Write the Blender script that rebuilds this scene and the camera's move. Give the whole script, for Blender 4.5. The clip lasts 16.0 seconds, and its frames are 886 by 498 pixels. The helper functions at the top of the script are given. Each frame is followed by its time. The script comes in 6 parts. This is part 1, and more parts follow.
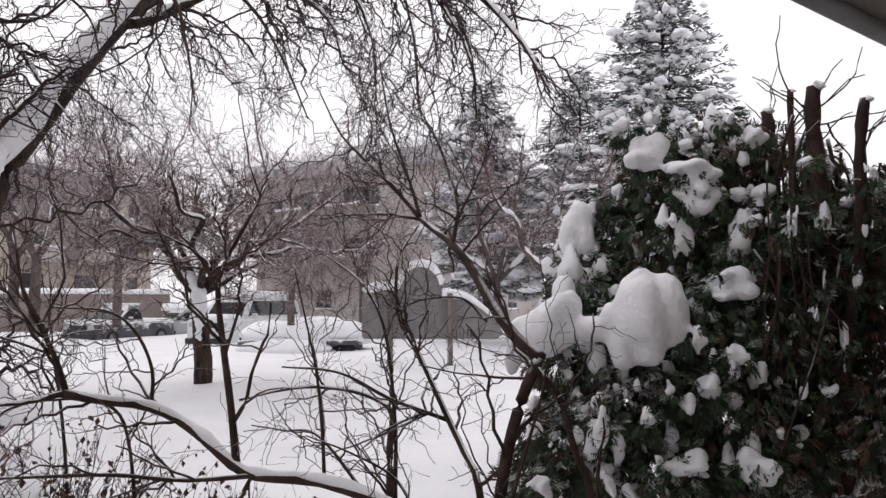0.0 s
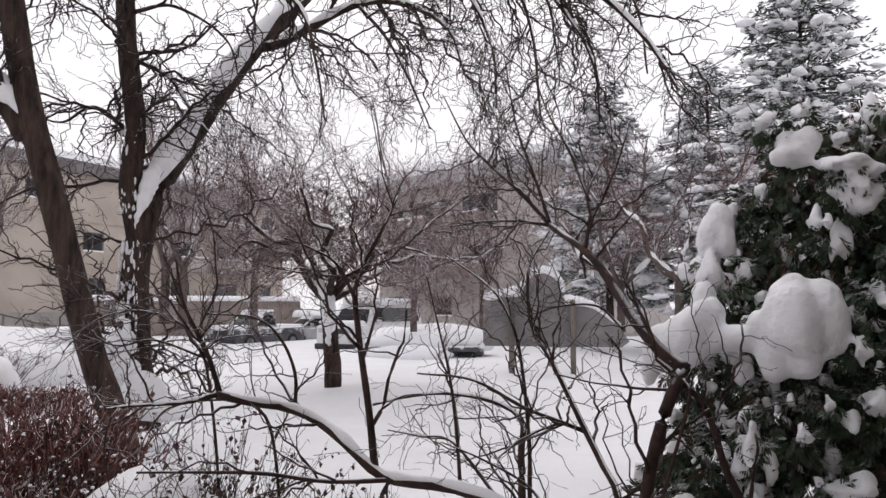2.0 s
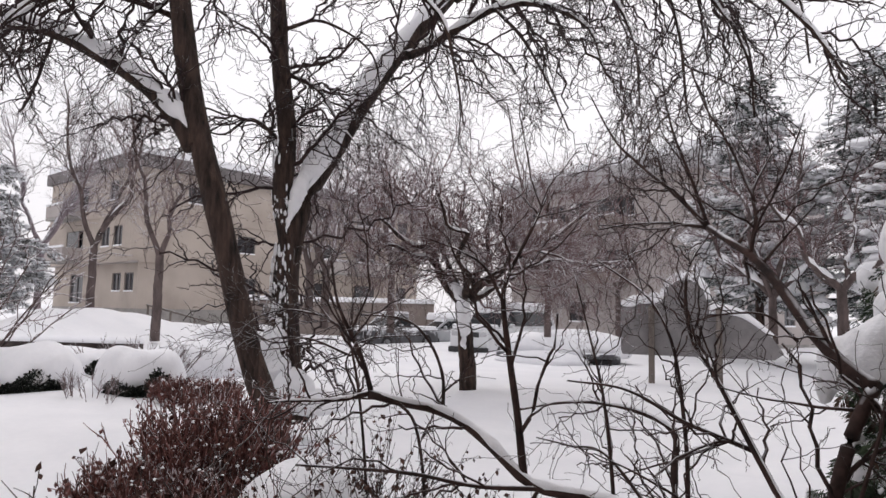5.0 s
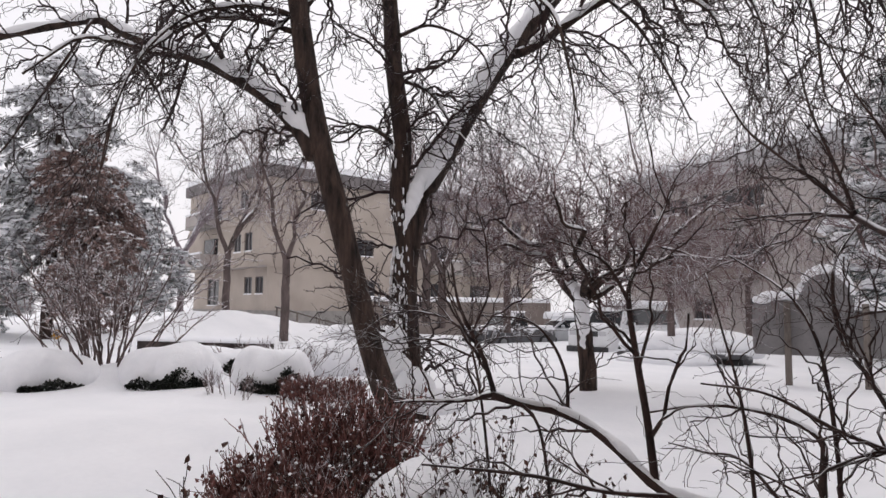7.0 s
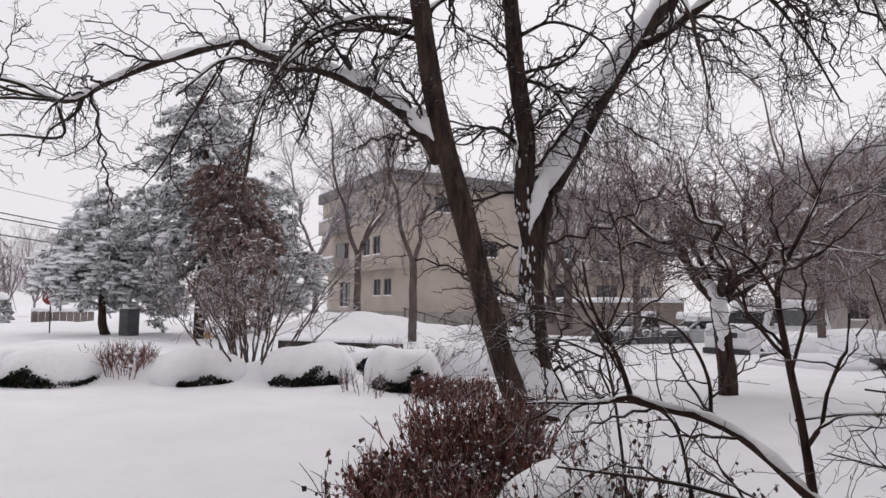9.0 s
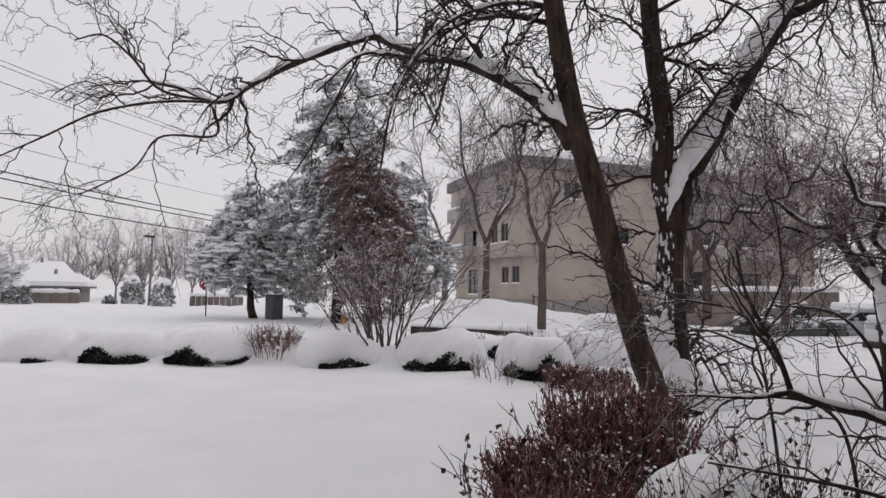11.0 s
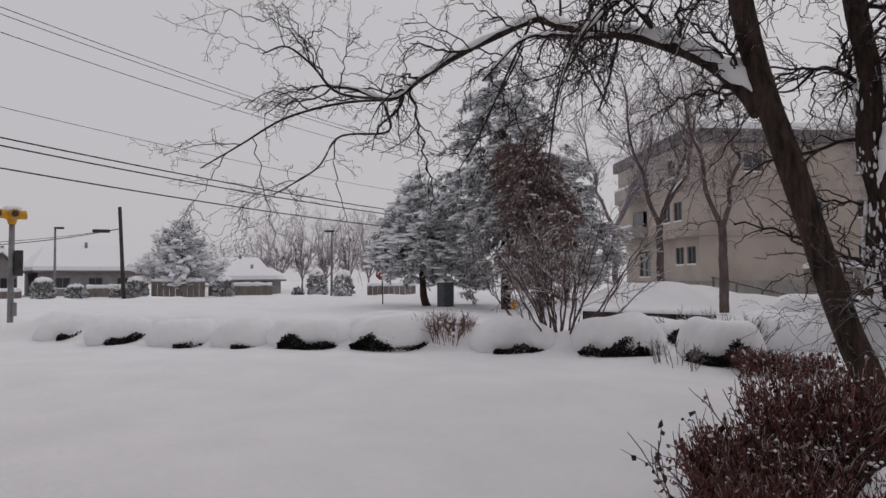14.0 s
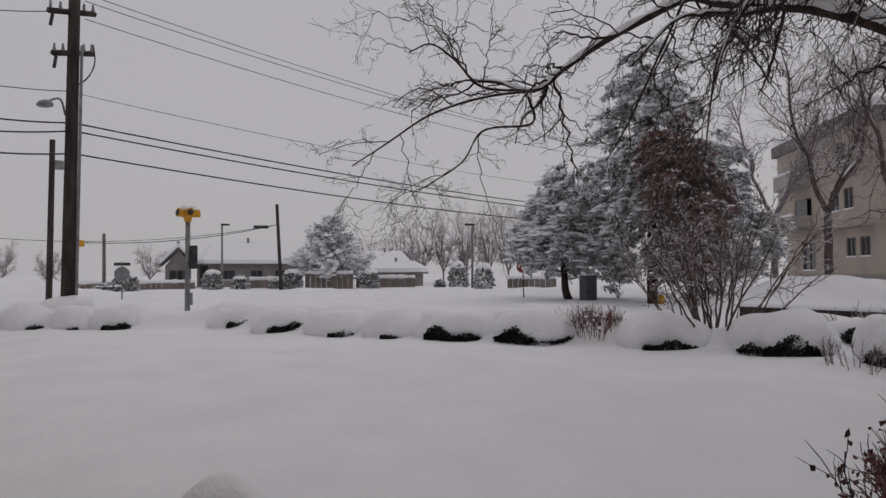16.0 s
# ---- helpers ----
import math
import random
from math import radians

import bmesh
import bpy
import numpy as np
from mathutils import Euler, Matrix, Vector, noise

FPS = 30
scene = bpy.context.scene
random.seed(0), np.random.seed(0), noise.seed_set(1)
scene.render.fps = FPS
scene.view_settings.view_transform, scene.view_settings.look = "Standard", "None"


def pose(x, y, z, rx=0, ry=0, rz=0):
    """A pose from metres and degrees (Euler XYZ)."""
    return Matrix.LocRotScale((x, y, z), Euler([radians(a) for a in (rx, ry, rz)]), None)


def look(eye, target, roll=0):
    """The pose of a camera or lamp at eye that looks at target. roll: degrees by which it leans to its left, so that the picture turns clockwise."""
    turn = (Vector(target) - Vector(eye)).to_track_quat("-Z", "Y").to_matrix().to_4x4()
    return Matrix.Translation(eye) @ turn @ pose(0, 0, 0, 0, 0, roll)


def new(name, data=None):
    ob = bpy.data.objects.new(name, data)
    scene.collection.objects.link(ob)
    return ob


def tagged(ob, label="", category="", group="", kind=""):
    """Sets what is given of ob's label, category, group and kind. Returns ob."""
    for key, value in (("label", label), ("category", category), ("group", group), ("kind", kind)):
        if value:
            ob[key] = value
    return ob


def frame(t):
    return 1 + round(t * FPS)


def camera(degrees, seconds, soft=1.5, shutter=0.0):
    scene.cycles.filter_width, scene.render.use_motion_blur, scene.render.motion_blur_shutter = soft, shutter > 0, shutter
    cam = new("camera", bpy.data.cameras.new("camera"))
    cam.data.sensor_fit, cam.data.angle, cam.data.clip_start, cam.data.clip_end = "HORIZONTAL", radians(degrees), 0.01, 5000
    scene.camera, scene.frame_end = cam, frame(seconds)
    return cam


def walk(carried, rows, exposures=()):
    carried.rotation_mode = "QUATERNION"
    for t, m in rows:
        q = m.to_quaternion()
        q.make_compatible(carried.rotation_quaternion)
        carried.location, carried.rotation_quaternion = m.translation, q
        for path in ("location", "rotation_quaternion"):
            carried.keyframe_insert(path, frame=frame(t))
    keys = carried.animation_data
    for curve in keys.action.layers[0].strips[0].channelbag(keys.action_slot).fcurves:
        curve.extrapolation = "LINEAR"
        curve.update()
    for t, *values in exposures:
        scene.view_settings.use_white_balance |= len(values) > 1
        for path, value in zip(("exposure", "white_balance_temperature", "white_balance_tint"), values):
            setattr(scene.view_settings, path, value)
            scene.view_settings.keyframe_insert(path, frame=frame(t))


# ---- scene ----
PATH = [
    (0.0, 0.000, 0.000, 1.700, 94.50, 0.00, 0.00),
    (0.5, -0.015, 0.008, 1.701, 94.85, 0.11, 3.30),
    (1.0, -0.033, 0.009, 1.703, 94.89, -0.07, 5.83),
    (1.5, -0.052, 0.013, 1.704, 94.97, -0.22, 7.85),
    (2.0, -0.067, 0.020, 1.702, 95.07, -0.08, 9.91),
    (2.5, -0.083, 0.027, 1.703, 95.08, -0.08, 12.04),
    (3.0, -0.099, 0.035, 1.701, 95.18, -0.37, 14.08),
    (3.5, -0.108, 0.039, 1.701, 95.21, -0.52, 15.75),
    (4.0, -0.123, 0.047, 1.699, 95.38, -0.91, 17.26),
    (6.5, -0.191, 0.054, 1.704, 94.94, -0.93, 27.81),
    (7.0, -0.191, 0.057, 1.706, 95.07, -0.75, 30.49),
    (7.5, -0.196, 0.057, 1.706, 95.17, -0.51, 33.14),
    (8.0, -0.202, 0.055, 1.707, 95.18, -0.37, 35.74),
    (8.5, -0.210, 0.050, 1.706, 95.12, -0.54, 38.39),
    (9.0, -0.216, 0.045, 1.704, 95.01, -0.54, 40.91),
    (9.5, -0.228, 0.041, 1.701, 94.78, -0.44, 43.62),
    (12.0, -0.276, -0.034, 1.703, 93.37, -1.18, 56.03),
    (12.5, -0.288, -0.042, 1.700, 93.32, -0.96, 57.99),
    (13.0, -0.300, -0.051, 1.697, 93.26, -0.63, 60.17),
    (13.5, -0.311, -0.065, 1.693, 93.03, -0.24, 62.58),
    (14.0, -0.322, -0.086, 1.690, 92.60, 0.46, 65.44),
    (14.5, -0.334, -0.113, 1.694, 92.17, 0.55, 68.82),
    (15.0, -0.346, -0.137, 1.703, 91.98, 0.33, 71.90),
    (15.5, -0.364, -0.156, 1.704, 91.98, 0.35, 74.68),
    (16.0, -0.383, -0.170, 1.698, 92.07, 0.36, 77.07),
]
cam = camera(66.04, 16.0)
walk(cam, [(t, pose(*p)) for t, *p in PATH],
     [(0.0, 0.19), (1.5, 0.14), (3.5, 0.06), (6.5, 0.03), (9.0, -0.17), (12.0, -0.56), (14.0, -0.86), (16.0, -1.11)])

# ---- overcast daylight ----
world = bpy.data.worlds.new("overcast_sky")
scene.world = world
world.use_nodes = True
wn = world.node_tree
bg = wn.nodes["Background"]
sky = wn.nodes.new("ShaderNodeTexSky")
sky.sky_type, sky.sun_disc = "NISHITA", False
sky.sun_elevation, sky.sun_rotation = radians(56), radians(-18)
sky.air_density, sky.dust_density = 1.0, 6.0
cloud = wn.nodes.new("ShaderNodeMix")
cloud.data_type = "RGBA"
cloud.inputs[0].default_value = 0.985
cloud.inputs[7].default_value = (0.98, 0.945, 0.985, 1)
wn.links.new(sky.outputs[0], cloud.inputs[6])
wn.links.new(cloud.outputs[2], bg.inputs[0])
bg.inputs[1].default_value = 0.93
sun = new("sun", bpy.data.lights.new("sun", "SUN"))
sun.data.energy, sun.data.angle, sun.data.color = 0.32, radians(60), (1.0, 0.97, 0.95)
sun.matrix_world = look((-3, 9, 14), (0, 0, 0))


# ---- materials ----
def mat(name, c1, c2=None, rough=0.8, scale=6.0, bump=0.3, snow=0.0, fine=60.0, metal=0.0, stretch=(1, 1, 1), vary=0.0, bias=0.35, spec=0.3, deep=0.02):
    """A surface mixed of two colours by noise, with fine grain, relief, and snow lying where it faces up."""
    m = bpy.data.materials.new(name)
    m.use_nodes = True
    nt = m.node_tree
    N, L = nt.nodes, nt.links
    b = N["Principled BSDF"]
    b.inputs["Roughness"].default_value, b.inputs["Metallic"].default_value = rough, metal
    b.inputs["Specular IOR Level"].default_value = spec
    tc = N.new("ShaderNodeTexCoord")
    mp = N.new("ShaderNodeMapping")
    mp.inputs["Scale"].default_value = stretch
    L.new(tc.outputs["Object"], mp.inputs[0])
    n1, n2 = N.new("ShaderNodeTexNoise"), N.new("ShaderNodeTexNoise")
    n1.inputs["Scale"].default_value, n2.inputs["Scale"].default_value = scale, fine
    n1.inputs["Detail"].default_value, n2.inputs["Detail"].default_value = 6, 4
    for n in (n1, n2):
        L.new(mp.outputs[0], n.inputs["Vector"])
    mx = N.new("ShaderNodeMix")
    mx.data_type = "RGBA"
    mx.inputs[6].default_value, mx.inputs[7].default_value = (*c1, 1), (*(c2 or c1), 1)
    rp = N.new("ShaderNodeValToRGB")
    rp.color_ramp.elements[0].position, rp.color_ramp.elements[1].position = 0.32, 0.68
    add = N.new("ShaderNodeMath")
    add.operation = "MULTIPLY_ADD"
    add.inputs[1].default_value = 0.35
    L.new(n2.outputs["Fac"], add.inputs[0])
    sub = N.new("ShaderNodeMath")
    sub.operation = "MULTIPLY_ADD"
    sub.inputs[1].default_value, sub.inputs[2].default_value = 1.0, -0.17
    L.new(n1.outputs["Fac"], sub.inputs[0])
    L.new(sub.outputs[0], add.inputs[2])
    L.new(add.outputs[0], rp.inputs[0])
    L.new(rp.outputs[0], mx.inputs[0])
    col = mx.outputs[2]
    if vary:
        geo = N.new("ShaderNodeNewGeometry")
        hsv = N.new("ShaderNodeHueSaturation")
        mr = N.new("ShaderNodeMapRange")
        mr.inputs[3].default_value, mr.inputs[4].default_value = 1 - vary, 1 + vary
        L.new(geo.outputs["Random Per Island"], mr.inputs[0])
        L.new(mr.outputs[0], hsv.inputs["Value"])
        L.new(col, hsv.inputs["Color"])
        col = hsv.outputs[0]
    if snow:
        geo = N.new("ShaderNodeNewGeometry")
        sep = N.new("ShaderNodeSeparateXYZ")
        L.new(geo.outputs["Normal"], sep.inputs[0])
        n3 = N.new("ShaderNodeTexNoise")
        n3.inputs["Scale"].default_value = 3.5
        n3.inputs["Detail"].default_value = 5
        L.new(tc.outputs["Object"], n3.inputs["Vector"])
        s1 = N.new("ShaderNodeMath")
        s1.operation = "MULTIPLY_ADD"
        s1.inputs[1].default_value = 1.6
        L.new(n3.outputs["Fac"], s1.inputs[0])
        L.new(sep.outputs[2], s1.inputs[2])
        mr = N.new("ShaderNodeMapRange")
        mr.inputs[1].default_value, mr.inputs[2].default_value = 0.8 + bias, 1.15 + bias
        mr.inputs[4].default_value = snow
        L.new(s1.outputs[0], mr.inputs[0])
        sm = N.new("ShaderNodeMix")
        sm.data_type = "RGBA"
        sm.inputs[7].default_value = (0.86, 0.87, 0.9, 1)
        L.new(mr.outputs[0], sm.inputs[0])
        L.new(col, sm.inputs[6])
        col = sm.outputs[2]
    L.new(col, b.inputs["Base Color"])
    if bump:
        bp = N.new("ShaderNodeBump")
        bp.inputs["Strength"].default_value, bp.inputs["Distance"].default_value = bump, deep
        L.new(add.outputs[0], bp.inputs["Height"])
        L.new(bp.outputs[0], b.inputs["Normal"])
    return m


SNOW = mat("snow", (0.85, 0.855, 0.88), (0.9, 0.9, 0.92), 0.65, 5.0, 0.5, fine=38.0, deep=0.05)
GROUND_SNOW = mat("ground_snow", (0.83, 0.835, 0.86), (0.89, 0.89, 0.91), 0.7, 0.9, 0.5, fine=11.0, deep=0.06)
BARK = mat("tree_bark", (0.010, 0.007, 0.006), (0.075, 0.048, 0.038), 0.9, 11, 1.0, 0.85, fine=34, stretch=(1, 1, 0.22), bias=0.45, deep=0.09)
LIMB = mat("limb_bark", (0.016, 0.010, 0.009), (0.06, 0.034, 0.028), 0.88, 8, 0.8, 0.8, fine=40, bias=0.6)
TWIG = mat("twig_bark", (0.016, 0.010, 0.010), (0.045, 0.026, 0.025), 0.85, 12, 0.3, 0.6, vary=0.3, bias=0.72)
# paler than the near bark: haze before farther trees put into the colour
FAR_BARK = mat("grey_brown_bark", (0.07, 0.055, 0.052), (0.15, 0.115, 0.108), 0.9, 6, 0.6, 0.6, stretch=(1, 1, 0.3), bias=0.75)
NEAR_TWIG = mat("shrub_bark", (0.018, 0.011, 0.010), (0.06, 0.033, 0.027), 0.8, 20, 0.5, 0.5, vary=0.25, bias=0.6)
# reddish twigs, lightened somewhat for a hazy look
RED_TWIG = mat("reddish_twig", (0.105, 0.062, 0.063), (0.21, 0.135, 0.134), 0.85, 10, 0.2, 0.8, vary=0.35, bias=0.38)
RED_STEM = mat("red_stem", (0.075, 0.028, 0.025), (0.22, 0.1, 0.087), 0.8, 12, 0.2, 0.5, vary=0.55, bias=0.58)
# far twigs: pale colour and extra snow cover imitate haze
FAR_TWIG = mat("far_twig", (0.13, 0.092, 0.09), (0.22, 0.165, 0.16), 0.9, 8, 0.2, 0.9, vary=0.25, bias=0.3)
HAZE_TWIG = mat("haze_grey_twig", (0.20, 0.16, 0.17), (0.32, 0.27, 0.29), 0.9, 8, 0.2, 0.9, vary=0.2, bias=0.25)
SHRUB_STEM = mat("brown_shrub_stem", (0.06, 0.042, 0.04), (0.13, 0.095, 0.088), 0.85, 9, 0.3, 0.6, vary=0.25, bias=0.6)
# snowy shrub twigs, their base colour also greyed for haze
HAZY_FROST_STEM = mat("hazy_frosted_shrub_twig", (0.15, 0.11, 0.108), (0.26, 0.2, 0.195), 0.85, 9, 0.3, 0.9, vary=0.25, bias=0.3)
DEAD_LEAF = mat("dead_leaf", (0.035, 0.018, 0.014), (0.11, 0.05, 0.035), 0.7, 14, 0.3, 0.3, vary=0.4, bias=0.7)
CEDAR = mat("cedar_leaf", (0.018, 0.03, 0.018), (0.055, 0.078, 0.042), 0.6, 9, 0.2, 0.5, vary=0.5, bias=0.68)
CEDAR_DEAD = mat("dry_cedar", (0.045, 0.028, 0.021), (0.13, 0.08, 0.056), 0.8, 9, 0.2, 0.6, vary=0.4, bias=0.6)
# spruce needles lightened a little to suggest haze
SPRUCE = mat("spruce_needle", (0.045, 0.06, 0.056), (0.125, 0.15, 0.14), 0.7, 3, 0.1, 0.92, vary=0.4, bias=0.4)
# far needles: grey, pale base and wide snow cover stand in for haze
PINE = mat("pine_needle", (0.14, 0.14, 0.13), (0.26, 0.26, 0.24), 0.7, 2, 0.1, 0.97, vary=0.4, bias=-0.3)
HAZE_PINE = mat("haze_pale_needle", (0.2, 0.205, 0.195), (0.33, 0.33, 0.315), 0.7, 2, 0.1, 0.95, vary=0.4, bias=-0.25)
BROWN_NEEDLE = mat("brown_foliage", (0.2, 0.128, 0.114), (0.32, 0.222, 0.198), 0.8, 2, 0.1, 0.5, vary=0.35, bias=0.4)
HEDGE = mat("hedge_leaf", (0.01, 0.013, 0.011), (0.035, 0.04, 0.03), 0.6, 9, 0.2, 0.3, vary=0.5, bias=0.85)
STUCCO = mat("beige_stucco", (0.40, 0.345, 0.30), (0.50, 0.44, 0.385), 0.9, 0.5, 0.25, fine=25)
# both taupe tones are lighter and greyer to carry snow haze
STUCCO_DARK = mat("taupe_siding", (0.36, 0.325, 0.31), (0.46, 0.42, 0.40), 0.9, 0.6, 0.2, fine=25)
TAUPE = mat("brown_wall", (0.21, 0.175, 0.158), (0.31, 0.265, 0.24), 0.9, 0.9, 0.3, fine=20)
CONCRETE = mat("concrete", (0.26, 0.25, 0.235), (0.38, 0.36, 0.34), 0.9, 1.5, 0.4, fine=30)
ROOF_EDGE = mat("pale_roof_edge", (0.36, 0.355, 0.36), (0.46, 0.45, 0.455), 0.6, 1.0, 0.15, 0.8, bias=0.3)
PARAPET = mat("grey_roof_edge", (0.13, 0.12, 0.118), (0.22, 0.20, 0.2), 0.8, 1.2, 0.2, 0.8, bias=0.3)
SIGN_GREY = mat("grey_painted_board", (0.165, 0.158, 0.16), (0.24, 0.228, 0.228), 0.7, 2.5, 0.25, fine=40)
WOOD = mat("weathered_wood", (0.10, 0.085, 0.075), (0.22, 0.19, 0.17), 0.85, 4, 0.5, 0.5, fine=35, stretch=(1, 1, 0.2), bias=0.7)
POLE_WOOD = mat("utility_pole_wood", (0.028, 0.022, 0.02), (0.075, 0.06, 0.055), 0.9, 5, 0.7, fine=40, stretch=(1, 1, 0.15))
FENCE = mat("fence_wood", (0.15, 0.125, 0.11), (0.25, 0.215, 0.2), 0.9, 3, 0.3, fine=20, stretch=(1, 1, 0.3))
STEEL = mat("galvanised_steel", (0.17, 0.17, 0.175), (0.28, 0.28, 0.285), 0.5, 4, 0.1, metal=0.3)
DARK_METAL = mat("dark_metal", (0.03, 0.03, 0.032), (0.06, 0.06, 0.062), 0.5, 6, 0.1, metal=0.2)
BOX_GREEN = mat("utility_box_paint", (0.07, 0.075, 0.08), (0.11, 0.115, 0.12), 0.6, 3, 0.15)
YELLOW = mat("signal_yellow", (0.55, 0.27, 0.02), (0.68, 0.36, 0.04), 0.5, 5, 0.1)
RED = mat("sign_red", (0.24, 0.05, 0.05), (0.34, 0.085, 0.08), 0.5, 5, 0.1)
WHITE = mat("white_paint", (0.68, 0.68, 0.69), (0.78, 0.78, 0.78), 0.45, 3, 0.1)
CAR_WHITE = mat("white_car_paint", (0.62, 0.63, 0.64), (0.72, 0.72, 0.73), 0.3, 1.5, 0.0, 0.6, bias=0.5, spec=0.5)
CAR_DARK = mat("dark_car_paint", (0.04, 0.04, 0.044), (0.08, 0.08, 0.086), 0.35, 2, 0.0, 0.9, bias=0.05, spec=0.5)
CAR_SILVER = mat("silver_car_paint", (0.33, 0.34, 0.36), (0.42, 0.43, 0.44), 0.35, 2, 0.0, 0.8, bias=0.45, spec=0.5)
TYRE = mat("tyre_rubber", (0.015, 0.015, 0.016), (0.035, 0.034, 0.034), 0.85, 20, 0.4)
BRICK_TAN = mat("house_siding", (0.20, 0.185, 0.18), (0.28, 0.26, 0.255), 0.9, 1.0, 0.2)
SOFFIT = mat("soffit_paint", (0.15, 0.125, 0.11), (0.21, 0.18, 0.16), 0.7, 3, 0.15)
FASCIA = mat("gutter_paint", (0.16, 0.16, 0.165), (0.23, 0.23, 0.235), 0.5, 3, 0.1)


def glass(name, tint):
    m = bpy.data.materials.new(name)
    m.use_nodes = True
    b = m.node_tree.nodes["Principled BSDF"]
    b.inputs["Base Color"].default_value, b.inputs["Roughness"].default_value = (*tint, 1), 0.08
    b.inputs["Specular IOR Level"].default_value = 0.5
    return m


GLASS = glass("dark_window_glass", (0.05, 0.05, 0.055))
CAR_GLASS = glass("car_glass", (0.02, 0.022, 0.025))
LENS = glass("lamp_lens", (0.5, 0.5, 0.52))
RED_LENS = glass("red_lens", (0.3, 0.02, 0.02))

# ---- building helpers ----
BASE = {}
rng = np.random.default_rng(7)


def thing(name, base, label, category, group="", kind=""):
    ob = new(name)
    ob.empty_display_size = 0.2
    ob.location = base
    BASE[ob] = np.array(base, float)
    return tagged(ob, label, category, group, kind)


def mesh_data(name, V, F, m, smooth=True):
    """A mesh from an array of corners and one or several arrays of faces."""
    me = bpy.data.meshes.new(name)
    Fs = [np.asarray(f, np.int32) for f in (F if isinstance(F, list) else [F]) if len(f)]
    loops = np.concatenate([f.ravel() for f in Fs])
    sizes = np.concatenate([np.full(len(f), f.shape[1], np.int32) for f in Fs])
    V = np.asarray(V, np.float32)
    me.vertices.add(len(V))
    me.vertices.foreach_set("co", V.ravel())
    me.loops.add(len(loops))
    me.loops.foreach_set("vertex_index", loops)
    me.polygons.add(len(sizes))
    me.polygons.foreach_set("loop_start", np.concatenate([[0], np.cumsum(sizes)[:-1]]).astype(np.int32))
    me.polygons.foreach_set("use_smooth", np.full(len(sizes), smooth))
    me.update(calc_edges=True)
    me.materials.append(m)
    return me


def part(name, VF, m, parent, label="", smooth=True):
    V, F = VF
    ob = new(name, mesh_data(name, np.asarray(V) - BASE[parent], F, m, smooth))
    ob.parent = parent
    BASE[ob] = BASE[parent]
    if name in STUFF:
        tagged(ob, kind="stuff")
    return tagged(ob, label) if label else ob


STUFF = {"stem_snow", "heavy_snow", "snow_flecks", "twigs", "needles", "foliage", "dry_foliage", "stems", "leaves", "snow", "sprays"}


def join(*vfs):
    Vs, Fs, k = [], [], 0
    for V, F in vfs:
        Vs.append(np.asarray(V, float))
        for f in (F if isinstance(F, list) else [F]):
            if len(f):
                Fs.append(np.asarray(f) + k)
        k += len(V)
    return np.concatenate(Vs), Fs


def unit(v):
    return v / np.maximum(np.linalg.norm(v, axis=-1, keepdims=True), 1e-9)


def tubes(P, R, sides=4):
    """Tapered tubes along many polylines of equal length: P (n, k, 3), R (n, k)."""
    P, R = np.asarray(P, float), np.asarray(R, float)
    n, k, _ = P.shape
    T = unit(np.gradient(P, axis=1))
    ref = np.where(np.abs(T[..., 2:3]) > 0.9, np.array([1.0, 0.1, 0]), np.array([0, 0, 1.0]))
    A = unit(np.cross(T, ref))
    B = np.cross(T, A)
    ang = np.arange(sides) * 2 * math.pi / sides
    ring = A[:, :, None] * np.cos(ang)[:, None] + B[:, :, None] * np.sin(ang)[:, None]
    V = (P[:, :, None] + ring * R[:, :, None, None]).reshape(-1, 3)
    i = np.arange(n)[:, None, None] * (k * sides)
    j = np.arange(k - 1)[None, :, None] * sides
    s = np.arange(sides)[None, None, :]
    s2 = (s + 1) % sides
    F = np.stack([i + j + s, i + j + s2, i + j + sides + s2, i + j + sides + s], -1).reshape(-1, 4)
    caps = [(np.arange(n)[:, None] * k * sides + (k - 1) * sides + np.arange(sides)), (np.arange(n)[:, None] * k * sides + np.arange(sides)[::-1])]
    return V, [F] + caps


def spline(pts, k):
    """k points along a smooth line through the given ones."""
    p = np.asarray(pts, float)
    p = np.vstack([2 * p[0] - p[1], p, 2 * p[-1] - p[-2]])
    u = np.linspace(0, len(p) - 3 - 1e-6, k)
    i = u.astype(int)
    f = (u - i)[:, None]
    a, b, c, d = p[i], p[i + 1], p[i + 2], p[i + 3]
    return 0.5 * (2 * b + (c - a) * f + (2 * a - 5 * b + 4 * c - d) * f ** 2 + (3 * b - a - 3 * c + d) * f ** 3)


def limb(pts, r0, r1, k=22, wob=0.25, power=1.0):
    P = spline(pts, k)
    R = r1 + (r0 - r1) * (1 - np.linspace(0, 1, k)) ** power
    knots = rng.normal(0, 1, (max(4, k // 4), 3))
    P = P + spline(knots, k) * (R * wob * np.sin(np.linspace(0, math.pi, k)))[:, None]
    return P, R * (1 + rng.normal(0, 0.03, k))


def grow(base, d, length, k, droop=0.0, wig=0.25, turn=0.0, zig=0.0):
    """Polylines that wander from base along d; droop pulls the way down (turn: step by step more)."""
    n = len(base)
    P = np.empty((n, k, 3))
    P[:, 0] = base
    d = unit(np.array(d, float))
    step = (np.asarray(length) / (k - 1))[:, None]
    for i in range(1, k):
        d = d + rng.normal(0, wig, (n, 3))
        d[:, 2] -= droop + turn * i
        d = unit(d)
        P[:, i] = P[:, i - 1] + d * step
    if zig:
        side = unit(rng.normal(0, 1, (n, 1, 3)))
        sign = np.where(np.arange(k) % 2, 1.0, -1.0) * (np.arange(k) > 0)
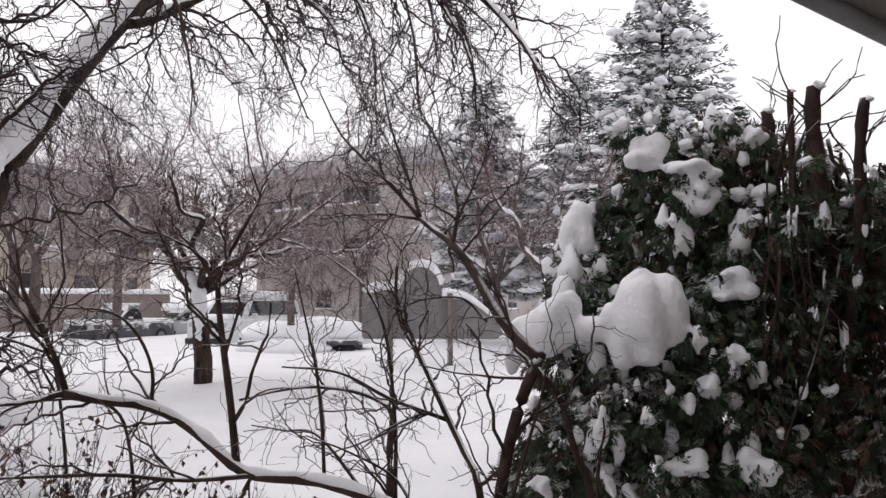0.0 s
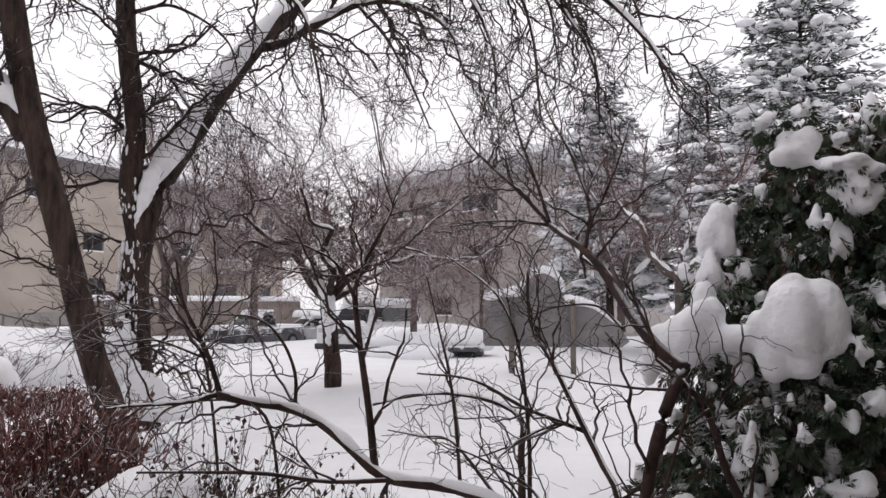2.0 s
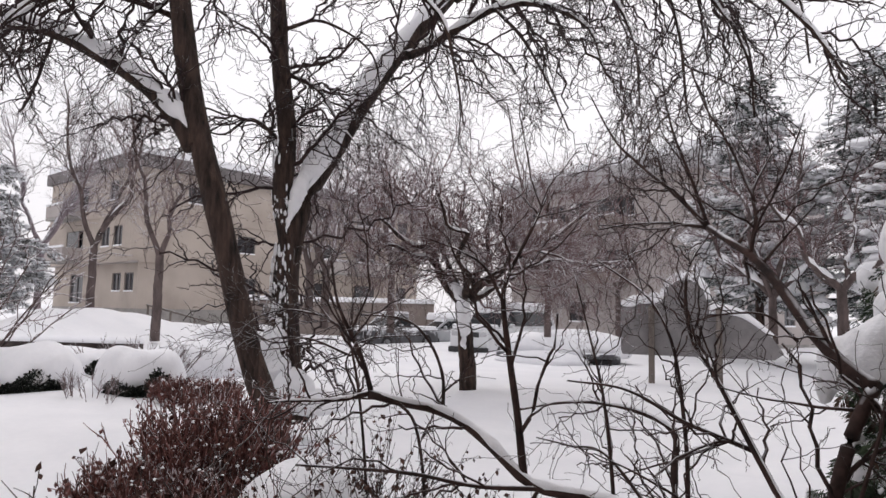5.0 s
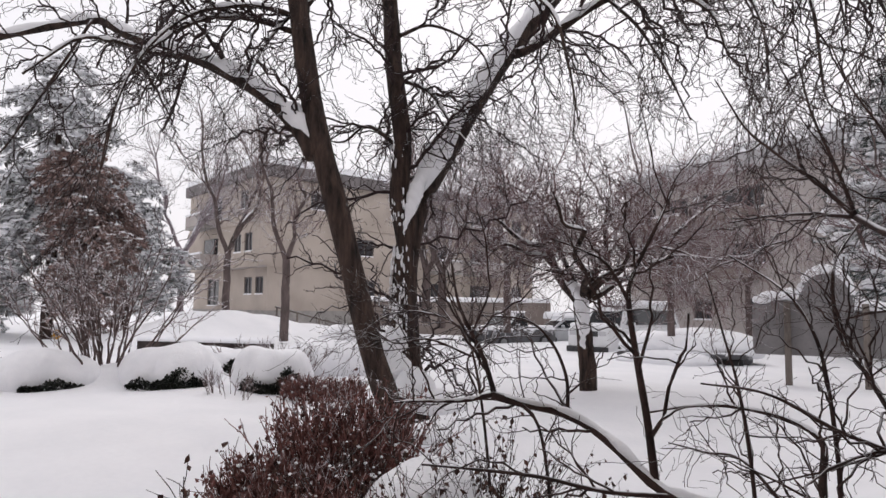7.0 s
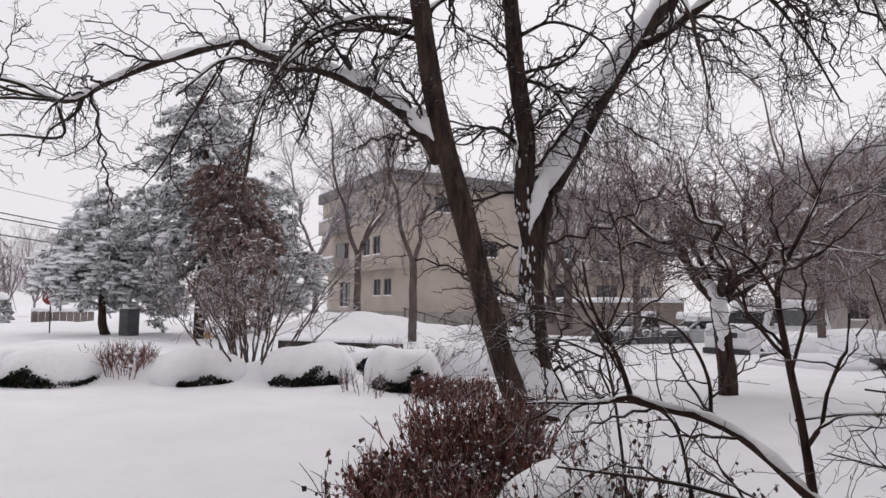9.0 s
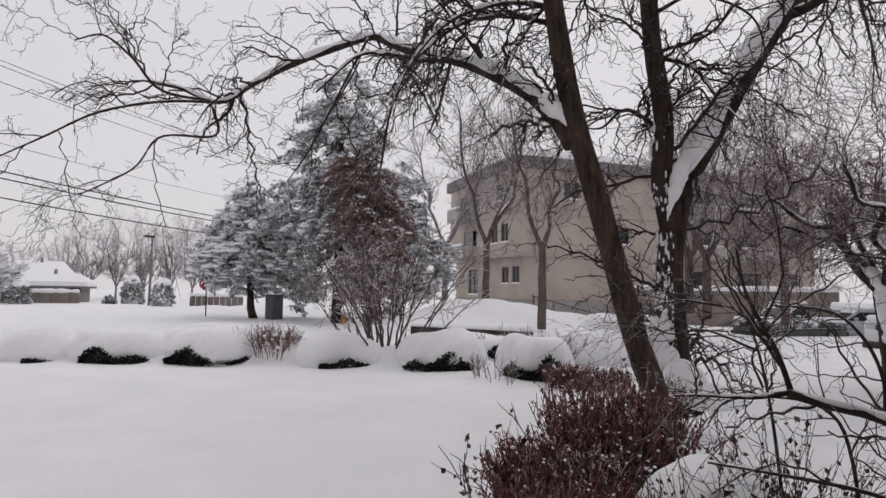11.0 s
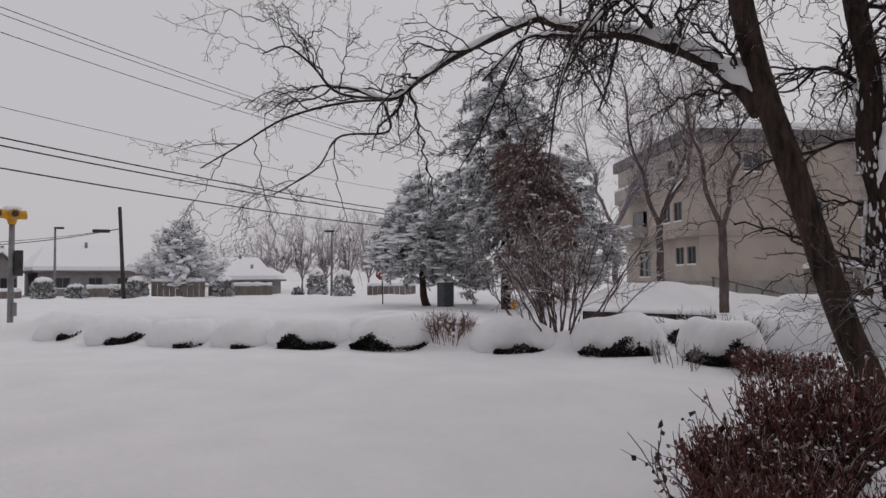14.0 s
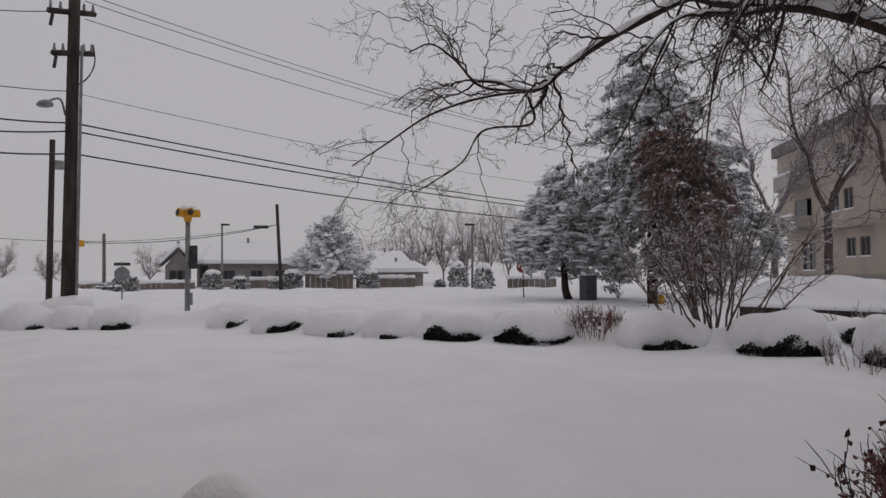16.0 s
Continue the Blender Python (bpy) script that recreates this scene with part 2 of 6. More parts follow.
        P = P + side * (sign[None, :] * rng.uniform(0.3, 1.0, (n, k)))[..., None] * (step * zig)[:, None]
    return P


def taper(r0, r1, k):
    return np.asarray(r0)[:, None] + (np.asarray(r1) - np.asarray(r0))[:, None] * np.linspace(0, 1, k)[None]


def spawn(P, R, m, lo=0.15, hi=1.0, angle=0.8, spread=0.25):
    """m side shoots on each polyline: their roots, directions, and the parent's thickness there."""
    n, k, _ = P.shape
    t = rng.uniform(lo, hi, (n, m)) * (k - 1.001)
    i = t.astype(int)
    f = (t - i)[..., None]
    rows = np.arange(n)[:, None]
    base = P[rows, i] * (1 - f) + P[rows, i + 1] * f
    T = unit(P[rows, i + 1] - P[rows, i])
    perp = unit(np.cross(T, rng.normal(0, 1, (n, m, 3))))
    a = rng.normal(angle, spread, (n, m))[..., None]
    d = np.cos(a) * T + np.sin(a) * perp
    return base.reshape(-1, 3), d.reshape(-1, 3), R[rows, i].reshape(-1)


def snow_strip(P, R, amount=0.8, gate=0.35, sides=8):
    """Snow lying along the upper side of a limb, thick where the limb is level."""
    T = unit(np.gradient(P, axis=0))
    up = unit(np.array([0, 0, 1.0]) - T * T[:, 2:3])
    flat = np.sqrt(np.maximum(0, 1 - T[:, 2] ** 2))
    k = len(P)
    w = 0.8 + 0.25 * np.sin(np.arange(k) * 1.7 + rng.uniform(0, 6)) + rng.normal(0, 0.1, k)
    r = R * amount * np.clip((flat - gate) * 3, 0, 1) * w
    e = np.linspace(0, 1, k)
    r = r * np.clip(np.minimum(e * 9 - 0.7, (1 - e) * 9), 0, 1) ** 0.5
    wind = np.array([0.5, -0.78, 0.0]) * 0.5
    V, F = tubes((P + up * (R * 0.5 * np.minimum(1, flat * 2) + r * 0.1)[:, None] + wind * R[:, None])[None], np.maximum(r, 0.001)[None], sides)
    return V + rng.normal(0, 1, V.shape) * (np.repeat(r, sides) * 0.07)[:, None], F


def ico(sub):
    bm = bmesh.new()
    bmesh.ops.create_icosphere(bm, subdivisions=sub, radius=1)
    V = np.array([v.co[:] for v in bm.verts])
    F = np.array([[v.index for v in f.verts] for f in bm.faces])
    bm.free()
    return V, F


ICO = {s: ico(s) for s in (1, 2, 3, 4)}


def blobs(C, S, sub=2, rough=0.16, flat=0.5, turn=None):
    """Lumpy pillows at C with half sizes S (n, 3), flatter below."""
    C, S = np.asarray(C, float), np.asarray(S, float)
    V0, F0 = ICO[sub]
    n = len(C)
    ph = rng.uniform(0, 6.28, (n, 4))
    kk = rng.normal(0, 2.2, (n, 4, 3))
    q = np.einsum("vj,nij->nvi", V0, kk) + ph[:, None]
    bump = 1 + rough * (np.sin(q).sum(-1) * 0.5 + 0.25 * np.sin(2.3 * q).sum(-1))
    V = V0[None] * bump[..., None]
    V[..., 2] = np.where(V[..., 2] < 0, V[..., 2] * flat, V[..., 2])
    V = V * S[:, None]
    a = rng.uniform(0, 6.28, n) if turn is None else np.asarray(turn, float)
    c, s = np.cos(a)[:, None], np.sin(a)[:, None]
    V = np.stack([V[..., 0] * c - V[..., 1] * s, V[..., 0] * s + V[..., 1] * c, V[..., 2]], -1) + C[:, None]
    F = (F0[None] + (np.arange(n) * len(V0))[:, None, None]).reshape(-1, 3)
    return V.reshape(-1, 3), F


def melt(ob, voxel, rounds, lump=0.0, size=0.1):
    """Let the lumps of a snow mesh run together into one soft, uneven mass."""
    rm = ob.modifiers.new("melt", "REMESH")
    rm.mode, rm.voxel_size, rm.use_smooth_shade = "VOXEL", voxel, True
    sm = ob.modifiers.new("soften", "SMOOTH")
    sm.factor, sm.iterations = 0.6, rounds
    if lump:
        tex = bpy.data.textures.new("snow_lumps", "CLOUDS")
        tex.noise_scale, tex.noise_depth = size, 2
        dp = ob.modifiers.new("lumps", "DISPLACE")
        dp.texture, dp.strength, dp.mid_level = tex, lump, 0.5
    return ob


def sprigs(base, d, length, width):
    """Short pointed needle sprays: two crossed blades each."""
    base, d = np.asarray(base, float), unit(np.asarray(d, float))
    n = len(base)
    a = unit(np.cross(d, rng.normal(0, 1, (n, 3))))
    b = np.cross(d, a)
    L, w = np.asarray(length)[:, None], np.asarray(width)[:, None]
    mid = base + d * L * 0.55
    V = np.stack([base, base + d * L, mid + a * w, mid - a * w, mid + b * w, mid - b * w], 1).reshape(-1, 3)
    o = np.arange(n)[:, None] * 6
    return V, np.concatenate([o + np.array([0, 2, 1, 3]), o + np.array([0, 4, 1, 5])])


def fans(base, d, length, blades=7):
    """Flat feathery sprays of scale leaves: narrow blades along both sides of an axis."""
    base, d = np.asarray(base, float), unit(np.asarray(d, float))
    n = len(base)
    side = unit(np.cross(d, rng.normal(0, 1, (n, 3))))
    nor = np.cross(d, side)
    Vs = []
    for j in range(blades):
        f = j / (blades - 1)
        sgn = 0 if j == blades - 1 else (1 if j % 2 else -1)
        root = base + d * (length * f * 0.6)[:, None]
        way = unit(d * (1.0 if sgn else 1.6) + side * sgn * 0.75 + nor * rng.normal(0, 0.2, (n, 1)) + np.array([0, 0, -0.15]))
        ll = (length * (0.62 - 0.25 * f))[:, None]
        ww = (length * 0.055)[:, None]
        sd = unit(np.cross(way, nor))
        mid = root + way * ll * 0.5
        Vs.append(np.stack([root, mid + sd * ww, root + way * ll, mid - sd * ww], 1))
    V = np.concatenate(Vs).reshape(-1, 3)
    return V, np.arange(len(V)).reshape(-1, 4)


def box(c, s, rz=0.0, bevel=0.0, rx=0.0, ry=0.0):
    """A box by its centre and size, turned, with rounded edges."""
    bm = bmesh.new()
    bmesh.ops.create_cube(bm, size=1)
    bmesh.ops.scale(bm, vec=s, verts=bm.verts)
    if bevel:
        bmesh.ops.bevel(bm, geom=bm.edges[:], offset=bevel, segments=2, affect="EDGES", profile=0.5)
    bmesh.ops.transform(bm, matrix=pose(*c, rx, ry, rz), verts=bm.verts)
    V = [v.co[:] for v in bm.verts]
    quads = [[v.index for v in f.verts] for f in bm.faces if len(f.verts) == 4]
    tris = [[v.index for v in f.verts] for f in bm.faces if len(f.verts) == 3]
    bm.free()
    return np.array(V), [np.array(f) for f in (quads, tris) if f]


def rod(a, b, r, r2=None, sides=10):
    a, b = np.array(a, float), np.array(b, float)
    P = a + (b - a) * np.linspace(0, 1, 4)[:, None]
    return tubes(P[None], np.linspace(r, r if r2 is None else r2, 4)[None], sides)


def prism(poly, a, b):
    """A flat outline (u, z) drawn in the upright plane at a, pushed by b; poly: list of (u, z); a: (origin, u axis)."""
    o, u = np.array(a[0], float), np.array(a[1], float)
    p = np.array([o + u * q[0] + np.array([0, 0, q[1]]) for q in poly])
    n = len(p)
    V = np.vstack([p, p + np.array(b)])
    i = np.arange(n)
    j = (i + 1) % n
    return V, [np.stack([i, j, j + n, i + n], 1), i[::-1][None], (i + n)[None]]


def smooth01(a, b, x):
    t = np.clip((x - a) / (b - a), 0, 1)
    return t * t * (3 - 2 * t)


def dome(c, rx, ry, h, yaw, seed):
    """A pillow of snow: flat-topped, bulging sides, drawn in at the foot."""
    g = np.random.default_rng(seed)
    k, m = 20, 40
    t = np.linspace(0, 1, k)[:, None]
    a = np.linspace(0, 2 * math.pi, m, endpoint=False)[None]
    prof = np.sin(t * math.pi / 2) ** 0.62
    prof = np.where(t > 0.86, prof * (1 - 0.9 * (t - 0.86)), prof)
    z = h * np.cos(t * math.pi / 2) ** 0.75
    w = 1 + 0.11 * np.sin(2 * a + g.uniform(0, 6)) + 0.07 * np.sin(3 * a + g.uniform(0, 6) + 2 * t) + 0.05 * np.sin(5 * a + g.uniform(0, 6) + 3 * t) + 0.025 * np.sin(11 * a + 7 * t)
    x, y = prof * rx * w * np.cos(a), prof * ry * w * np.sin(a)
    z = z + 0.0 * a + h * 0.1 * np.sin(3 * x / rx + g.uniform(0, 6)) * np.cos(2.5 * y / ry) * (1 - t)
    q = g.uniform(0, 6, 4)
    z = z + h * t ** 0.5 * (0.035 * np.sin(7 * x + q[0]) * np.sin(6 * y + q[1]) + 0.018 * np.sin(17 * x + 9 * y + q[2]) * np.sin(13 * y + q[3]))
    cs, sn = math.cos(radians(yaw)), math.sin(radians(yaw))
    V = np.stack([c[0] + x * cs - y * sn, c[1] + x * sn + y * cs, c[2] + z], -1).reshape(-1, 3)
    i, j = np.arange(k - 1)[:, None] * m, np.arange(m)[None]
    j2 = (j + 1) % m
    return V, np.stack([i + j, i + m + j, i + m + j2, i + j2], -1).reshape(-1, 4)


def ground_z(x, y):
    x, y = np.asarray(x, float), np.asarray(y, float)
    d = np.hypot(x, y)
    z = 0.2 * smooth01(4, 12, -x) + 0.1 * smooth01(8, 16, y) * smooth01(12, 4, -x)
    z = z + 0.25 * smooth01(24, 45, -x) * smooth01(60, 20, y)
    z = z + 0.05 * np.sin(x * 0.9 + 1.3 * np.sin(y * 0.55)) * np.sin(y * 0.8 + 0.4) * smooth01(70, 20, d)
    z = z + 0.025 * np.sin(x * 2.3 + y * 1.1) * np.sin(y * 2.0 - x * 0.7) * smooth01(30, 8, d)
    # ploughed banks along the street
    bank = np.exp(-((x + 27 - 0.25 * y) / 2.2) ** 2) * 0.30 + np.exp(-((x + 47 - 0.2 * y) / 3.0) ** 2) * 0.35
    z = z + bank * (0.7 + 0.3 * np.sin(y * 0.8 + np.sin(y * 2.1))) * smooth01(34, 22, y)
    # a swell of drifted snow by the buildings
    for cx, cy, h, s in MOUNDS:
        z = z + h * np.exp(-((x - cx) ** 2 + (y - cy) ** 2) / (2 * s * s))
    return z


MOUNDS = [(-22.60, 21.48, 1.00, 2.60), (-21.93, 17.72, 0.70, 1.60), (-4.91, 26.55, 0.35, 1.50), (0.51, 6.48, 0.25, 0.60), (-0.15, 7.50, 0.12, 0.70), (-42.65, -15.60, 1.20, 3.00)]

def hedge_ridge(x, y):
    """The long soft bank of snow that the hedge row carries."""
    x, y = np.asarray(x, float), np.asarray(y, float)
    z = 0.0 * x
    for (x0, y0), (x1, y1), h in (((-23.4, -12.5), (-22.2, -4.6), 0.6), ((-22.2, -4.6), (-21.4, -1.6), 0.42), ((-21.4, -1.6), (-16.5, 4.1), 0.62), ((-16.5, 4.1), (-15.3, 5.9), 0.66), ((-15.3, 5.9), (-12.0, 9.6), 0.4)):
        d = np.array([x1 - x0, y1 - y0])
        t = np.clip(((x - x0) * d[0] + (y - y0) * d[1]) / (d @ d), 0, 1)
        q = np.hypot(x - x0 - t * d[0], y - y0 - t * d[1])
        z = np.maximum(z, (h + 0.05 * np.sin(x * 2.1 + y * 1.7) + 0.03 * np.sin(y * 4.3 + x)) * np.exp(-(q / 0.95) ** 4))
    return z


# ---- ground ----
def make_ground():
    """One sheet of snow from underfoot to the horizon, finer near by."""
    r = np.concatenate([np.linspace(0.01, 10, 40), np.linspace(10.15, 26, 110), np.linspace(26.3, 60, 110), np.geomspace(61, 2500, 50)])
    a = np.linspace(0, 2 * math.pi, 541)[:-1]
    x, y = r[:, None] * np.cos(a), r[:, None] * np.sin(a)
    V = np.stack([x, y, ground_z(x, y) + hedge_ridge(x, y)], -1).reshape(-1, 3)
    n, m = len(r), len(a)
    i, j = np.arange(n - 1)[:, None] * m, np.arange(m)[None]
    j2 = (j + 1) % m
    F = np.stack([i + j, i + m + j, i + m + j2, i + j2], -1).reshape(-1, 4)
    ob = new("ground", mesh_data("ground", V, F, GROUND_SNOW))
    return tagged(ob, "deep undisturbed fresh snow over lawn and street", "snowy ground", kind="structure")


make_ground()


# ---- the house behind the camera, with its eave ----
def make_house_side():
    u, n = np.array([0.817, 0.577, 0]), np.array([-0.577, 0.817, 0])
    yaw = math.degrees(math.atan2(u[1], u[0]))

    def at(a, b, z):
        return tuple(u * a + n * b + np.array([0, 0, z]))
    # wall stays out of view; its length and height serve to shade the lawn
    wall = thing("wall_south", at(1, -1.0, 0), "unseen beige stucco house wall under the eave, enlarged for shade", "wall", kind="structure")
    part("wall_panel", box(at(-4, -1.0, 3.4), (44, 0.2, 7.4), yaw), STUCCO, wall)
    # invented wing, out of view, that blocks sky light beside the cedar
    wing = thing("unseen_wing_wall", at(6.7, 0.7, 0), "unseen beige wall added to keep sky light off the cedar", "wall", kind="structure")
    part("wall_panel", box(at(6.7, 0.7, 3.4), (0.2, 3.2, 7.4), yaw), STUCCO, wing)
    roof = thing("eave", at(1, 0, 2.9), "brown painted house eave with grey gutter and snow", "eave", kind="structure")
    part("soffit", box(at(3.2, 0.12, 2.96), (9.6, 2.28, 0.06), yaw), SOFFIT, roof)
    part("fascia", box(at(3.2, 1.31, 3.0), (9.6, 0.1, 0.2), yaw, 0.02), FASCIA, roof, "grey painted metal gutter")
    part("roof_deck", box(at(3.2, 0.1, 3.14), (9.6, 2.4, 0.1), yaw), PARAPET, roof)
    part("roof_snow", box(at(3.2, 0.1, 3.34), (9.5, 2.35, 0.3), yaw, 0.1), SNOW, roof, "thick layer of snow")


make_house_side()


# ---- buildings ----
def facade(o, u, n, L, H, rects, depth=0.14):
    """A wall with real openings: front faces round the rects (u0, u1, z0, z1) and their reveals."""
    us = sorted({0.0, L, *[r[0] for r in rects], *[r[1] for r in rects]})
    zs = sorted({0.0, H, *[r[2] for r in rects], *[r[3] for r in rects]})
    o, u, n = (np.array(q, float) for q in (o, u, n))
    Z = np.array([0, 0, 1.0])
    V, F = [], []

    def quad(*p):
        F.append([len(V) + i for i in range(4)])
        V.extend(p)
    for a, b in zip(us, us[1:]):
        for c, d in zip(zs, zs[1:]):
            mu, mz = (a + b) / 2, (c + d) / 2
            if not any(r[0] < mu < r[1] and r[2] < mz < r[3] for r in rects):
                quad(o + u * a + Z * c, o + u * b + Z * c, o + u * b + Z * d, o + u * a + Z * d)
    for a, b, c, d in rects:
        k = -n * depth
        c4 = [o + u * a + Z * c, o + u * b + Z * c, o + u * b + Z * d, o + u * a + Z * d]
        for i in range(4):
            p, q = c4[i], c4[(i + 1) % 4]
            quad(p, q, q + k, p + k)
    return np.array(V), np.array(F)


def make_window(parent, o, u, n, r):
    o, u, n = (np.array(q, float) for q in (o, u, n))
    a, b, c, d = r
    Z = np.array([0, 0, 1.0])
    yaw = math.degrees(math.atan2(u[1], u[0]))
    mid = o + u * (a + b) / 2 + Z * (c + d) / 2 - n * 0.1
    w, h = b - a, d - c
    f = 0.07
    frame_parts = join(box(mid + Z * (h / 2 - f / 2), (w, 0.06, f), yaw), box(mid - Z * (h / 2 - f / 2), (w, 0.06, f), yaw),
                       box(mid + u * (w / 2 - f / 2), (f, 0.06, h - 2 * f), yaw), box(mid - u * (w / 2 - f / 2), (f, 0.06, h - 2 * f), yaw),
                       box(mid, (f * 0.8, 0.05, h - 2 * f), yaw))
    win = part("window", frame_parts, PARAPET, parent, smooth=False)
    part("pane", box(mid - n * 0.035, (w - f, 0.012, h - f), yaw), GLASS, win, smooth=False)
    part("sill_snow", box(mid - Z * (h / 2 - 0.03) + n * 0.07, (w, 0.14, 0.1), yaw, 0.03), SNOW, win)


def make_block(name, corner, pa, pb, z0, storeys, sh, label, wall_mat, low_mat, wins_a, wins_b, balconies, roof_h, over, edge, jut=0.0):
    """An apartment block by its near corner and the far ends of its two faces; a: one face, b: the other."""
    C, A, B = np.array([*corner, z0]), np.array([*pa, z0]), np.array([*pb, z0])
    ob = thing(name, tuple((A + B) / 2), label, "apartment building")
    H = storeys * sh
    ends = []
    for P, wins in ((A, wins_a), (B, wins_b)):
        L = float(np.linalg.norm(P - C))
        u = (P - C) / L
        n = np.array([u[1], -u[0], 0])
        other = B if P is A else A
        if np.dot(n, other - C) > 0:
            n = -n
        rects = []
        for s in range(storeys):
            for f, w, h in wins[s]:
                z = s * sh + 2.25 - h
                rects.append((L * f, L * f + w, z, z + h))
        ends.append((u, n, L, rects))
        out = n * (jut if P is A else 0.0)
        low = [r for r in rects if r[2] < sh]
        high = [(a, b, c - sh, d - sh) for a, b, c, d in rects if c >= sh]
        if P is A and jut:
            # the upper storeys stand out over the ground floor
            part("wall", facade(C, u, n, L, sh, low), wall_mat, ob, smooth=False)
            part("wall", facade(C + out + np.array([0, 0, sh]), u, n, L, H - sh, high), wall_mat, ob, smooth=False)
            turn = math.degrees(math.atan2(u[1], u[0]))
            part("soffit", box(tuple(C + u * L / 2 + out / 2 + np.array([0, 0, sh - 0.06])), (L, jut, 0.12), turn), low_mat, ob, smooth=False)
            for q in (0.0, L):
                part("wall", box(tuple(C + u * q + out / 2 + np.array([0, 0, (H + sh) / 2])), (0.12, jut, H - sh), turn), wall_mat, ob, smooth=False)
        else:
            part("wall", facade(C, u, n, L, H, rects), wall_mat, ob, smooth=False)
        yaw = math.degrees(math.atan2(u[1], u[0]))
        part("inner_wall", box(tuple(C + u * L / 2 - n * 0.45 + np.array([0, 0, H / 2])), (L - 1.2, 0.1, H - 0.2), yaw), low_mat, ob, smooth=False)
        for r in rects:
            make_window(ob, C + (out if r[2] >= sh else 0 * out), u, n, r)
        for s in range(1, storeys):
            part("floor_band", box(tuple(C + out + u * L / 2 + n * 0.03 + np.array([0, 0, s * sh])), (L + 0.06, 0.12, 0.16), yaw), wall_mat, ob, smooth=False)
        part("plinth", box(tuple(C + u * L / 2 + n * 0.04 + np.array([0, 0, -1.5])), (L + 0.08, 0.1, 3.0), yaw), CONCRETE, ob, smooth=False)
    D = A + B - C
    ctr = (A + B) / 2
    # far walls close the block
    for P in (A, B):
        u = unit(D - P)
        yaw = math.degrees(math.atan2(u[1], u[0]))
        part("wall", box(tuple((P + D) / 2 + np.array([0, 0, H / 2])), (float(np.linalg.norm(D - P)), 0.3, H), yaw), wall_mat, ob, smooth=False)

    def slab(z, h, o):
        p = [q + unit(q - ctr) * o for q in (C, A, D, B)]
        lo = np.array(p) + np.array([0, 0, z])
        return np.vstack([lo, lo + np.array([0, 0, h])]), [np.array([[0, 1, 2, 3], [4, 5, 6, 7], [0, 1, 5, 4], [1, 2, 6, 5], [2, 3, 7, 6], [3, 0, 4, 7]])]
    part("roof", slab(H, roof_h, over), edge, ob, "flat roof with a deep grey edge", smooth=False)
    part("roof_snow", slab(H + roof_h, 0.45, over - 0.1), SNOW, ob, "thick snow on the flat roof", smooth=False)
    for face, f, w, s in balconies:
        u, n, L, _ = ends[face]
        yaw = math.degrees(math.atan2(u[1], u[0]))
        m = C + u * (L * f) + np.array([0, 0, s * sh]) + n * (jut if face == 0 else 0.0)
        bal = part("balcony", box(tuple(m + n * 0.65 + np.array([0, 0, 0.08])), (w, 1.3, 0.18), yaw), CONCRETE, ob, smooth=False)
        part("railing", join(box(tuple(m + n * 1.27 + np.array([0, 0, 0.6])), (w, 0.06, 0.8), yaw), box(tuple(m + n * 0.65 + u * w / 2 + np.array([0, 0, 0.6])), (0.06, 1.2, 0.8), yaw),
                             box(tuple(m + n * 0.65 - u * w / 2 + np.array([0, 0, 0.6])), (0.06, 1.2, 0.8), yaw)), low_mat, bal, smooth=False)
        part("railing_snow", box(tuple(m + n * 1.27 + np.array([0, 0, 1.07])), (w, 0.2, 0.16), yaw, 0.05), SNOW, bal)
        part("balcony_door", box(tuple(m + n * 0.02 + np.array([0, 0, 1.2])), (w * 0.55, 0.06, 2.0), yaw), GLASS, bal, "dark glazed balcony door", smooth=False)
    return ob


B1C, B1A, B1B = (-32.73, 32.57), (-44.95, 36.96), (-24.57, 57.06)
make_block("apartment_building", B1C, B1A, B1B, 1.5, 3, 2.95, "three-storey beige stucco apartment block in snow", STUCCO, STUCCO_DARK,
           [[(0.04, 1.25, 1.2), (0.175, 1.25, 1.2), (0.62, 2.2, 2.0)], [(0.085, 1.25, 1.3), (0.225, 1.25, 1.3), (0.54, 2.8, 1.7)], [(0.15, 1.4, 1.3), (0.5, 2.8, 1.7)]],
           [[(0.29, 1.2, 1.2), (0.42, 1.2, 1.2), (0.9, 1.3, 1.2)], [(0.27, 1.5, 1.25), (0.42, 1.2, 1.2), (0.9, 1.3, 1.2)], [(0.12, 1.3, 1.2), (0.42, 1.2, 1.2), (0.9, 1.3, 1.2)]],
           [(1, 0.573, 2.9, 0), (1, 0.573, 2.9, 1), (1, 0.573, 2.9, 2), (1, 0.75, 4.0, 0), (1, 0.75, 4.0, 1), (1, 0.75, 4.0, 2), (0, 0.66, 3.4, 1), (0, 0.66, 3.4, 2)], 0.8, 1.0, PARAPET, 0.6)
B2C, B2A, B2B = (-0.06, 37.00), (-12.32, 45.46), (6.92, 47.50)
make_block("apartment_building", B2C, B2A, B2B, 0.3, 3, 3.05, "taupe apartment block with thick snow on flat roof", STUCCO_DARK, TAUPE,
           [[(0.30, 1.4, 1.25), (0.55, 1.4, 1.25), (0.85, 1.4, 1.25)]] * 3, [[(0.3, 1.2, 1.25), (0.6, 1.2, 1.25)]] * 3,
           [(0, 0.43, 3.0, 1), (0, 0.43, 3.0, 2), (0, 0.72, 3.0, 1), (0, 0.72, 3.0, 2)], 0.9, 0.9, ROOF_EDGE)


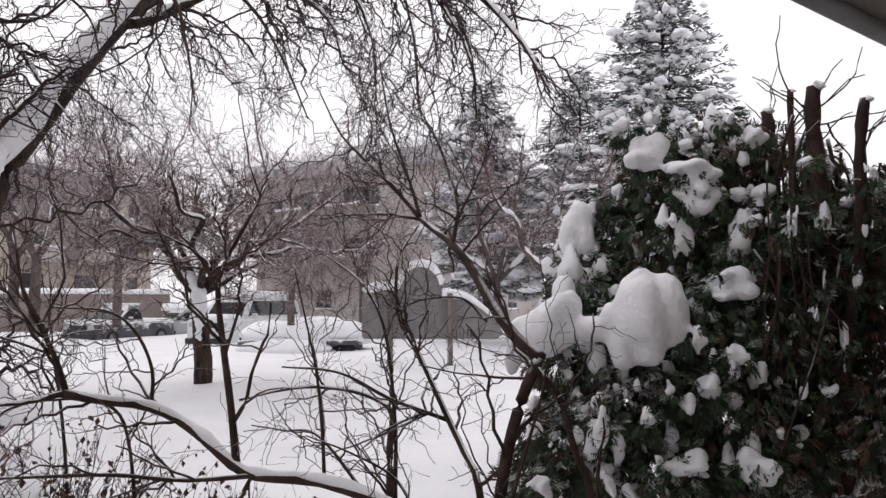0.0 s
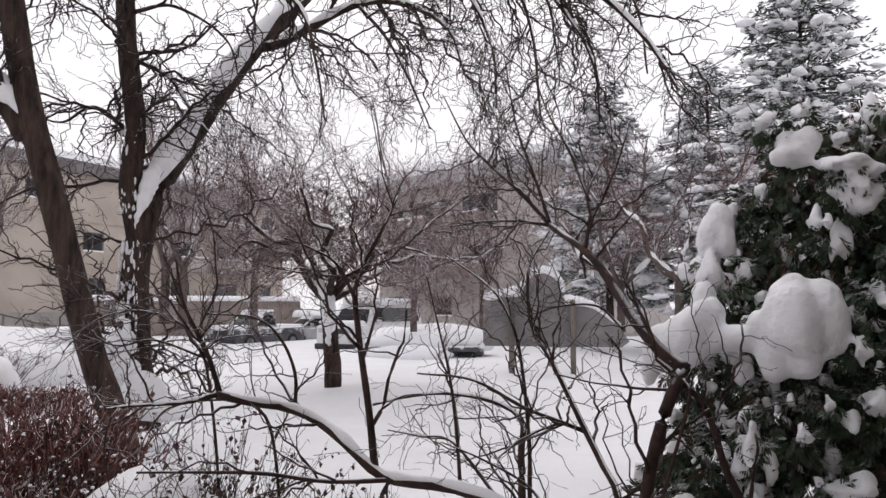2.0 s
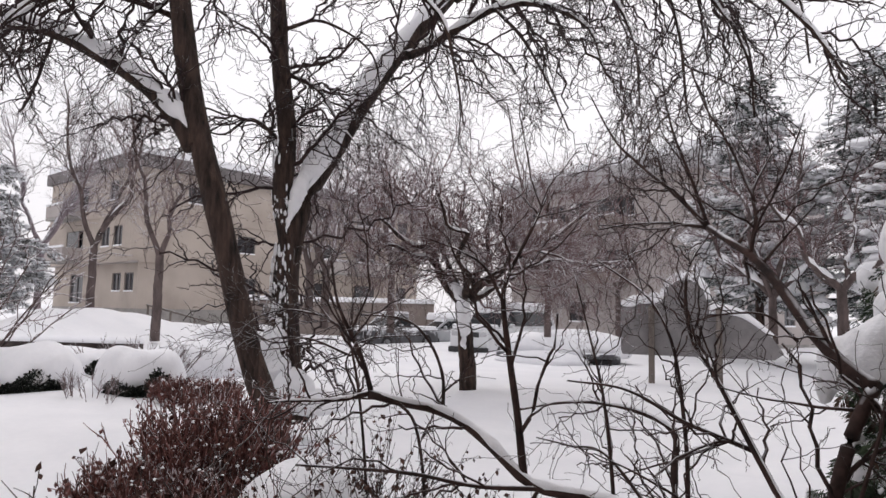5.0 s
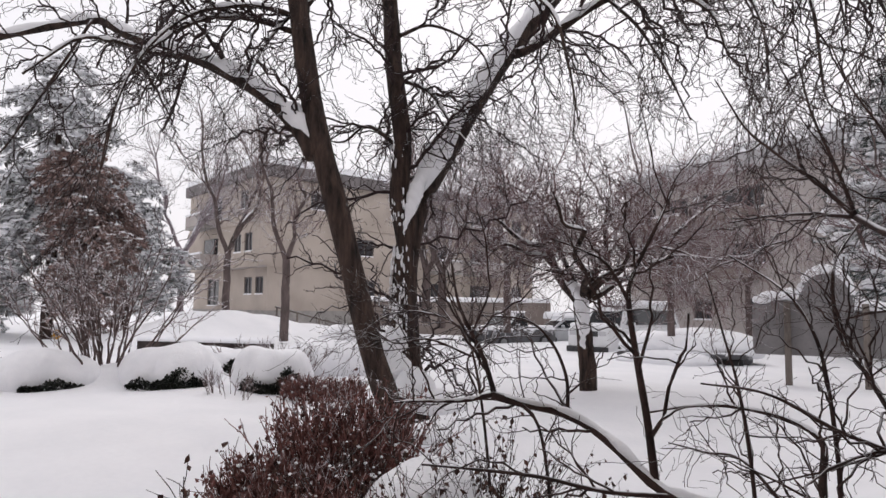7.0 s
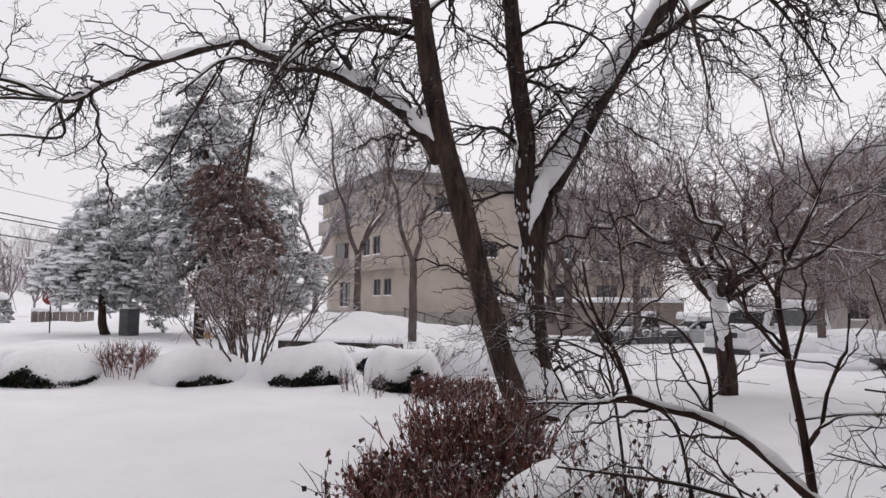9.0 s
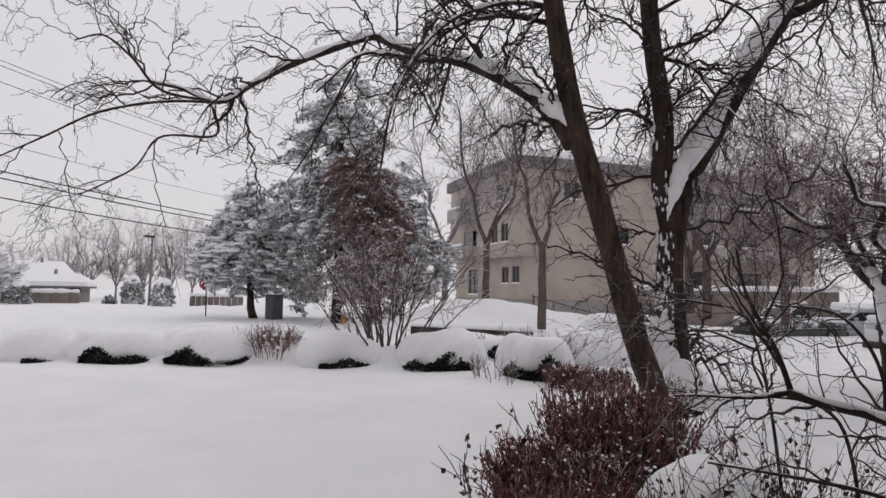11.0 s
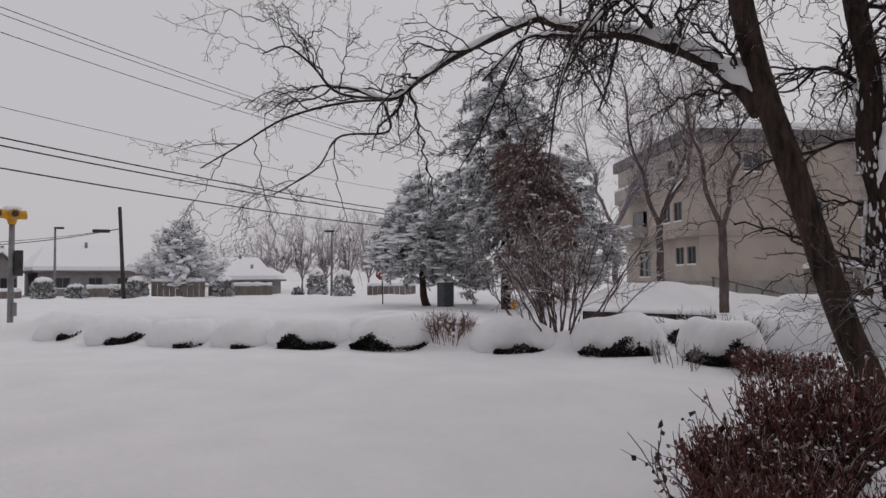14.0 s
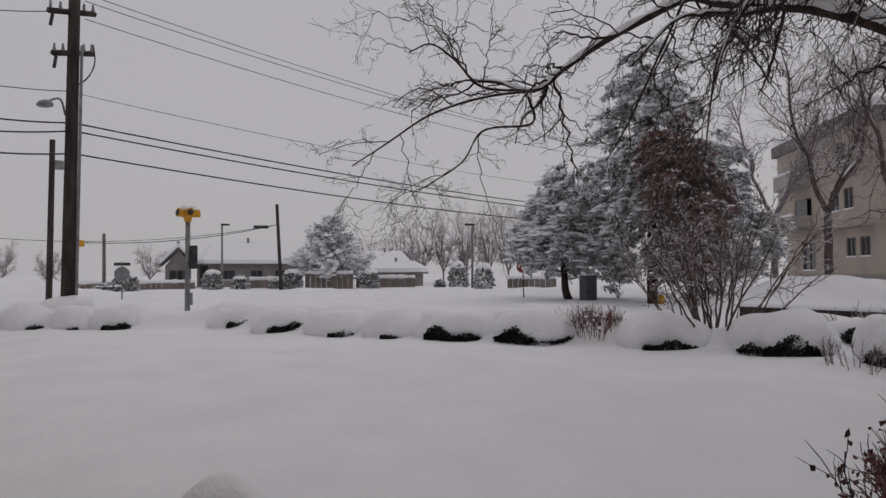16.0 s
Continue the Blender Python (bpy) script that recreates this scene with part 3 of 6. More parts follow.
# ---- long low wall of the carport, stair rail ----
def straight_wall(name, a, b, h, th, m, label, category, snow=0.2, z0=None):
    a, b = np.array(a, float), np.array(b, float)
    mid, L = (a + b) / 2, float(np.hypot(*(b - a)[:2]))
    yaw = math.degrees(math.atan2(b[1] - a[1], b[0] - a[0]))
    z = float(ground_z(mid[0], mid[1])) - 0.2 if z0 is None else z0
    ob = thing(name, (mid[0], mid[1], z), label, category)
    part("wall_body", box((mid[0], mid[1], z + h / 2), (L, th, h), yaw, 0.02), m, ob)
    k = max(8, int(L / 0.5))
    P = np.stack([np.linspace(a[0], b[0], k), np.linspace(a[1], b[1], k), np.full(k, z + h)], -1)
    r = th * 0.5 + snow * 0.4 + rng.normal(0, 0.015, k)
    V, F = tubes(P[None], r[None], 10)
    V[:, 2] = z + h + np.maximum(V[:, 2] - z - h, -0.02) * (snow / (th * 0.5 + snow * 0.4))
    part("snow_cap", (V, F), SNOW, ob, "smooth ridge of snow")
    return ob


straight_wall("carport_wall", (-26.42, 33.92), (-15.21, 38.08), 2.2, 0.3, TAUPE, "long brown carport wall topped with snow", "carport wall", 0.3)
straight_wall("retaining_wall", (-15.09, 37.04), (-9.80, 36.02), 1.3, 0.3, TAUPE, "low brown retaining wall topped with snow", "retaining wall", 0.4)


def make_stair_rail():
    a, b = np.array((-25.30, 25.85, 1.73)), np.array((-20.87, 25.76, 0.89))
    rail = thing("stair_rail", tuple(b - np.array([0, 0, 1.0])), "weathered brown handrail running down snowy steps", "handrail")
    part("top_rail", rod(a, b, 0.05, sides=6), WOOD, rail)
    part("lower_rail", rod(a - np.array([0, 0, 0.45]), b - np.array([0, 0, 0.45]), 0.04, sides=6), WOOD, rail)
    for f in (0.02, 0.34, 0.67, 0.98):
        p = a + (b - a) * f
        part("post", rod(p, p - np.array([0, 0, 1.1]), 0.05, sides=6), WOOD, rail)


make_stair_rail()


# ---- trees ----
def tree_parts(name, base, label, limbs, m_trunk, m_twig, levels, snow=0.8, gate=0.35, twig_r=0.006, trunk_sides=12, seed=1, limb_name="limb", category="bare tree", group="", split=False, snow_min=0.012, zig=0.0, steps=(9, 7, 5), kink=0.0):
    """A bare tree. limbs: (points, r0, r1, shoots); levels: (count, length, angle, droop, wig, turn) for each order of shoots."""
    global rng
    rng = np.random.default_rng(seed)
    ob = thing(name, base, label, category, group)
    snows, twigs = [], []
    for i, (pts, r0, r1, m) in enumerate(limbs):
        P, R = limb(pts, r0, r1, 26, 0.08 if r0 > 0.1 else 0.25)
        if kink and i:
            P = P + spline(rng.normal(0, kink, (9, 3)), 26) * np.sin(np.linspace(0, math.pi, 26))[:, None]
        part("trunk" if i == 0 else limb_name, tubes(P[None], R[None], trunk_sides if r0 > 0.06 else 8), m_trunk, ob)
        if snow and r0 > snow_min:
            snows.append(snow_strip(P, R, snow, 0.5 if r0 > 0.12 and i in (0, 2) else gate))
        Pp, Rp, mm = P[None], R[None], m
        for lv, (cnt, ln, ang, droop, wig, turn) in enumerate(levels):
            c = mm if lv == 0 else cnt
            if c < 1:
                break
            b, d, rr = spawn(Pp, Rp, int(c), 0.3 if lv == 0 and i == 0 else 0.1, 1.0, ang)
            n = len(b)
            k = steps[lv]
            Lg = ln * rng.uniform(0.5, 1.25, n)
            Pp = grow(b, d, Lg, k, droop, wig, turn, zig)
            r = np.minimum(rr * 0.6, twig_r * (2.6, 1.5, 1.0, 0.8)[lv] * rng.uniform(0.8, 1.2, n))
            Rp = taper(r, np.maximum(r * 0.45, twig_r * 0.35), k)
            if lv == 0 and split:
                for q in range(n):
                    part("branch", tubes(Pp[q:q + 1], Rp[q:q + 1], 6), m_twig, ob)
            else:
                twigs.append(tubes(Pp, Rp, 5 if lv == 0 else 4 if lv == 1 else 3))
    if twigs:
        part("twigs", join(*twigs), m_twig, ob)
    if snows:
        part("snow", join(*snows), SNOW, ob, "ridges of snow on the upper sides")
    return ob


# the large three-stemmed tree
LOCUST_STEMS = [
    ([(-4.79, 6.96, 0.08), (-4.95, 6.86, 0.64), (-5.11, 6.74, 1.21), (-5.35, 6.62, 2.16), (-5.58, 6.50, 3.13), (-5.81, 6.43, 3.96), (-6.00, 6.40, 4.81), (-6.16, 6.39, 5.66), (-6.31, 6.38, 6.62)], 0.158, 0.125, 0),
    ([(-5.21, 7.89, 0.22), (-5.26, 7.85, 0.63), (-5.33, 7.81, 1.15), (-5.37, 7.78, 1.91), (-5.33, 7.81, 2.61), (-5.26, 7.97, 3.21), (-5.04, 8.46, 4.10), (-4.81, 8.93, 4.95), (-4.51, 9.52, 5.89), (-4.15, 10.11, 6.74), (-3.90, 10.62, 7.39), (-3.39, 11.21, 8.03)], 0.195, 0.12, 15),
    ([(-5.32, 7.81, 2.53), (-5.43, 7.74, 3.23), (-5.42, 7.75, 4.02), (-5.57, 7.76, 5.02), (-5.71, 7.79, 6.14), (-5.88, 7.79, 7.21)], 0.15, 0.10, 17),
]
LOCUST_ARCH = [
    ([(-5.81, 6.42, 3.58), (-6.00, 6.38, 3.89), (-6.50, 6.33, 4.38), (-7.15, 6.24, 4.80), (-7.88, 6.15, 5.16), (-8.56, 5.93, 5.41), (-9.21, 5.68, 5.76)], 0.118, 0.072, 13),
    ([(-8.51, 6.00, 5.40), (-9.21, 5.68, 5.76), (-9.90, 5.30, 5.67), (-10.60, 4.82, 5.45), (-11.19, 4.46, 5.20), (-11.57, 4.05, 4.90), (-11.86, 3.48, 5.10), (-12.09, 3.06, 5.16)], 0.07, 0.03, 10),
    ([(-7.83, 6.21, 5.13), (-8.27, 5.82, 5.18), (-8.55, 5.41, 5.24), (-8.77, 5.06, 5.17), (-9.05, 4.56, 4.60)], 0.05, 0.015, 10),
]
LOCUST_TIPS = [
    ([(-11.57, 4.05, 4.90), (-11.85, 3.19, 4.99), (-11.96, 2.73, 5.48), (-12.05, 2.32, 5.76), (-12.12, 1.93, 5.61)], 0.03, 0.012, 5),
    ([(-11.57, 4.05, 4.90), (-11.84, 3.19, 4.80), (-12.05, 2.32, 4.51), (-12.18, 1.57, 4.01), (-12.25, 0.94, 3.58)], 0.03, 0.011, 5),
    ([(-11.60, 3.96, 4.81), (-11.58, 4.02, 4.32), (-11.84, 3.21, 4.21), (-11.94, 2.83, 3.65), (-12.09, 2.11, 3.17)], 0.028, 0.011, 4),
    ([(-9.28, 5.57, 5.74), (-9.33, 5.10, 4.76), (-9.35, 4.64, 3.82), (-9.36, 4.3, 3.3)], 0.024, 0.008, 2),
    ([(-6.36, 6.60, 5.34), (-6.78, 6.20, 5.47), (-7.28, 5.94, 5.50), (-7.77, 5.65, 5.20), (-8.12, 5.33, 4.59), (-8.31, 5.23, 3.48)], 0.04, 0.01, 11),
]
LOCUST_BOUGHS = [
    ([(-4.60, 9.36, 5.64), (-4.27, 9.46, 5.71), (-3.70, 9.37, 5.91), (-3.00, 9.40, 6.20), (-2.31, 9.38, 6.15), (-1.63, 9.32, 5.71), (-1.37, 9.15, 4.97)], 0.085, 0.015, 16),
    ([(-3.84, 9.96, 6.73), (-2.74, 9.69, 6.97), (-1.55, 9.33, 6.88), (-0.37, 9.04, 6.40), (0.47, 8.82, 5.80), (1.03, 8.66, 5.08), (1.38, 8.61, 4.40)], 0.08, 0.016, 15),
    ([(-2.74, 9.69, 6.97), (-1.99, 9.45, 6.92), (-1.38, 9.25, 6.23), (-0.98, 9.10, 5.31), (-0.90, 9.00, 4.41)], 0.04, 0.012, 12),
]
LOCUST_SPRAYS = [
    ([(-1.55, 9.33, 6.88), (-0.52, 9.23, 6.44), (0.06, 9.04, 5.64), (0.39, 9.03, 4.92), (0.45, 9.02, 4.17)], 0.04, 0.012, 12),
    ([(-3.00, 9.40, 6.20), (-2.62, 9.30, 5.73), (-2.18, 9.21, 4.98), (-1.85, 9.18, 4.21)], 0.03, 0.01, 10),
    ([(-1.90, 9.88, 7.77), (-0.54, 9.83, 7.61), (0.52, 9.42, 6.71), (0.97, 9.18, 5.75), (1.06, 8.96, 4.76)], 0.04, 0.012, 12),
    ([(-3.84, 9.96, 6.78), (-3.02, 10.02, 7.74), (-1.90, 9.88, 7.77), (-0.94, 9.60, 6.94), (-0.46, 9.43, 5.71), (-0.33, 9.24, 4.36)], 0.06, 0.014, 26),
]
LOCUST_CURTAIN = [
    ([(-5.59, 7.80, 6.15), (-4.84, 7.70, 6.47), (-4.01, 7.70, 6.13), (-3.26, 7.82, 5.49), (-3.02, 7.81, 4.72), (-2.91, 7.85, 4.01)], 0.05, 0.008, 14),
    ([(-5.61, 7.78, 6.06), (-5.86, 7.22, 6.20), (-6.22, 6.65, 5.74), (-6.58, 6.29, 5.13), (-6.79, 6.07, 4.38)], 0.05, 0.008, 14),
    ([(-6.14, 6.41, 5.44), (-6.73, 6.10, 5.60), (-7.29, 5.59, 5.37), (-7.58, 5.19, 4.77), (-7.74, 4.96, 4.02), (-7.81, 4.85, 3.04)], 0.04, 0.006, 14),
]
LOCUST_SIDE_SHOOTS = [
    ([(-5.40, 7.68, 3.90), (-5.75, 7.43, 4.20), (-6.01, 7.23, 3.97), (-6.21, 7.06, 3.98)], 0.03, 0.008, 8),
    ([(-5.50, 7.74, 4.92), (-5.18, 8.08, 4.77), (-4.96, 8.32, 4.35), (-4.77, 8.66, 4.02)], 0.035, 0.008, 10),
    ([(-5.48, 7.75, 5.55), (-5.19, 8.18, 5.79), (-4.67, 8.71, 5.45), (-4.55, 8.89, 4.65)], 0.03, 0.008, 10),
]
main = tree_parts("locust_tree", (-4.95, 6.92, 0.43), "large dark multi-stemmed bare tree with snow on its limbs", LOCUST_STEMS + LOCUST_ARCH + LOCUST_TIPS + LOCUST_BOUGHS + LOCUST_SPRAYS + LOCUST_CURTAIN + LOCUST_SIDE_SHOOTS, BARK, TWIG, [(8, 1.75, 0.85, 0.012, 0.15, 0.007), (8, 0.85, 0.8, 0.03, 0.18, 0.008), (5, 0.18, 0.95, 0.02, 0.25, 0)], snow=1.12, gate=0.12, twig_r=0.0098, trunk_sides=16, seed=11, split=True, snow_min=0.03, zig=0.42, steps=(12, 8, 4))
rng = np.random.default_rng(3)
def plaster(pts, r, n, spread, ob, label):
    """Uneven patches of wet snow stuck along a stem."""
    P = spline(pts, n)
    q = np.interp(np.linspace(0, 1, n), np.linspace(0, 1, len(r)), r) * rng.uniform(0.45, 1.25, n)
    V = blobs(P + rng.normal(0, spread, (n, 3)), np.stack([q, q, q * 1.5], -1), 2, 0.2, 1.0)
    return melt(part("stem_snow", V, SNOW, ob, label), 0.022, 4, 0.03, 0.08)


plaster([(-5.29, 7.64, 2.67), (-5.24, 7.67, 2.94), (-5.24, 7.80, 3.26), (-5.19, 7.95, 3.53), (-5.15, 8.21, 3.88), (-5.04, 8.46, 4.29), (-4.87, 8.78, 4.92), (-4.72, 9.13, 5.46), (-4.54, 9.43, 5.97), (-4.29, 9.93, 6.67), (-4.04, 10.40, 7.29)], [0.02, 0.05, 0.085, 0.082, 0.072, 0.07, 0.07, 0.068, 0.065, 0.06, 0.05], 110, 0.008, main, "snow packed in the fork")


def flecks(pts, r, n, lo, hi, ob):
    """Small scales of wet snow blown onto one side of an upright stem; lo and hi: bearings of that side in degrees."""
    t = rng.uniform(0, 1, n)
    P = spline(pts, 60)[(t * 59).astype(int)]
    az = np.radians(rng.uniform(lo, hi, n))
    C = P + np.stack([np.cos(az), np.sin(az), 0 * az], -1) * (r * 0.98) + rng.normal(0, 0.006, (n, 3))
    w = rng.uniform(0.004, 0.017, n)
    return part("snow_flecks", blobs(C, np.stack([w * 0.0 + 0.012, w, w * rng.uniform(1.5, 5.0, n)], -1), 2, 0.45, 1.0, az), SNOW, ob, "flecks of wet snow on the bark")


flecks([(-5.27, 7.85, 0.70), (-5.33, 7.81, 1.15), (-5.37, 7.78, 1.91), (-5.33, 7.81, 2.61)], 0.182, 170, 205, 320, main)
flecks([(-5.37, 7.78, 2.84), (-5.43, 7.74, 3.23), (-5.42, 7.75, 4.02)], 0.142, 40, 200, 330, main)
plaster([(-5.39, 7.53, 0.94), (-5.29, 7.55, 1.39), (-5.34, 7.58, 1.76)], [0.16, 0.08, 0.02], 16, 0.03, main, "snow plastered on the rear stem")
part("root_snow", blobs([(-5.05, 7.63, 0.59), (-5.33, 7.57, 0.94), (-5.42, 7.56, 1.31), (-4.83, 7.77, 0.48)], [(0.34, 0.34, 0.34), (0.2, 0.2, 0.24), (0.1, 0.1, 0.16), (0.45, 0.4, 0.24)], 4, 0.1), SNOW, main, "snow drifted against the stems")

# the reddish crab apple in the middle of the lawn
crab = tree_parts("crab_apple_tree", (-4.81, 13.78, 0.21), "small spreading crab apple with reddish twigs and snowy trunk", [
    ([(-4.79, 13.79, -0.03), (-4.82, 13.78, 0.75), (-4.90, 13.75, 1.43), (-4.94, 13.74, 1.99)], 0.19, 0.15, 0),
    ([(-4.93, 13.74, 1.82), (-5.17, 13.44, 2.27), (-5.49, 13.09, 2.85), (-5.96, 12.67, 3.29), (-6.30, 12.28, 3.60)], 0.10, 0.025, 14),
    ([(-4.91, 13.75, 1.82), (-4.67, 13.94, 2.46), (-4.54, 14.19, 3.30), (-4.48, 14.31, 4.16)], 0.10, 0.025, 16),
    ([(-4.88, 13.76, 1.88), (-4.22, 13.98, 2.58), (-3.58, 14.15, 3.06), (-2.69, 14.35, 3.68), (-1.99, 14.46, 4.19)], 0.09, 0.02, 18),
    ([(-4.93, 13.74, 1.88), (-4.52, 12.83, 2.61), (-4.61, 12.16, 3.28), (-4.78, 11.77, 3.92)], 0.08, 0.02, 14),
    ([(-4.88, 13.76, 1.88), (-4.26, 14.90, 2.51), (-3.69, 15.57, 3.59), (-3.40, 15.94, 4.71)], 0.08, 0.02, 16),
    ([(-4.23, 13.97, 2.64), (-3.00, 13.67, 2.67), (-1.84, 13.48, 2.77), (-1.05, 13.36, 2.99)], 0.05, 0.015, 14),
    ([(-5.02, 13.81, 2.11), (-5.45, 13.26, 2.75), (-6.03, 12.83, 3.04), (-6.73, 12.56, 2.7)], 0.07, 0.02, 14),
    ([(-4.96, 13.82, 2.0), (-5.58, 13.82, 3.32), (-6.4, 14.05, 4.12), (-7.09, 14.21, 4.63)], 0.06, 0.02, 14),
    ([(-4.85, 13.81, 2.11), (-3.71, 12.96, 2.73), (-2.97, 12.54, 2.91), (-2.28, 12.27, 2.57)], 0.05, 0.015, 12),
], BARK, RED_TWIG, [(8, 1.45, 0.9, -0.01, 0.24, 0.004), (9, 0.85, 0.9, -0.02, 0.28, 0), (7, 0.42, 0.9, -0.02, 0.28, 0)], snow=0.8, gate=0.3, twig_r=0.0085, seed=5, split=True, category="tree", zig=0.2, kink=0.09)


rng = np.random.default_rng(4)
plaster([(-4.84, 13.62, 0.98), (-4.84, 13.61, 1.43), (-4.84, 13.62, 1.77), (-4.93, 13.58, 2.07), (-5.06, 13.43, 2.28)], [0.04, 0.10, 0.12, 0.10, 0.06], 40, 0.018, crab, "snow plastered on the trunk and its fork")


def bare_tree(base, H, spread, r, label, m_trunk, m_twig, seed, fork=0.3, stems=3, n1=14, n2=8, n3=4, lean=(0, 0), twig_r=0.012, group="", snow=0.7, ln=1.0):
    """A bare tree grown upward from its base: a stem that forks, and rising twigs."""
    g = np.random.default_rng(seed)
    b = np.array(base, float)
    f = b + np.array([lean[0] * fork, lean[1] * fork, H * fork])
    limbs = [([b - np.array([0, 0, 0.3]), b + (f - b) * 0.5, f], r, r * 0.8, 0)]
    for s in range(stems):
        a = 6.28 * (s + g.uniform(-0.3, 0.3)) / stems
        o = np.array([math.cos(a), math.sin(a), 0]) * spread * g.uniform(0.5, 1.0)
        top = b + np.array([lean[0], lean[1], H * g.uniform(0.75, 1.0)]) + o
        limbs.append(([f - np.array([0, 0, 0.1]), f + (top - f) * 0.3 + o * 0.15, f + (top - f) * 0.65 + o * 0.1, top], r * 0.6, r * 0.12, n1))
    return tree_parts("bare_tree", tuple(b), label, limbs, m_trunk, m_twig,
                      [(n1, H * 0.22 * ln, 0.75, -0.04, 0.14, 0), (n2, H * 0.12 * ln, 0.7, -0.04, 0.18, 0), (n3, H * 0.06 * ln, 0.7, -0.02, 0.2, 0)], snow, twig_r=twig_r, seed=seed, group=group, zig=0.22, kink=0.1)


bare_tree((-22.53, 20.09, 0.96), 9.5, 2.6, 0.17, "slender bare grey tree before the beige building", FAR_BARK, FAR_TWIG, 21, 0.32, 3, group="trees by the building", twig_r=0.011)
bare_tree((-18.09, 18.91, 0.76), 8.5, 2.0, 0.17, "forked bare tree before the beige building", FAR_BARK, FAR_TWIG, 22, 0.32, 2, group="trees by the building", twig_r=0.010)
bare_tree((-33.08, 26.20, 1.47), 11, 3.5, 0.2, "bare tree paled for haze beside the building", HAZE_TWIG, HAZE_TWIG, 23, 0.3, 3, group="trees by the building", twig_r=0.014)
bare_tree((-11.64, 24.45, 1.14), 7.5, 2.6, 0.16, "bare tree with haze-paled twigs beside the parking lot", FAR_BARK, HAZE_TWIG, 24, 0.3, 3, twig_r=0.010)
bare_tree((-16.02, 25.47, 1.41), 8, 2.6, 0.2, "snow-streaked bare tree beside the parking lot", FAR_BARK, HAZE_TWIG, 30, 0.25, 3, twig_r=0.012)
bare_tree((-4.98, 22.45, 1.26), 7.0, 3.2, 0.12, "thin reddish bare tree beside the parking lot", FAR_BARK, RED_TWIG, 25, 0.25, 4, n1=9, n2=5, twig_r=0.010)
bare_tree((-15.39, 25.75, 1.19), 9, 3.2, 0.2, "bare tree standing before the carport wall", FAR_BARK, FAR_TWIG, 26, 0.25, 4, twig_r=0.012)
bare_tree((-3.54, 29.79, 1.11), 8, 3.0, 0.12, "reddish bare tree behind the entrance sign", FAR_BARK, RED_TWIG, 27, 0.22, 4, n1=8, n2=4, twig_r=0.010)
bare_tree((1.97, 24.92, 1.21), 6.5, 3.2, 0.15, "snow-laden bare tree with reddish twigs behind sign", FAR_BARK, RED_TWIG, 28, 0.2, 5, n1=14, twig_r=0.011, snow=1.6)
bare_tree((3.12, 19.76, 1.63), 4.6, 2.6, 0.14, "snow-laden low bare tree with thick white limbs", FAR_BARK, RED_TWIG, 29, 0.2, 5, n1=10, twig_r=0.009, snow=1.3)


# ---- conifers ----
def conifer(base, H, Rb, label, needle, seed, boughs=110, snow_n=1.0, low=0.1, droop=0.25, size=0.18, cup=0.85):
    """A spruce: a trunk, whorls of drooping boughs set with needle sprays, and pads of snow on them."""
    global rng
    rng = np.random.default_rng(seed)
    b = np.array(base, float)
    ob = thing("spruce_tree", tuple(b), label, "spruce tree")
    part("trunk", tubes(np.linspace(b, b + np.array([0, 0, H]), 8)[None], np.linspace(0.2, 0.02, 8)[None] * H / 12, 8), BARK, ob)
    h = low + (1 - low) * (np.arange(boughs) + 0.5) / boughs
    h = h ** 0.9
    az = np.arange(boughs) * 2.4 + rng.normal(0, 0.3, boughs)
    L = Rb * (1 - h) ** cup * rng.uniform(0.72, 1.12, boughs) + 0.25
    root = b + np.stack([0 * h, 0 * h, h * H], -1)
    d = np.stack([np.cos(az), np.sin(az), 0.25 - 0.35 * (1 - h)], -1)
    P = grow(root, d, L, 8, droop * 0.45, 0.06, -0.03)
    R = taper(0.02 + 0.012 * L, 0.006 + 0 * L, 8)
    for i in range(boughs):
        part("bough", tubes(P[i:i + 1], R[i:i + 1], 4), BARK, ob)
    bb, dd, ll, snc, sns, snt = [], [], [], [], [], []
    for i in range(boughs):
        m = max(8, int(L[i] * 30 / (size / 0.26)))
        t = rng.uniform(0.12, 1.0, m) * 6.999
        q = t.astype(int)
        p = P[i, q] + (P[i, q + 1] - P[i, q]) * (t - q)[:, None]
        T = unit(P[i, q + 1] - P[i, q])
        side = unit(np.cross(T, [0, 0, 1.0])) * rng.choice([-1, 1], m)[:, None]
        off = side * (rng.uniform(0, 0.42, m) * L[i] * (1.05 - t / 7))[:, None]
        off[:, 2] -= np.abs(rng.normal(0, 0.10, m)) + 0.2 * np.linalg.norm(off, axis=1)
        bb.append(p + off)
        dd.append(T + side * 0.7 + rng.normal(0, 0.35, (m, 3)) + np.array([0, 0, -0.35]))
        ll.append(size * rng.uniform(0.7, 1.4, m))
        ns = rng.poisson(L[i] * 4.6 * snow_n)
        for _ in range(ns):
            t = rng.uniform(0.25, 0.97)
            q = t * 6.99
            p = P[i, int(q)] + (P[i, int(q) + 1] - P[i, int(q)]) * (q - int(q))
            s = (0.04 + 0.18 * rng.random() ** 2.4) * (0.6 + 0.22 * L[i])
            snc.append(p + rng.normal(0, 0.11, 3) * L[i] * 0.7 + np.array([0, 0, 0.03]))
            sns.append((s * rng.uniform(0.9, 1.9), s * rng.uniform(0.7, 1.2), s * rng.uniform(0.45, 0.9)))
            snt.append(az[i] + rng.normal(0, 0.35))
    bb, dd, ll = np.concatenate(bb), np.concatenate(dd), np.concatenate(ll)
    part("needles", sprigs(bb, dd, ll, ll * 0.12), needle, ob)
    if snc:
        part("snow", blobs(snc, sns, 2, 0.42, 0.6, snt), SNOW, ob, "pads of snow on the boughs")
    return ob


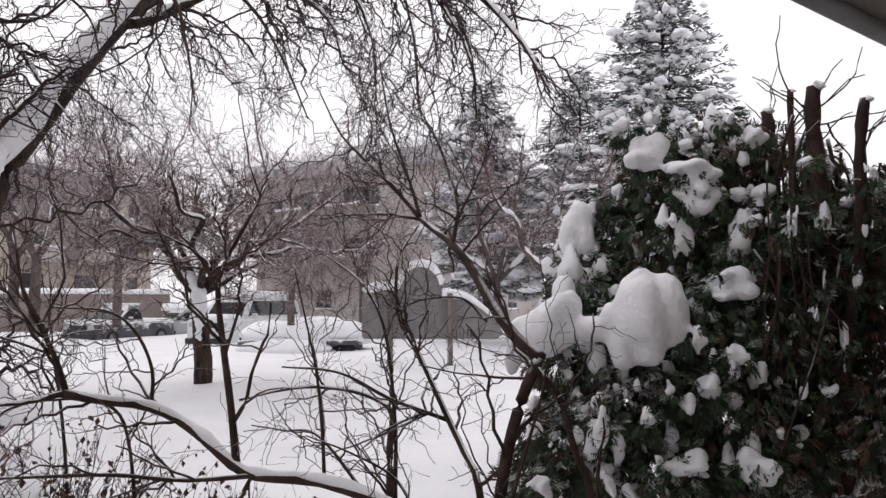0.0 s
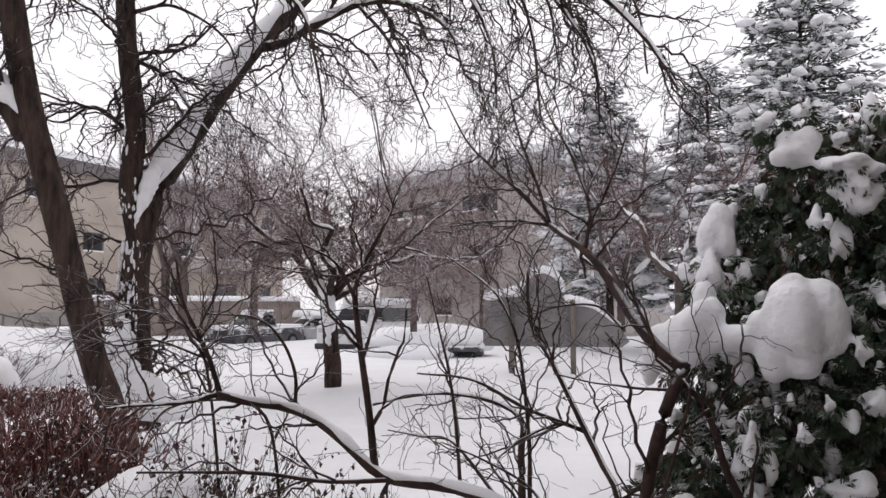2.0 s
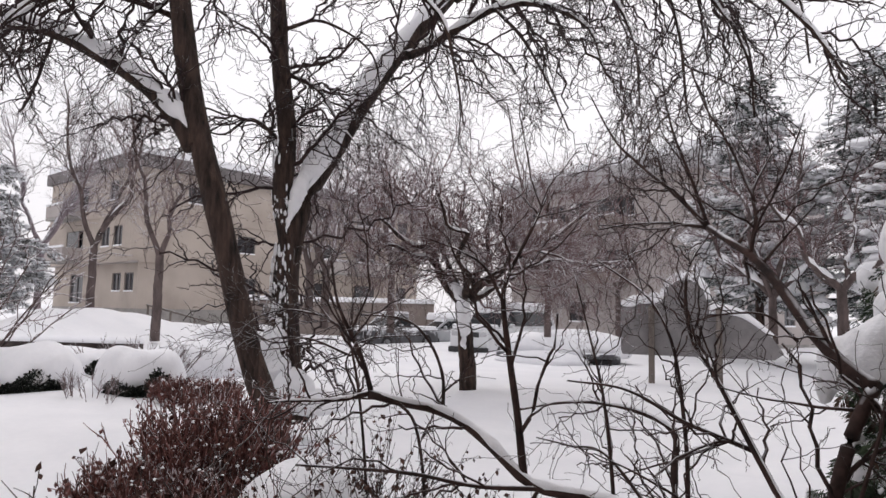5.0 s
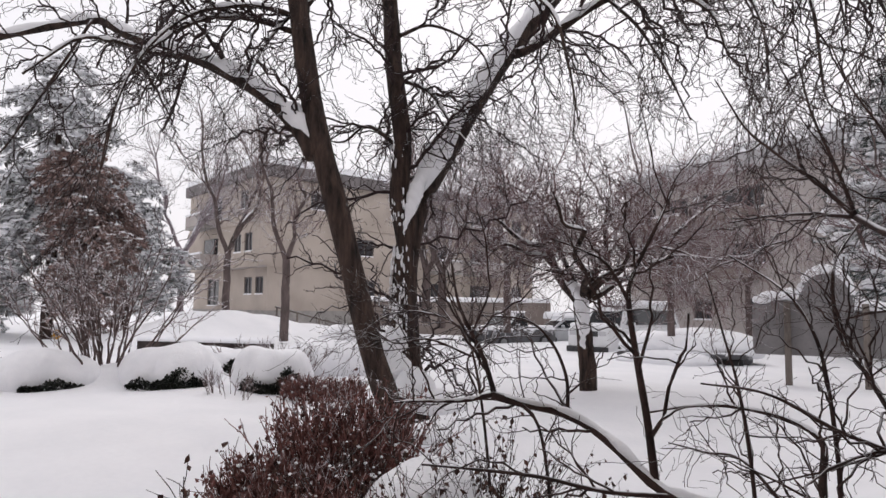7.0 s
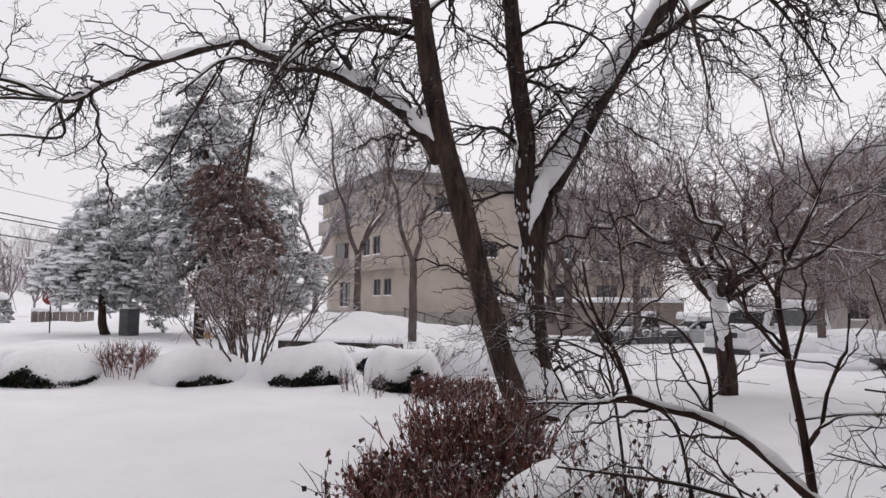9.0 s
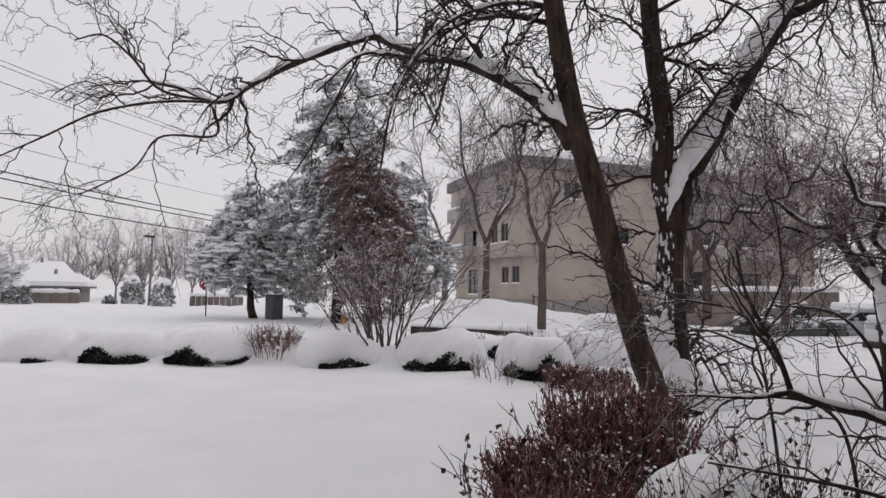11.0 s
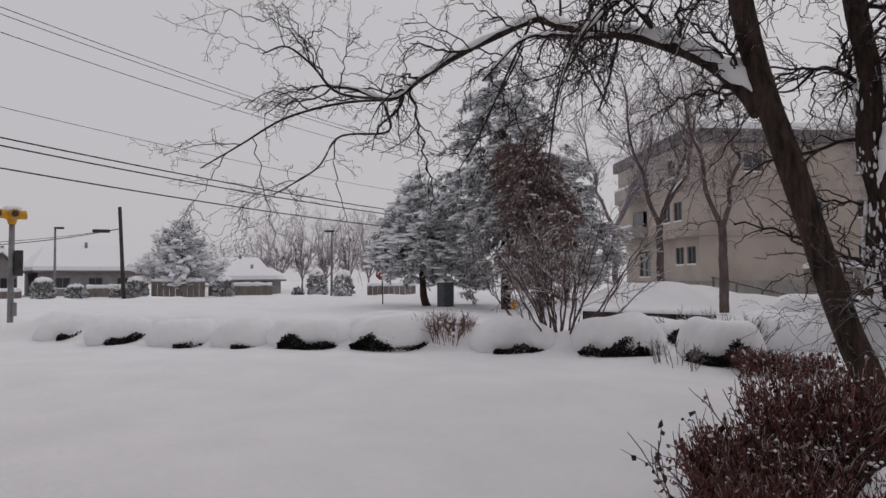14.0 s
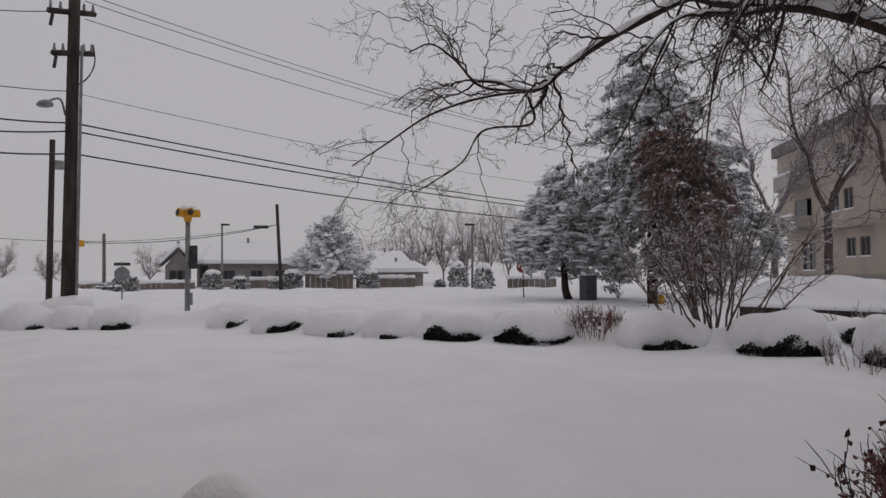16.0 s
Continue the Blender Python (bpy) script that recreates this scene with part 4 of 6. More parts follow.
conifer((7.07, 21.36, 1.28), 10.7, 4.2, "tall blue-green spruce loaded with snow", SPRUCE, 41, 170, 1.0, cup=0.66)
conifer((1.86, 28.94, 1.13), 10.2, 3.5, "blue-green spruce loaded with snow", SPRUCE, 42, 140, 1.0, cup=0.62)
conifer((5.61, 27.43, 1.16), 10.2, 3.2, "blue-green spruce loaded with snow behind another", SPRUCE, 43, 140, 1.0, cup=0.62)
conifer((7.57, 29.03, 1.13), 8.0, 3.6, "shorter blue-green spruce loaded with snow", SPRUCE, 44, 110, 1.0, cup=0.66)
conifer((-62.25, 3.84, 0.22), 6.6, 4.3, "broad blue cedar covered with snow, paled for haze", HAZE_PINE, 45, 44, 5.0, 0.12, -0.05, 0.42, 0.7)


def clump_tree(name, base, label, lobes, needle, seed, n, stems, size=0.3, snow_n=0.5, category="evergreen tree", hang=0.5, clot=1.0):
    """An evergreen of loose shape: stems, and clumps of hanging sprays filling rounded lobes, with snow on them."""
    global rng
    rng = np.random.default_rng(seed)
    ob = thing(name, base, label, category)
    for pts, r in stems:
        P, R = limb(pts, r, r * 0.4, 10)
        part("trunk", tubes(P[None], R[None], 8), BARK, ob)
    C = []
    vol = np.array([l[3] * l[3] * l[4] for l in lobes])
    for l, w in zip(lobes, vol / vol.sum()):
        m = int(n * w)
        v = unit(rng.normal(0, 1, (m, 3))) * rng.uniform(0.35, 1.0, (m, 1)) ** 0.5
        v *= 1 + 0.34 * np.sin(v[:, :1] * 9 + l[0]) * np.cos(v[:, 2:] * 8)
        C.append(np.array(l[:3]) + v * np.array([l[3], l[3], l[4]]))
    C = np.concatenate(C)
    n, m = len(C), 58
    axis = np.array(lobes[0][:2])
    out = np.concatenate([C[:, :2] - axis, np.zeros((n, 1))], 1) + rng.normal(0, 0.9, (n, 3)) * np.array([1, 1, 0])
    out = unit(out)
    L = size * rng.uniform(2.2, 5.6, n)
    side = np.stack([-out[:, 1], out[:, 0], 0 * L], -1)

    def along(t):
        """Points on each bough, which leaves the crown level and bends down."""
        return C[:, None] + out[:, None] * ((t - 0.5) * L[:, None])[..., None] - np.array([0, 0, 1.0]) * (t ** 2 * L[:, None] * hang)[..., None]
    P = along(np.tile(np.linspace(0, 1, 6), (n, 1)))
    part("twigs", tubes(P, np.tile(np.linspace(0.022, 0.008, 6), (n, 1)), 3), BARK, ob)
    t = rng.uniform(0, 1, (n, m))
    b = along(t) + side[:, None] * (rng.normal(0, 0.26, (n, m)) * L[:, None] * (1.1 - t))[..., None] + rng.normal(0, size * 0.22, (n, m, 3))
    d = out[:, None] * 0.55 + rng.normal(0, 0.45, b.shape) + np.array([0, 0, -0.25 - hang])
    b, d = b.reshape(-1, 3), d.reshape(-1, 3)
    ll = size * rng.uniform(0.6, 1.35, len(b))
    part("foliage", sprigs(b, d, ll, ll * 0.16), needle, ob)
    t = rng.uniform(0.05, 1.05, (n, 11))
    k = (rng.random((n, 11)) < snow_n * 0.7).ravel()
    p = (along(t) + side[:, None] * (rng.normal(0, 0.2, (n, 11)) * L[:, None])[..., None]).reshape(-1, 3)[k]
    s = size * clot * rng.uniform(0.15, 0.6, k.sum())
    turn = np.repeat(np.arctan2(out[:, 1], out[:, 0]), 11)[k] + rng.normal(0, 0.4, k.sum())
    part("snow", blobs(p + np.array([0, 0, size * 0.22]), np.stack([s * 1.7, s * 0.85, s * 0.5], -1), 1, 0.3, 0.6, turn), SNOW, ob, "clots of snow on the foliage")
    return ob


px, py, _ = (-29.82, 16.81, 0.73)
clump_tree("pine_tree", (px, py, 0.4), "tall ragged pine dusted with snow, greyed for haze", [(px, py, 9.0, 2.3, 3.6), (px - 0.5, py - 1.2, 6.0, 1.9, 2.2), (px + 1.0, py + 1.2, 6.2, 2.0, 2.6), (px, py, 3.6, 2.2, 1.8)], PINE, 51, 460, [([(px, py, 0), (px, py, 5), (px, py, 11)], 0.25)], 0.23, 1.0, clot=1.3)
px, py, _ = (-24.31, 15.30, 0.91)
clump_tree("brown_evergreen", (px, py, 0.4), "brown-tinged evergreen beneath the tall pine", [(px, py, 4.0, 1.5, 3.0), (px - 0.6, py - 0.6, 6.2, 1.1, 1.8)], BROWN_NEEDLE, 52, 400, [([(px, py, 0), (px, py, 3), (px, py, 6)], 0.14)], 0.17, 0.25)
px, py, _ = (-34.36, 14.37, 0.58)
clump_tree("juniper_tree", (px, py, 0.4), "rounded snow-draped juniper with a dark leaning trunk", [(px, py, 4.3, 2.0, 2.3), (px, py - 1.5, 3.2, 1.5, 1.4), (px + 0.4, py + 1.5, 3.4, 1.6, 1.5), (px, py - 0.3, 6.2, 1.0, 1.3), (px + 0.3, py + 2.6, 2.2, 1.0, 1.2)], HAZE_PINE, 53, 340, [([(px, py + 0.2, 0), (px, py - 0.1, 1.3), (px, py - 0.5, 3.5)], 0.26)], 0.24, 1.25, clot=1.6)
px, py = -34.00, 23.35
clump_tree("pine_tree", (px, py, 0.4), "pine greyed for haze behind the leafless shrub", [(px + 0.4, py + 0.2, 7.0, 1.3, 2.5), (px + 1.2, py + 0.8, 3.6, 1.7, 2.1), (px - 0.4, py - 0.3, 3.4, 1.5, 2.0)], PINE, 54, 260, [([(px, py, 0), (px, py, 5), (px, py, 9)], 0.18)], 0.23, 1.0, clot=1.3)


# ---- near shrub with the arching snow-covered branch ----
SH = [(6, 0.52, 0.8, -0.015, 0.14, 0), (3, 0.26, 0.85, -0.01, 0.18, 0), (2, 0.08, 0.9, 0, 0.2, 0)]
near = tree_parts("leafless_shrub", (-0.34, 2.98, 0.63), "leafless shrub with an arching branch carrying snow", [
    ([(0.26, 2.84, 0.10), (0.15, 2.85, 0.51), (-0.03, 2.90, 0.74), (-0.25, 2.99, 0.85), (-0.55, 3.05, 0.93), (-0.78, 3.05, 0.95), (-0.92, 3.07, 0.98), (-1.08, 3.12, 1.09), (-1.23, 3.17, 1.17), (-1.38, 3.16, 1.23), (-1.50, 3.05, 1.27), (-1.64, 2.98, 1.31)], 0.034, 0.021, 4),
    ([(-1.64, 2.98, 1.31), (-1.77, 2.91, 1.28), (-1.93, 2.80, 1.28), (-2.03, 2.73, 1.27)], 0.014, 0.005, 8),
    ([(-1.63, 2.99, 1.31), (-1.66, 2.96, 1.45), (-1.72, 2.93, 1.59), (-1.78, 2.90, 1.74), (-1.81, 2.88, 1.93)], 0.014, 0.005, 8),
    ([(-1.34, 3.18, 1.24), (-1.36, 3.22, 1.40), (-1.43, 3.19, 1.56), (-1.54, 3.14, 1.66), (-1.74, 3.04, 1.68)], 0.010, 0.004, 8),
    ([(-0.91, 3.07, 0.98), (-0.94, 3.06, 1.24), (-0.99, 3.10, 1.49), (-1.03, 3.13, 1.74), (-1.03, 3.19, 1.87), (-0.94, 3.27, 2.10), (-0.89, 3.38, 2.28)], 0.019, 0.006, 10),
    ([(-1.03, 3.13, 1.75), (-1.12, 3.10, 1.92), (-1.23, 3.06, 1.99), (-1.36, 3.01, 2.04)], 0.009, 0.003, 6),
    ([(-0.78, 3.05, 0.95), (-1.09, 2.96, 0.95), (-1.37, 2.89, 0.99), (-1.67, 2.85, 0.99), (-1.86, 2.72, 1.01)], 0.012, 0.005, 6),
    ([(-0.52, 3.06, 0.92), (-0.55, 3.15, 1.13), (-0.60, 3.25, 1.40), (-0.67, 3.33, 1.63), (-0.75, 3.42, 1.89)], 0.009, 0.003, 8),
    ([(-0.31, 4.19, 0.05), (-0.32, 4.19, 0.57), (-0.33, 4.29, 0.82), (-0.33, 4.39, 1.02), (-0.53, 4.47, 1.12), (-0.83, 4.52, 1.15), (-1.08, 4.47, 1.13), (-1.30, 4.41, 1.08)], 0.026, 0.008, 6),
    ([(-0.22, 3.49, 0.05), (-0.24, 3.49, 0.73), (-0.24, 3.49, 1.06), (-0.27, 3.49, 1.40), (-0.32, 3.49, 1.63), (-0.43, 3.57, 1.81), (-0.68, 3.64, 1.99)], 0.013, 0.004, 10),
    ([(0.25, 2.99, 0.04), (0.16, 3.00, 0.85), (0.09, 3.10, 1.04), (-0.01, 3.20, 1.25), (-0.13, 3.30, 1.47), (-0.22, 3.39, 1.63), (-0.23, 3.49, 1.92), (-0.13, 3.60, 2.11)], 0.018, 0.005, 12),
    ([(0.02, 3.20, 1.16), (-0.22, 3.19, 1.25), (-0.48, 3.16, 1.38), (-0.73, 3.12, 1.41)], 0.011, 0.004, 8),
    ([(-0.35, 3.03, 0.89), (-0.57, 3.15, 1.10), (-0.74, 3.22, 1.11), (-0.88, 3.18, 1.14)], 0.008, 0.003, 5),
    ([(-0.09, 2.93, 0.77), (-0.21, 3.09, 0.92), (-0.41, 3.07, 1.04), (-0.60, 3.04, 1.12)], 0.008, 0.003, 6),
], LIMB, NEAR_TWIG, SH, snow=0.8, gate=0.45, twig_r=0.0036, seed=61, limb_name="branch", category="shrub", split=True, zig=0.25)
tree_parts("leafless_shrub", (0.23, 2.79, 0.75), "dark leafless shrub forking beside the snowy cedar", [
    ([(0.14, 2.75, 0.07), (0.19, 2.74, 0.77), (0.23, 2.79, 0.95), (0.27, 2.84, 1.12), (0.32, 2.88, 1.29), (0.41, 2.94, 1.46)], 0.026, 0.024, 2),
    ([(0.42, 2.94, 1.46), (0.33, 3.03, 1.54), (0.25, 3.19, 1.66), (0.16, 3.40, 1.84), (0.05, 3.60, 2.00), (-0.13, 4.00, 2.19)], 0.03, 0.017, 4),
    ([(-0.13, 4.00, 2.19), (-0.29, 4.09, 2.39), (-0.52, 4.27, 2.62), (-0.67, 4.35, 2.80), (-0.84, 4.42, 3.14)], 0.015, 0.004, 10),
    ([(-0.13, 4.00, 2.19), (-0.32, 4.09, 2.23), (-0.54, 4.17, 2.24), (-0.74, 4.13, 2.21)], 0.012, 0.004, 8),
    ([(-0.13, 4.00, 2.19), (-0.21, 3.99, 2.45), (-0.32, 3.99, 2.79), (-0.39, 3.98, 3.21)], 0.011, 0.003, 10),
    ([(0.05, 3.60, 2.00), (0.08, 3.60, 2.17), (0.08, 3.70, 2.34), (0.18, 3.80, 2.55)], 0.012, 0.004, 7),
    ([(0.08, 3.65, 2.27), (-0.01, 3.80, 2.55), (-0.14, 3.90, 2.84), (-0.22, 3.99, 3.11)], 0.008, 0.003, 7),
    ([(0.35, 2.93, 1.38), (0.19, 2.99, 1.38), (0.04, 3.10, 1.39), (-0.11, 3.10, 1.42)], 0.007, 0.003, 4),
    ([(0.65, 2.83, 0.11), (0.61, 2.84, 0.87), (0.54, 2.85, 1.09), (0.49, 2.91, 1.31), (0.40, 2.97, 1.42)], 0.018, 0.012, 3),
    ([(0.27, 2.84, 1.12), (0.41, 2.87, 1.32), (0.35, 2.88, 1.50)], 0.006, 0.002, 3),
    ([(0.20, 2.69, 0.09), (0.24, 2.69, 0.79), (0.29, 2.73, 1.01), (0.41, 2.82, 1.35), (0.40, 2.87, 1.43)], 0.009, 0.005, 4),
    ([(0.21, 3.29, 1.61), (0.10, 3.40, 1.72), (-0.07, 3.50, 1.72), (-0.25, 3.59, 1.67)], 0.007, 0.003, 6),
], LIMB, NEAR_TWIG, SH, snow=0.0, gate=0.6, twig_r=0.0036, seed=62, limb_name="branch", category="shrub", split=True, zig=0.25)
tree_parts("leafless_shrub", (-2.40, 4.03, 0.79), "tangle of thin bare branches beside the large tree", [
    ([(-2.18, 4.14, 0.08), (-2.25, 4.11, 0.93), (-2.38, 4.16, 1.43), (-2.48, 4.10, 1.71), (-2.58, 4.04, 1.99)], 0.012, 0.004, 12),
    ([(-2.54, 4.06, 1.66), (-2.75, 3.93, 1.69), (-2.92, 3.81, 1.62), (-3.04, 3.71, 1.44)], 0.009, 0.003, 10),
    ([(-2.33, 4.07, 1.40), (-2.57, 3.92, 1.51), (-2.74, 3.81, 1.48), (-2.91, 3.69, 1.55)], 0.009, 0.003, 10),
    ([(-1.61, 3.75, 0.06), (-1.67, 3.72, 0.90), (-1.78, 3.67, 1.16), (-2.03, 3.55, 1.20), (-2.19, 3.46, 1.16), (-2.26, 3.41, 1.04)], 0.011, 0.004, 10),
    ([(-2.31, 4.10, 1.18), (-2.21, 3.79, 1.39), (-2.14, 3.94, 1.52), (-1.83, 4.20, 1.55)], 0.008, 0.003, 8),
], LIMB, NEAR_TWIG, SH, snow=0.4, gate=0.5, twig_r=0.0036, seed=63, limb_name="branch", category="shrub", split=True, zig=0.25)


# ---- dried leaves ----
def leaves(C, size):
    """Curled dry leaves hanging at C."""
    n = len(C)
    d = unit(rng.normal(0, 0.6, (n, 3)) + np.array([0, 0, -1.0]))
    s = unit(np.cross(d, rng.normal(0, 1, (n, 3))))
    q = np.cross(d, s)
    L = (size * rng.uniform(0.6, 1.3, n))[:, None]
    V = np.stack([C, C + d * L * 0.5 + s * L * 0.34 + q * L * 0.14, C + d * L, C + d * L * 0.5 - s * L * 0.34 + q * L * 0.14, C + d * L * 0.5], 1).reshape(-1, 3)
    o = np.arange(n)[:, None] * 5
    return V, [np.concatenate([o + np.array(f) for f in ([0, 1, 4], [1, 2, 4], [2, 3, 4], [3, 0, 4])])]


# ---- dense twiggy shrubs ----
def thicket(name, base, label, boxes, m, seed, n, L, r, leaf=0.0, snow_n=0, flare=0.25, category="shrub", snow_s=0.05):
    """A shrub of many upright forking stems standing on the plan of the given boxes (x, y, half x, half y, height, yaw)."""
    global rng
    rng = np.random.default_rng(seed)
    ob = thing(name, base, label, category)
    vf, tips = [], []
    for bx, by, hx, hy, h, yaw in boxes:
        k = int(n / len(boxes))
        a, b = rng.uniform(-1, 1, k), rng.uniform(-1, 1, k)
        c, s = math.cos(radians(yaw)), math.sin(radians(yaw))
        x, y = bx + a * hx * c - b * hy * s, by + a * hx * s + b * hy * c
        root = np.stack([x, y, ground_z(x, y) - 0.05], -1)
        d = np.stack([(x - bx) / max(hx, 0.1) * flare, (y - by) / max(hy, 0.1) * flare, 0 * x + 1], -1) + rng.normal(0, 0.10, (k, 3))
        hh = h * rng.uniform(0.72, 1.06, k)
        P = grow(root, d, hh, 6, 0, 0.09)
        vf.append(tubes(P, taper(np.full(k, r), np.full(k, r * 0.6), 6), 4))
        cb, cd, _ = spawn(P, np.full((k, 6), r), 5, 0.4, 1.0, 0.45)
        Q = grow(cb, cd, L * rng.uniform(0.5, 1.2, len(cb)), 4, -0.05, 0.14)
        vf.append(tubes(Q, taper(np.full(len(cb), r * 0.65), np.full(len(cb), r * 0.35), 4), 3))
        tips.append(Q.reshape(-1, 3))
    part("stems", join(*vf), m, ob)
    tips = np.concatenate(tips)
    if leaf:
        pick = tips[rng.random(len(tips)) < 0.34]
        part("leaves", leaves(pick, leaf), DEAD_LEAF if m is not RED_STEM else RED_STEM, ob, "withered brown leaves and buds", smooth=False)
    if snow_n:
        pick = tips[rng.integers(0, len(tips), snow_n)]
        s = snow_s * rng.uniform(0.4, 1.2, snow_n)
        part("snow", blobs(pick, np.stack([s, s, s * 0.8], -1), 1, 0.3, 0.7), SNOW, ob, "small clots of snow")
    return ob


gx, gy, _ = (-3.70, 4.42, 0.57)
thicket("clipped_shrub", (gx, gy, 0), "clipped rectangular shrub of red-brown twigs, snow flecked", [(gx + 0.07, gy + 0.02, 0.33, 0.50, 1.04, 35), (gx + 0.03, gy - 0.68, 0.26, 0.26, 0.66, 35)], RED_STEM, 71, 720, 0.17, 0.0072, 0.045, 240, 0.2, snow_s=0.016)
gx, gy, _ = (-3.49, 3.27, 0.44)
thicket("clipped_shrub", (gx, gy, 0), "lower red-brown twiggy shrub with withered leaves", [(gx + 0.25, gy, 0.25, 0.3, 0.42, 20), (gx + 0.75, gy - 0.1, 0.35, 0.3, 0.62, 20)], RED_STEM, 72, 330, 0.24, 0.006, 0.045, 60, snow_s=0.010)
gx, gy = -3.91, 3.40
thicket("thin_shrub", (gx, gy, 0), "few thin stems with withered leaves rising from snow", [(gx, gy, 0.10, 0.10, 0.88, 0)], NEAR_TWIG, 73, 5, 0.25, 0.006, 0.07, 0, 0.35)
gx, gy, _ = (-2.48, 3.81, 0.57)
leafy = thicket("leafy_shrub", (gx, gy, 0), "low snow-covered shrub with dark withered leaves", [(gx, gy, 0.55, 0.5, 0.84, 10), (gx + 0.85, gy + 0.05, 0.55, 0.45, 0.5, 10)], NEAR_TWIG, 74, 210, 0.26, 0.004, 0.045, 1300, snow_s=0.012)
part("snow_cushion", dome((gx - 0.06, gy, -0.1), 0.5, 0.5, 0.8, 10, 55), SNOW, leafy, "rounded snow among the twigs")
part("snow_cushion", dome((gx + 0.8, gy + 0.1, -0.1), 0.5, 0.45, 0.38, 10, 56), SNOW, leafy, "rounded snow among the twigs")
gx, gy, _ = (-1.70, 3.17, 0.77)
thicket("leafy_shrub", (gx, gy, 0), "low twiggy shrub with curled dead leaves and snow", [(gx, gy, 0.55, 0.4, 0.62, 0), (gx + 0.5, gy - 0.2, 0.3, 0.3, 0.5, 0)], NEAR_TWIG, 75, 150, 0.26, 0.004, 0.046, 240, snow_s=0.014)
gx, gy, _ = (-8.23, 9.61, 0.51)
thicket("clipped_shrub", (gx, gy, 0.2), "low brown twiggy shrub behind the large tree", [(gx, gy, 0.6, 0.3, 0.36, 40)], RED_STEM, 76, 220, 0.2, 0.008, 0.04, 60, snow_s=0.03)
gx, gy, _ = (-14.09, 6.33, 0.17)
thicket("twiggy_shrub", (gx, gy, 0.2), "small bare reddish shrub between snow-covered hedge plants", [(gx, gy, 0.42, 0.42, 0.68, 30)], RED_STEM, 77, 90, 0.3, 0.009, 0.03, 30, snow_s=0.06)
gx, gy, _ = (-11.05, 11.11, 0.66)
thicket("twiggy_shrub", (gx, gy, 0.2), "low bare greyish shrub behind the hedge", [(gx, gy, 0.9, 0.4, 0.75, 40)], FAR_TWIG, 78, 45, 0.3, 0.012, 0, 40, 0.5, snow_s=0.05)
gx, gy, _ = (-9.44, 8.48, 0.24)
thicket("twiggy_shrub", (gx, gy, 0.2), "few short bare stems poking from snow", [(gx, gy, 0.35, 0.25, 0.4, 40)], FAR_TWIG, 79, 22, 0.2, 0.008, 0, 0, 0.4)


# ---- fan-shaped shrub of long stems ----
def make_fan_shrub():
    global rng
    rng = np.random.default_rng(81)
    bx, by, _ = (-12.90, 8.41, 0.22)
    ob = thing("forsythia_shrub", (bx, by, 0.2), "tall vase-shaped shrub of many bare snowy stems", "shrub")
    n = 32
    az = np.arange(n) * 2.4 + rng.normal(0, 0.3, n)
    rr = rng.uniform(0.08, 0.55, n)
    x, y = bx + rr * np.cos(az), by + rr * np.sin(az)
    root = np.stack([x, y, ground_z(x, y) - 0.1], -1)
    out = rr * rng.uniform(1.1, 2.1, n)
    d = np.stack([np.cos(az) * out, np.sin(az) * out, np.ones(n)], -1)
    P = grow(root, d, rng.uniform(2.0, 3.4, n), 12, -0.012, 0.06, zig=0.12)
    R = taper(rng.uniform(0.016, 0.03, n), np.full(n, 0.008), 12)
    for i in range(n):
        part("stem", tubes(P[i:i + 1], R[i:i + 1], 6), SHRUB_STEM, ob)
    b, d, _ = spawn(P, R, 6, 0.4, 1, 0.7)
    Q = grow(b, d, rng.uniform(0.35, 1.0, len(b)), 6, 0.0, 0.16, zig=0.25)
    b, d, _ = spawn(Q, Q[..., 0] * 0 + 0.006, 3, 0.2, 1, 0.7)
    Q2 = grow(b, d, rng.uniform(0.15, 0.45, len(b)), 4, 0.0, 0.2)
    part("twigs", join(tubes(Q, np.full(Q.shape[:2], 0.0085), 4), tubes(Q2, np.full(Q2.shape[:2], 0.006), 3)), HAZY_FROST_STEM, ob)


make_fan_shrub()


# ---- snow-covered hedge plants ----
def hedge_plant(x, y, rx, ry, h, patches, seed, label="low dark hedge shrub buried under rounded snow"):
    """patches: (angle toward the viewer's side in degrees from the plant, width) where dark leaves show under the snow."""
    global rng
    rng = np.random.default_rng(seed)
    z = float(ground_z(x, y))
    yaw = math.degrees(math.atan2(y, x)) + 90
    ob = thing("hedge_shrub", (x, y, z), label, "hedge shrub", "snow-covered hedge plants")
    part("snow_cap", dome((x, y, z - 0.1), rx * (1.12 if x < -13.5 else 1.03), ry, h * (0.8 if x < -13.5 else 0.9) + 0.1, yaw, seed), SNOW, ob, "rounded cap of deep snow")
    v = unit(np.array([-x, -y, 0.0]))
    u = np.array([-v[1], v[0], 0])
    for off, wid, hei in patches:
        hei, wid = hei * 1.1, wid * 1.2
        n = int(900 * wid * max(hei, 0.12) / 0.2)
        a = rng.uniform(-1, 1, n)
        q = off + a * wid / 2
        bulge = np.sqrt(np.maximum(0.05, 1 - (q / rx) ** 2)) * ry
        hz = hei * np.sqrt(np.maximum(0, 1 - a * a * 0.8)) * rng.uniform(0, 1, n) * (0.75 + 0.25 * np.sin(q * 9))
        p = np.array([x, y, z]) + u * q[:, None] + v * (bulge * rng.uniform(0.97, 1.07, n))[:, None]
        p[:, 2] += hz - 0.02
        L = rng.uniform(0.035, 0.08, n)
        part("leaves", sprigs(p, rng.normal(0, 0.6, (n, 3)) + v * 0.5, L, L * 0.3), HEDGE, ob, "dark evergreen leaves showing under the snow")


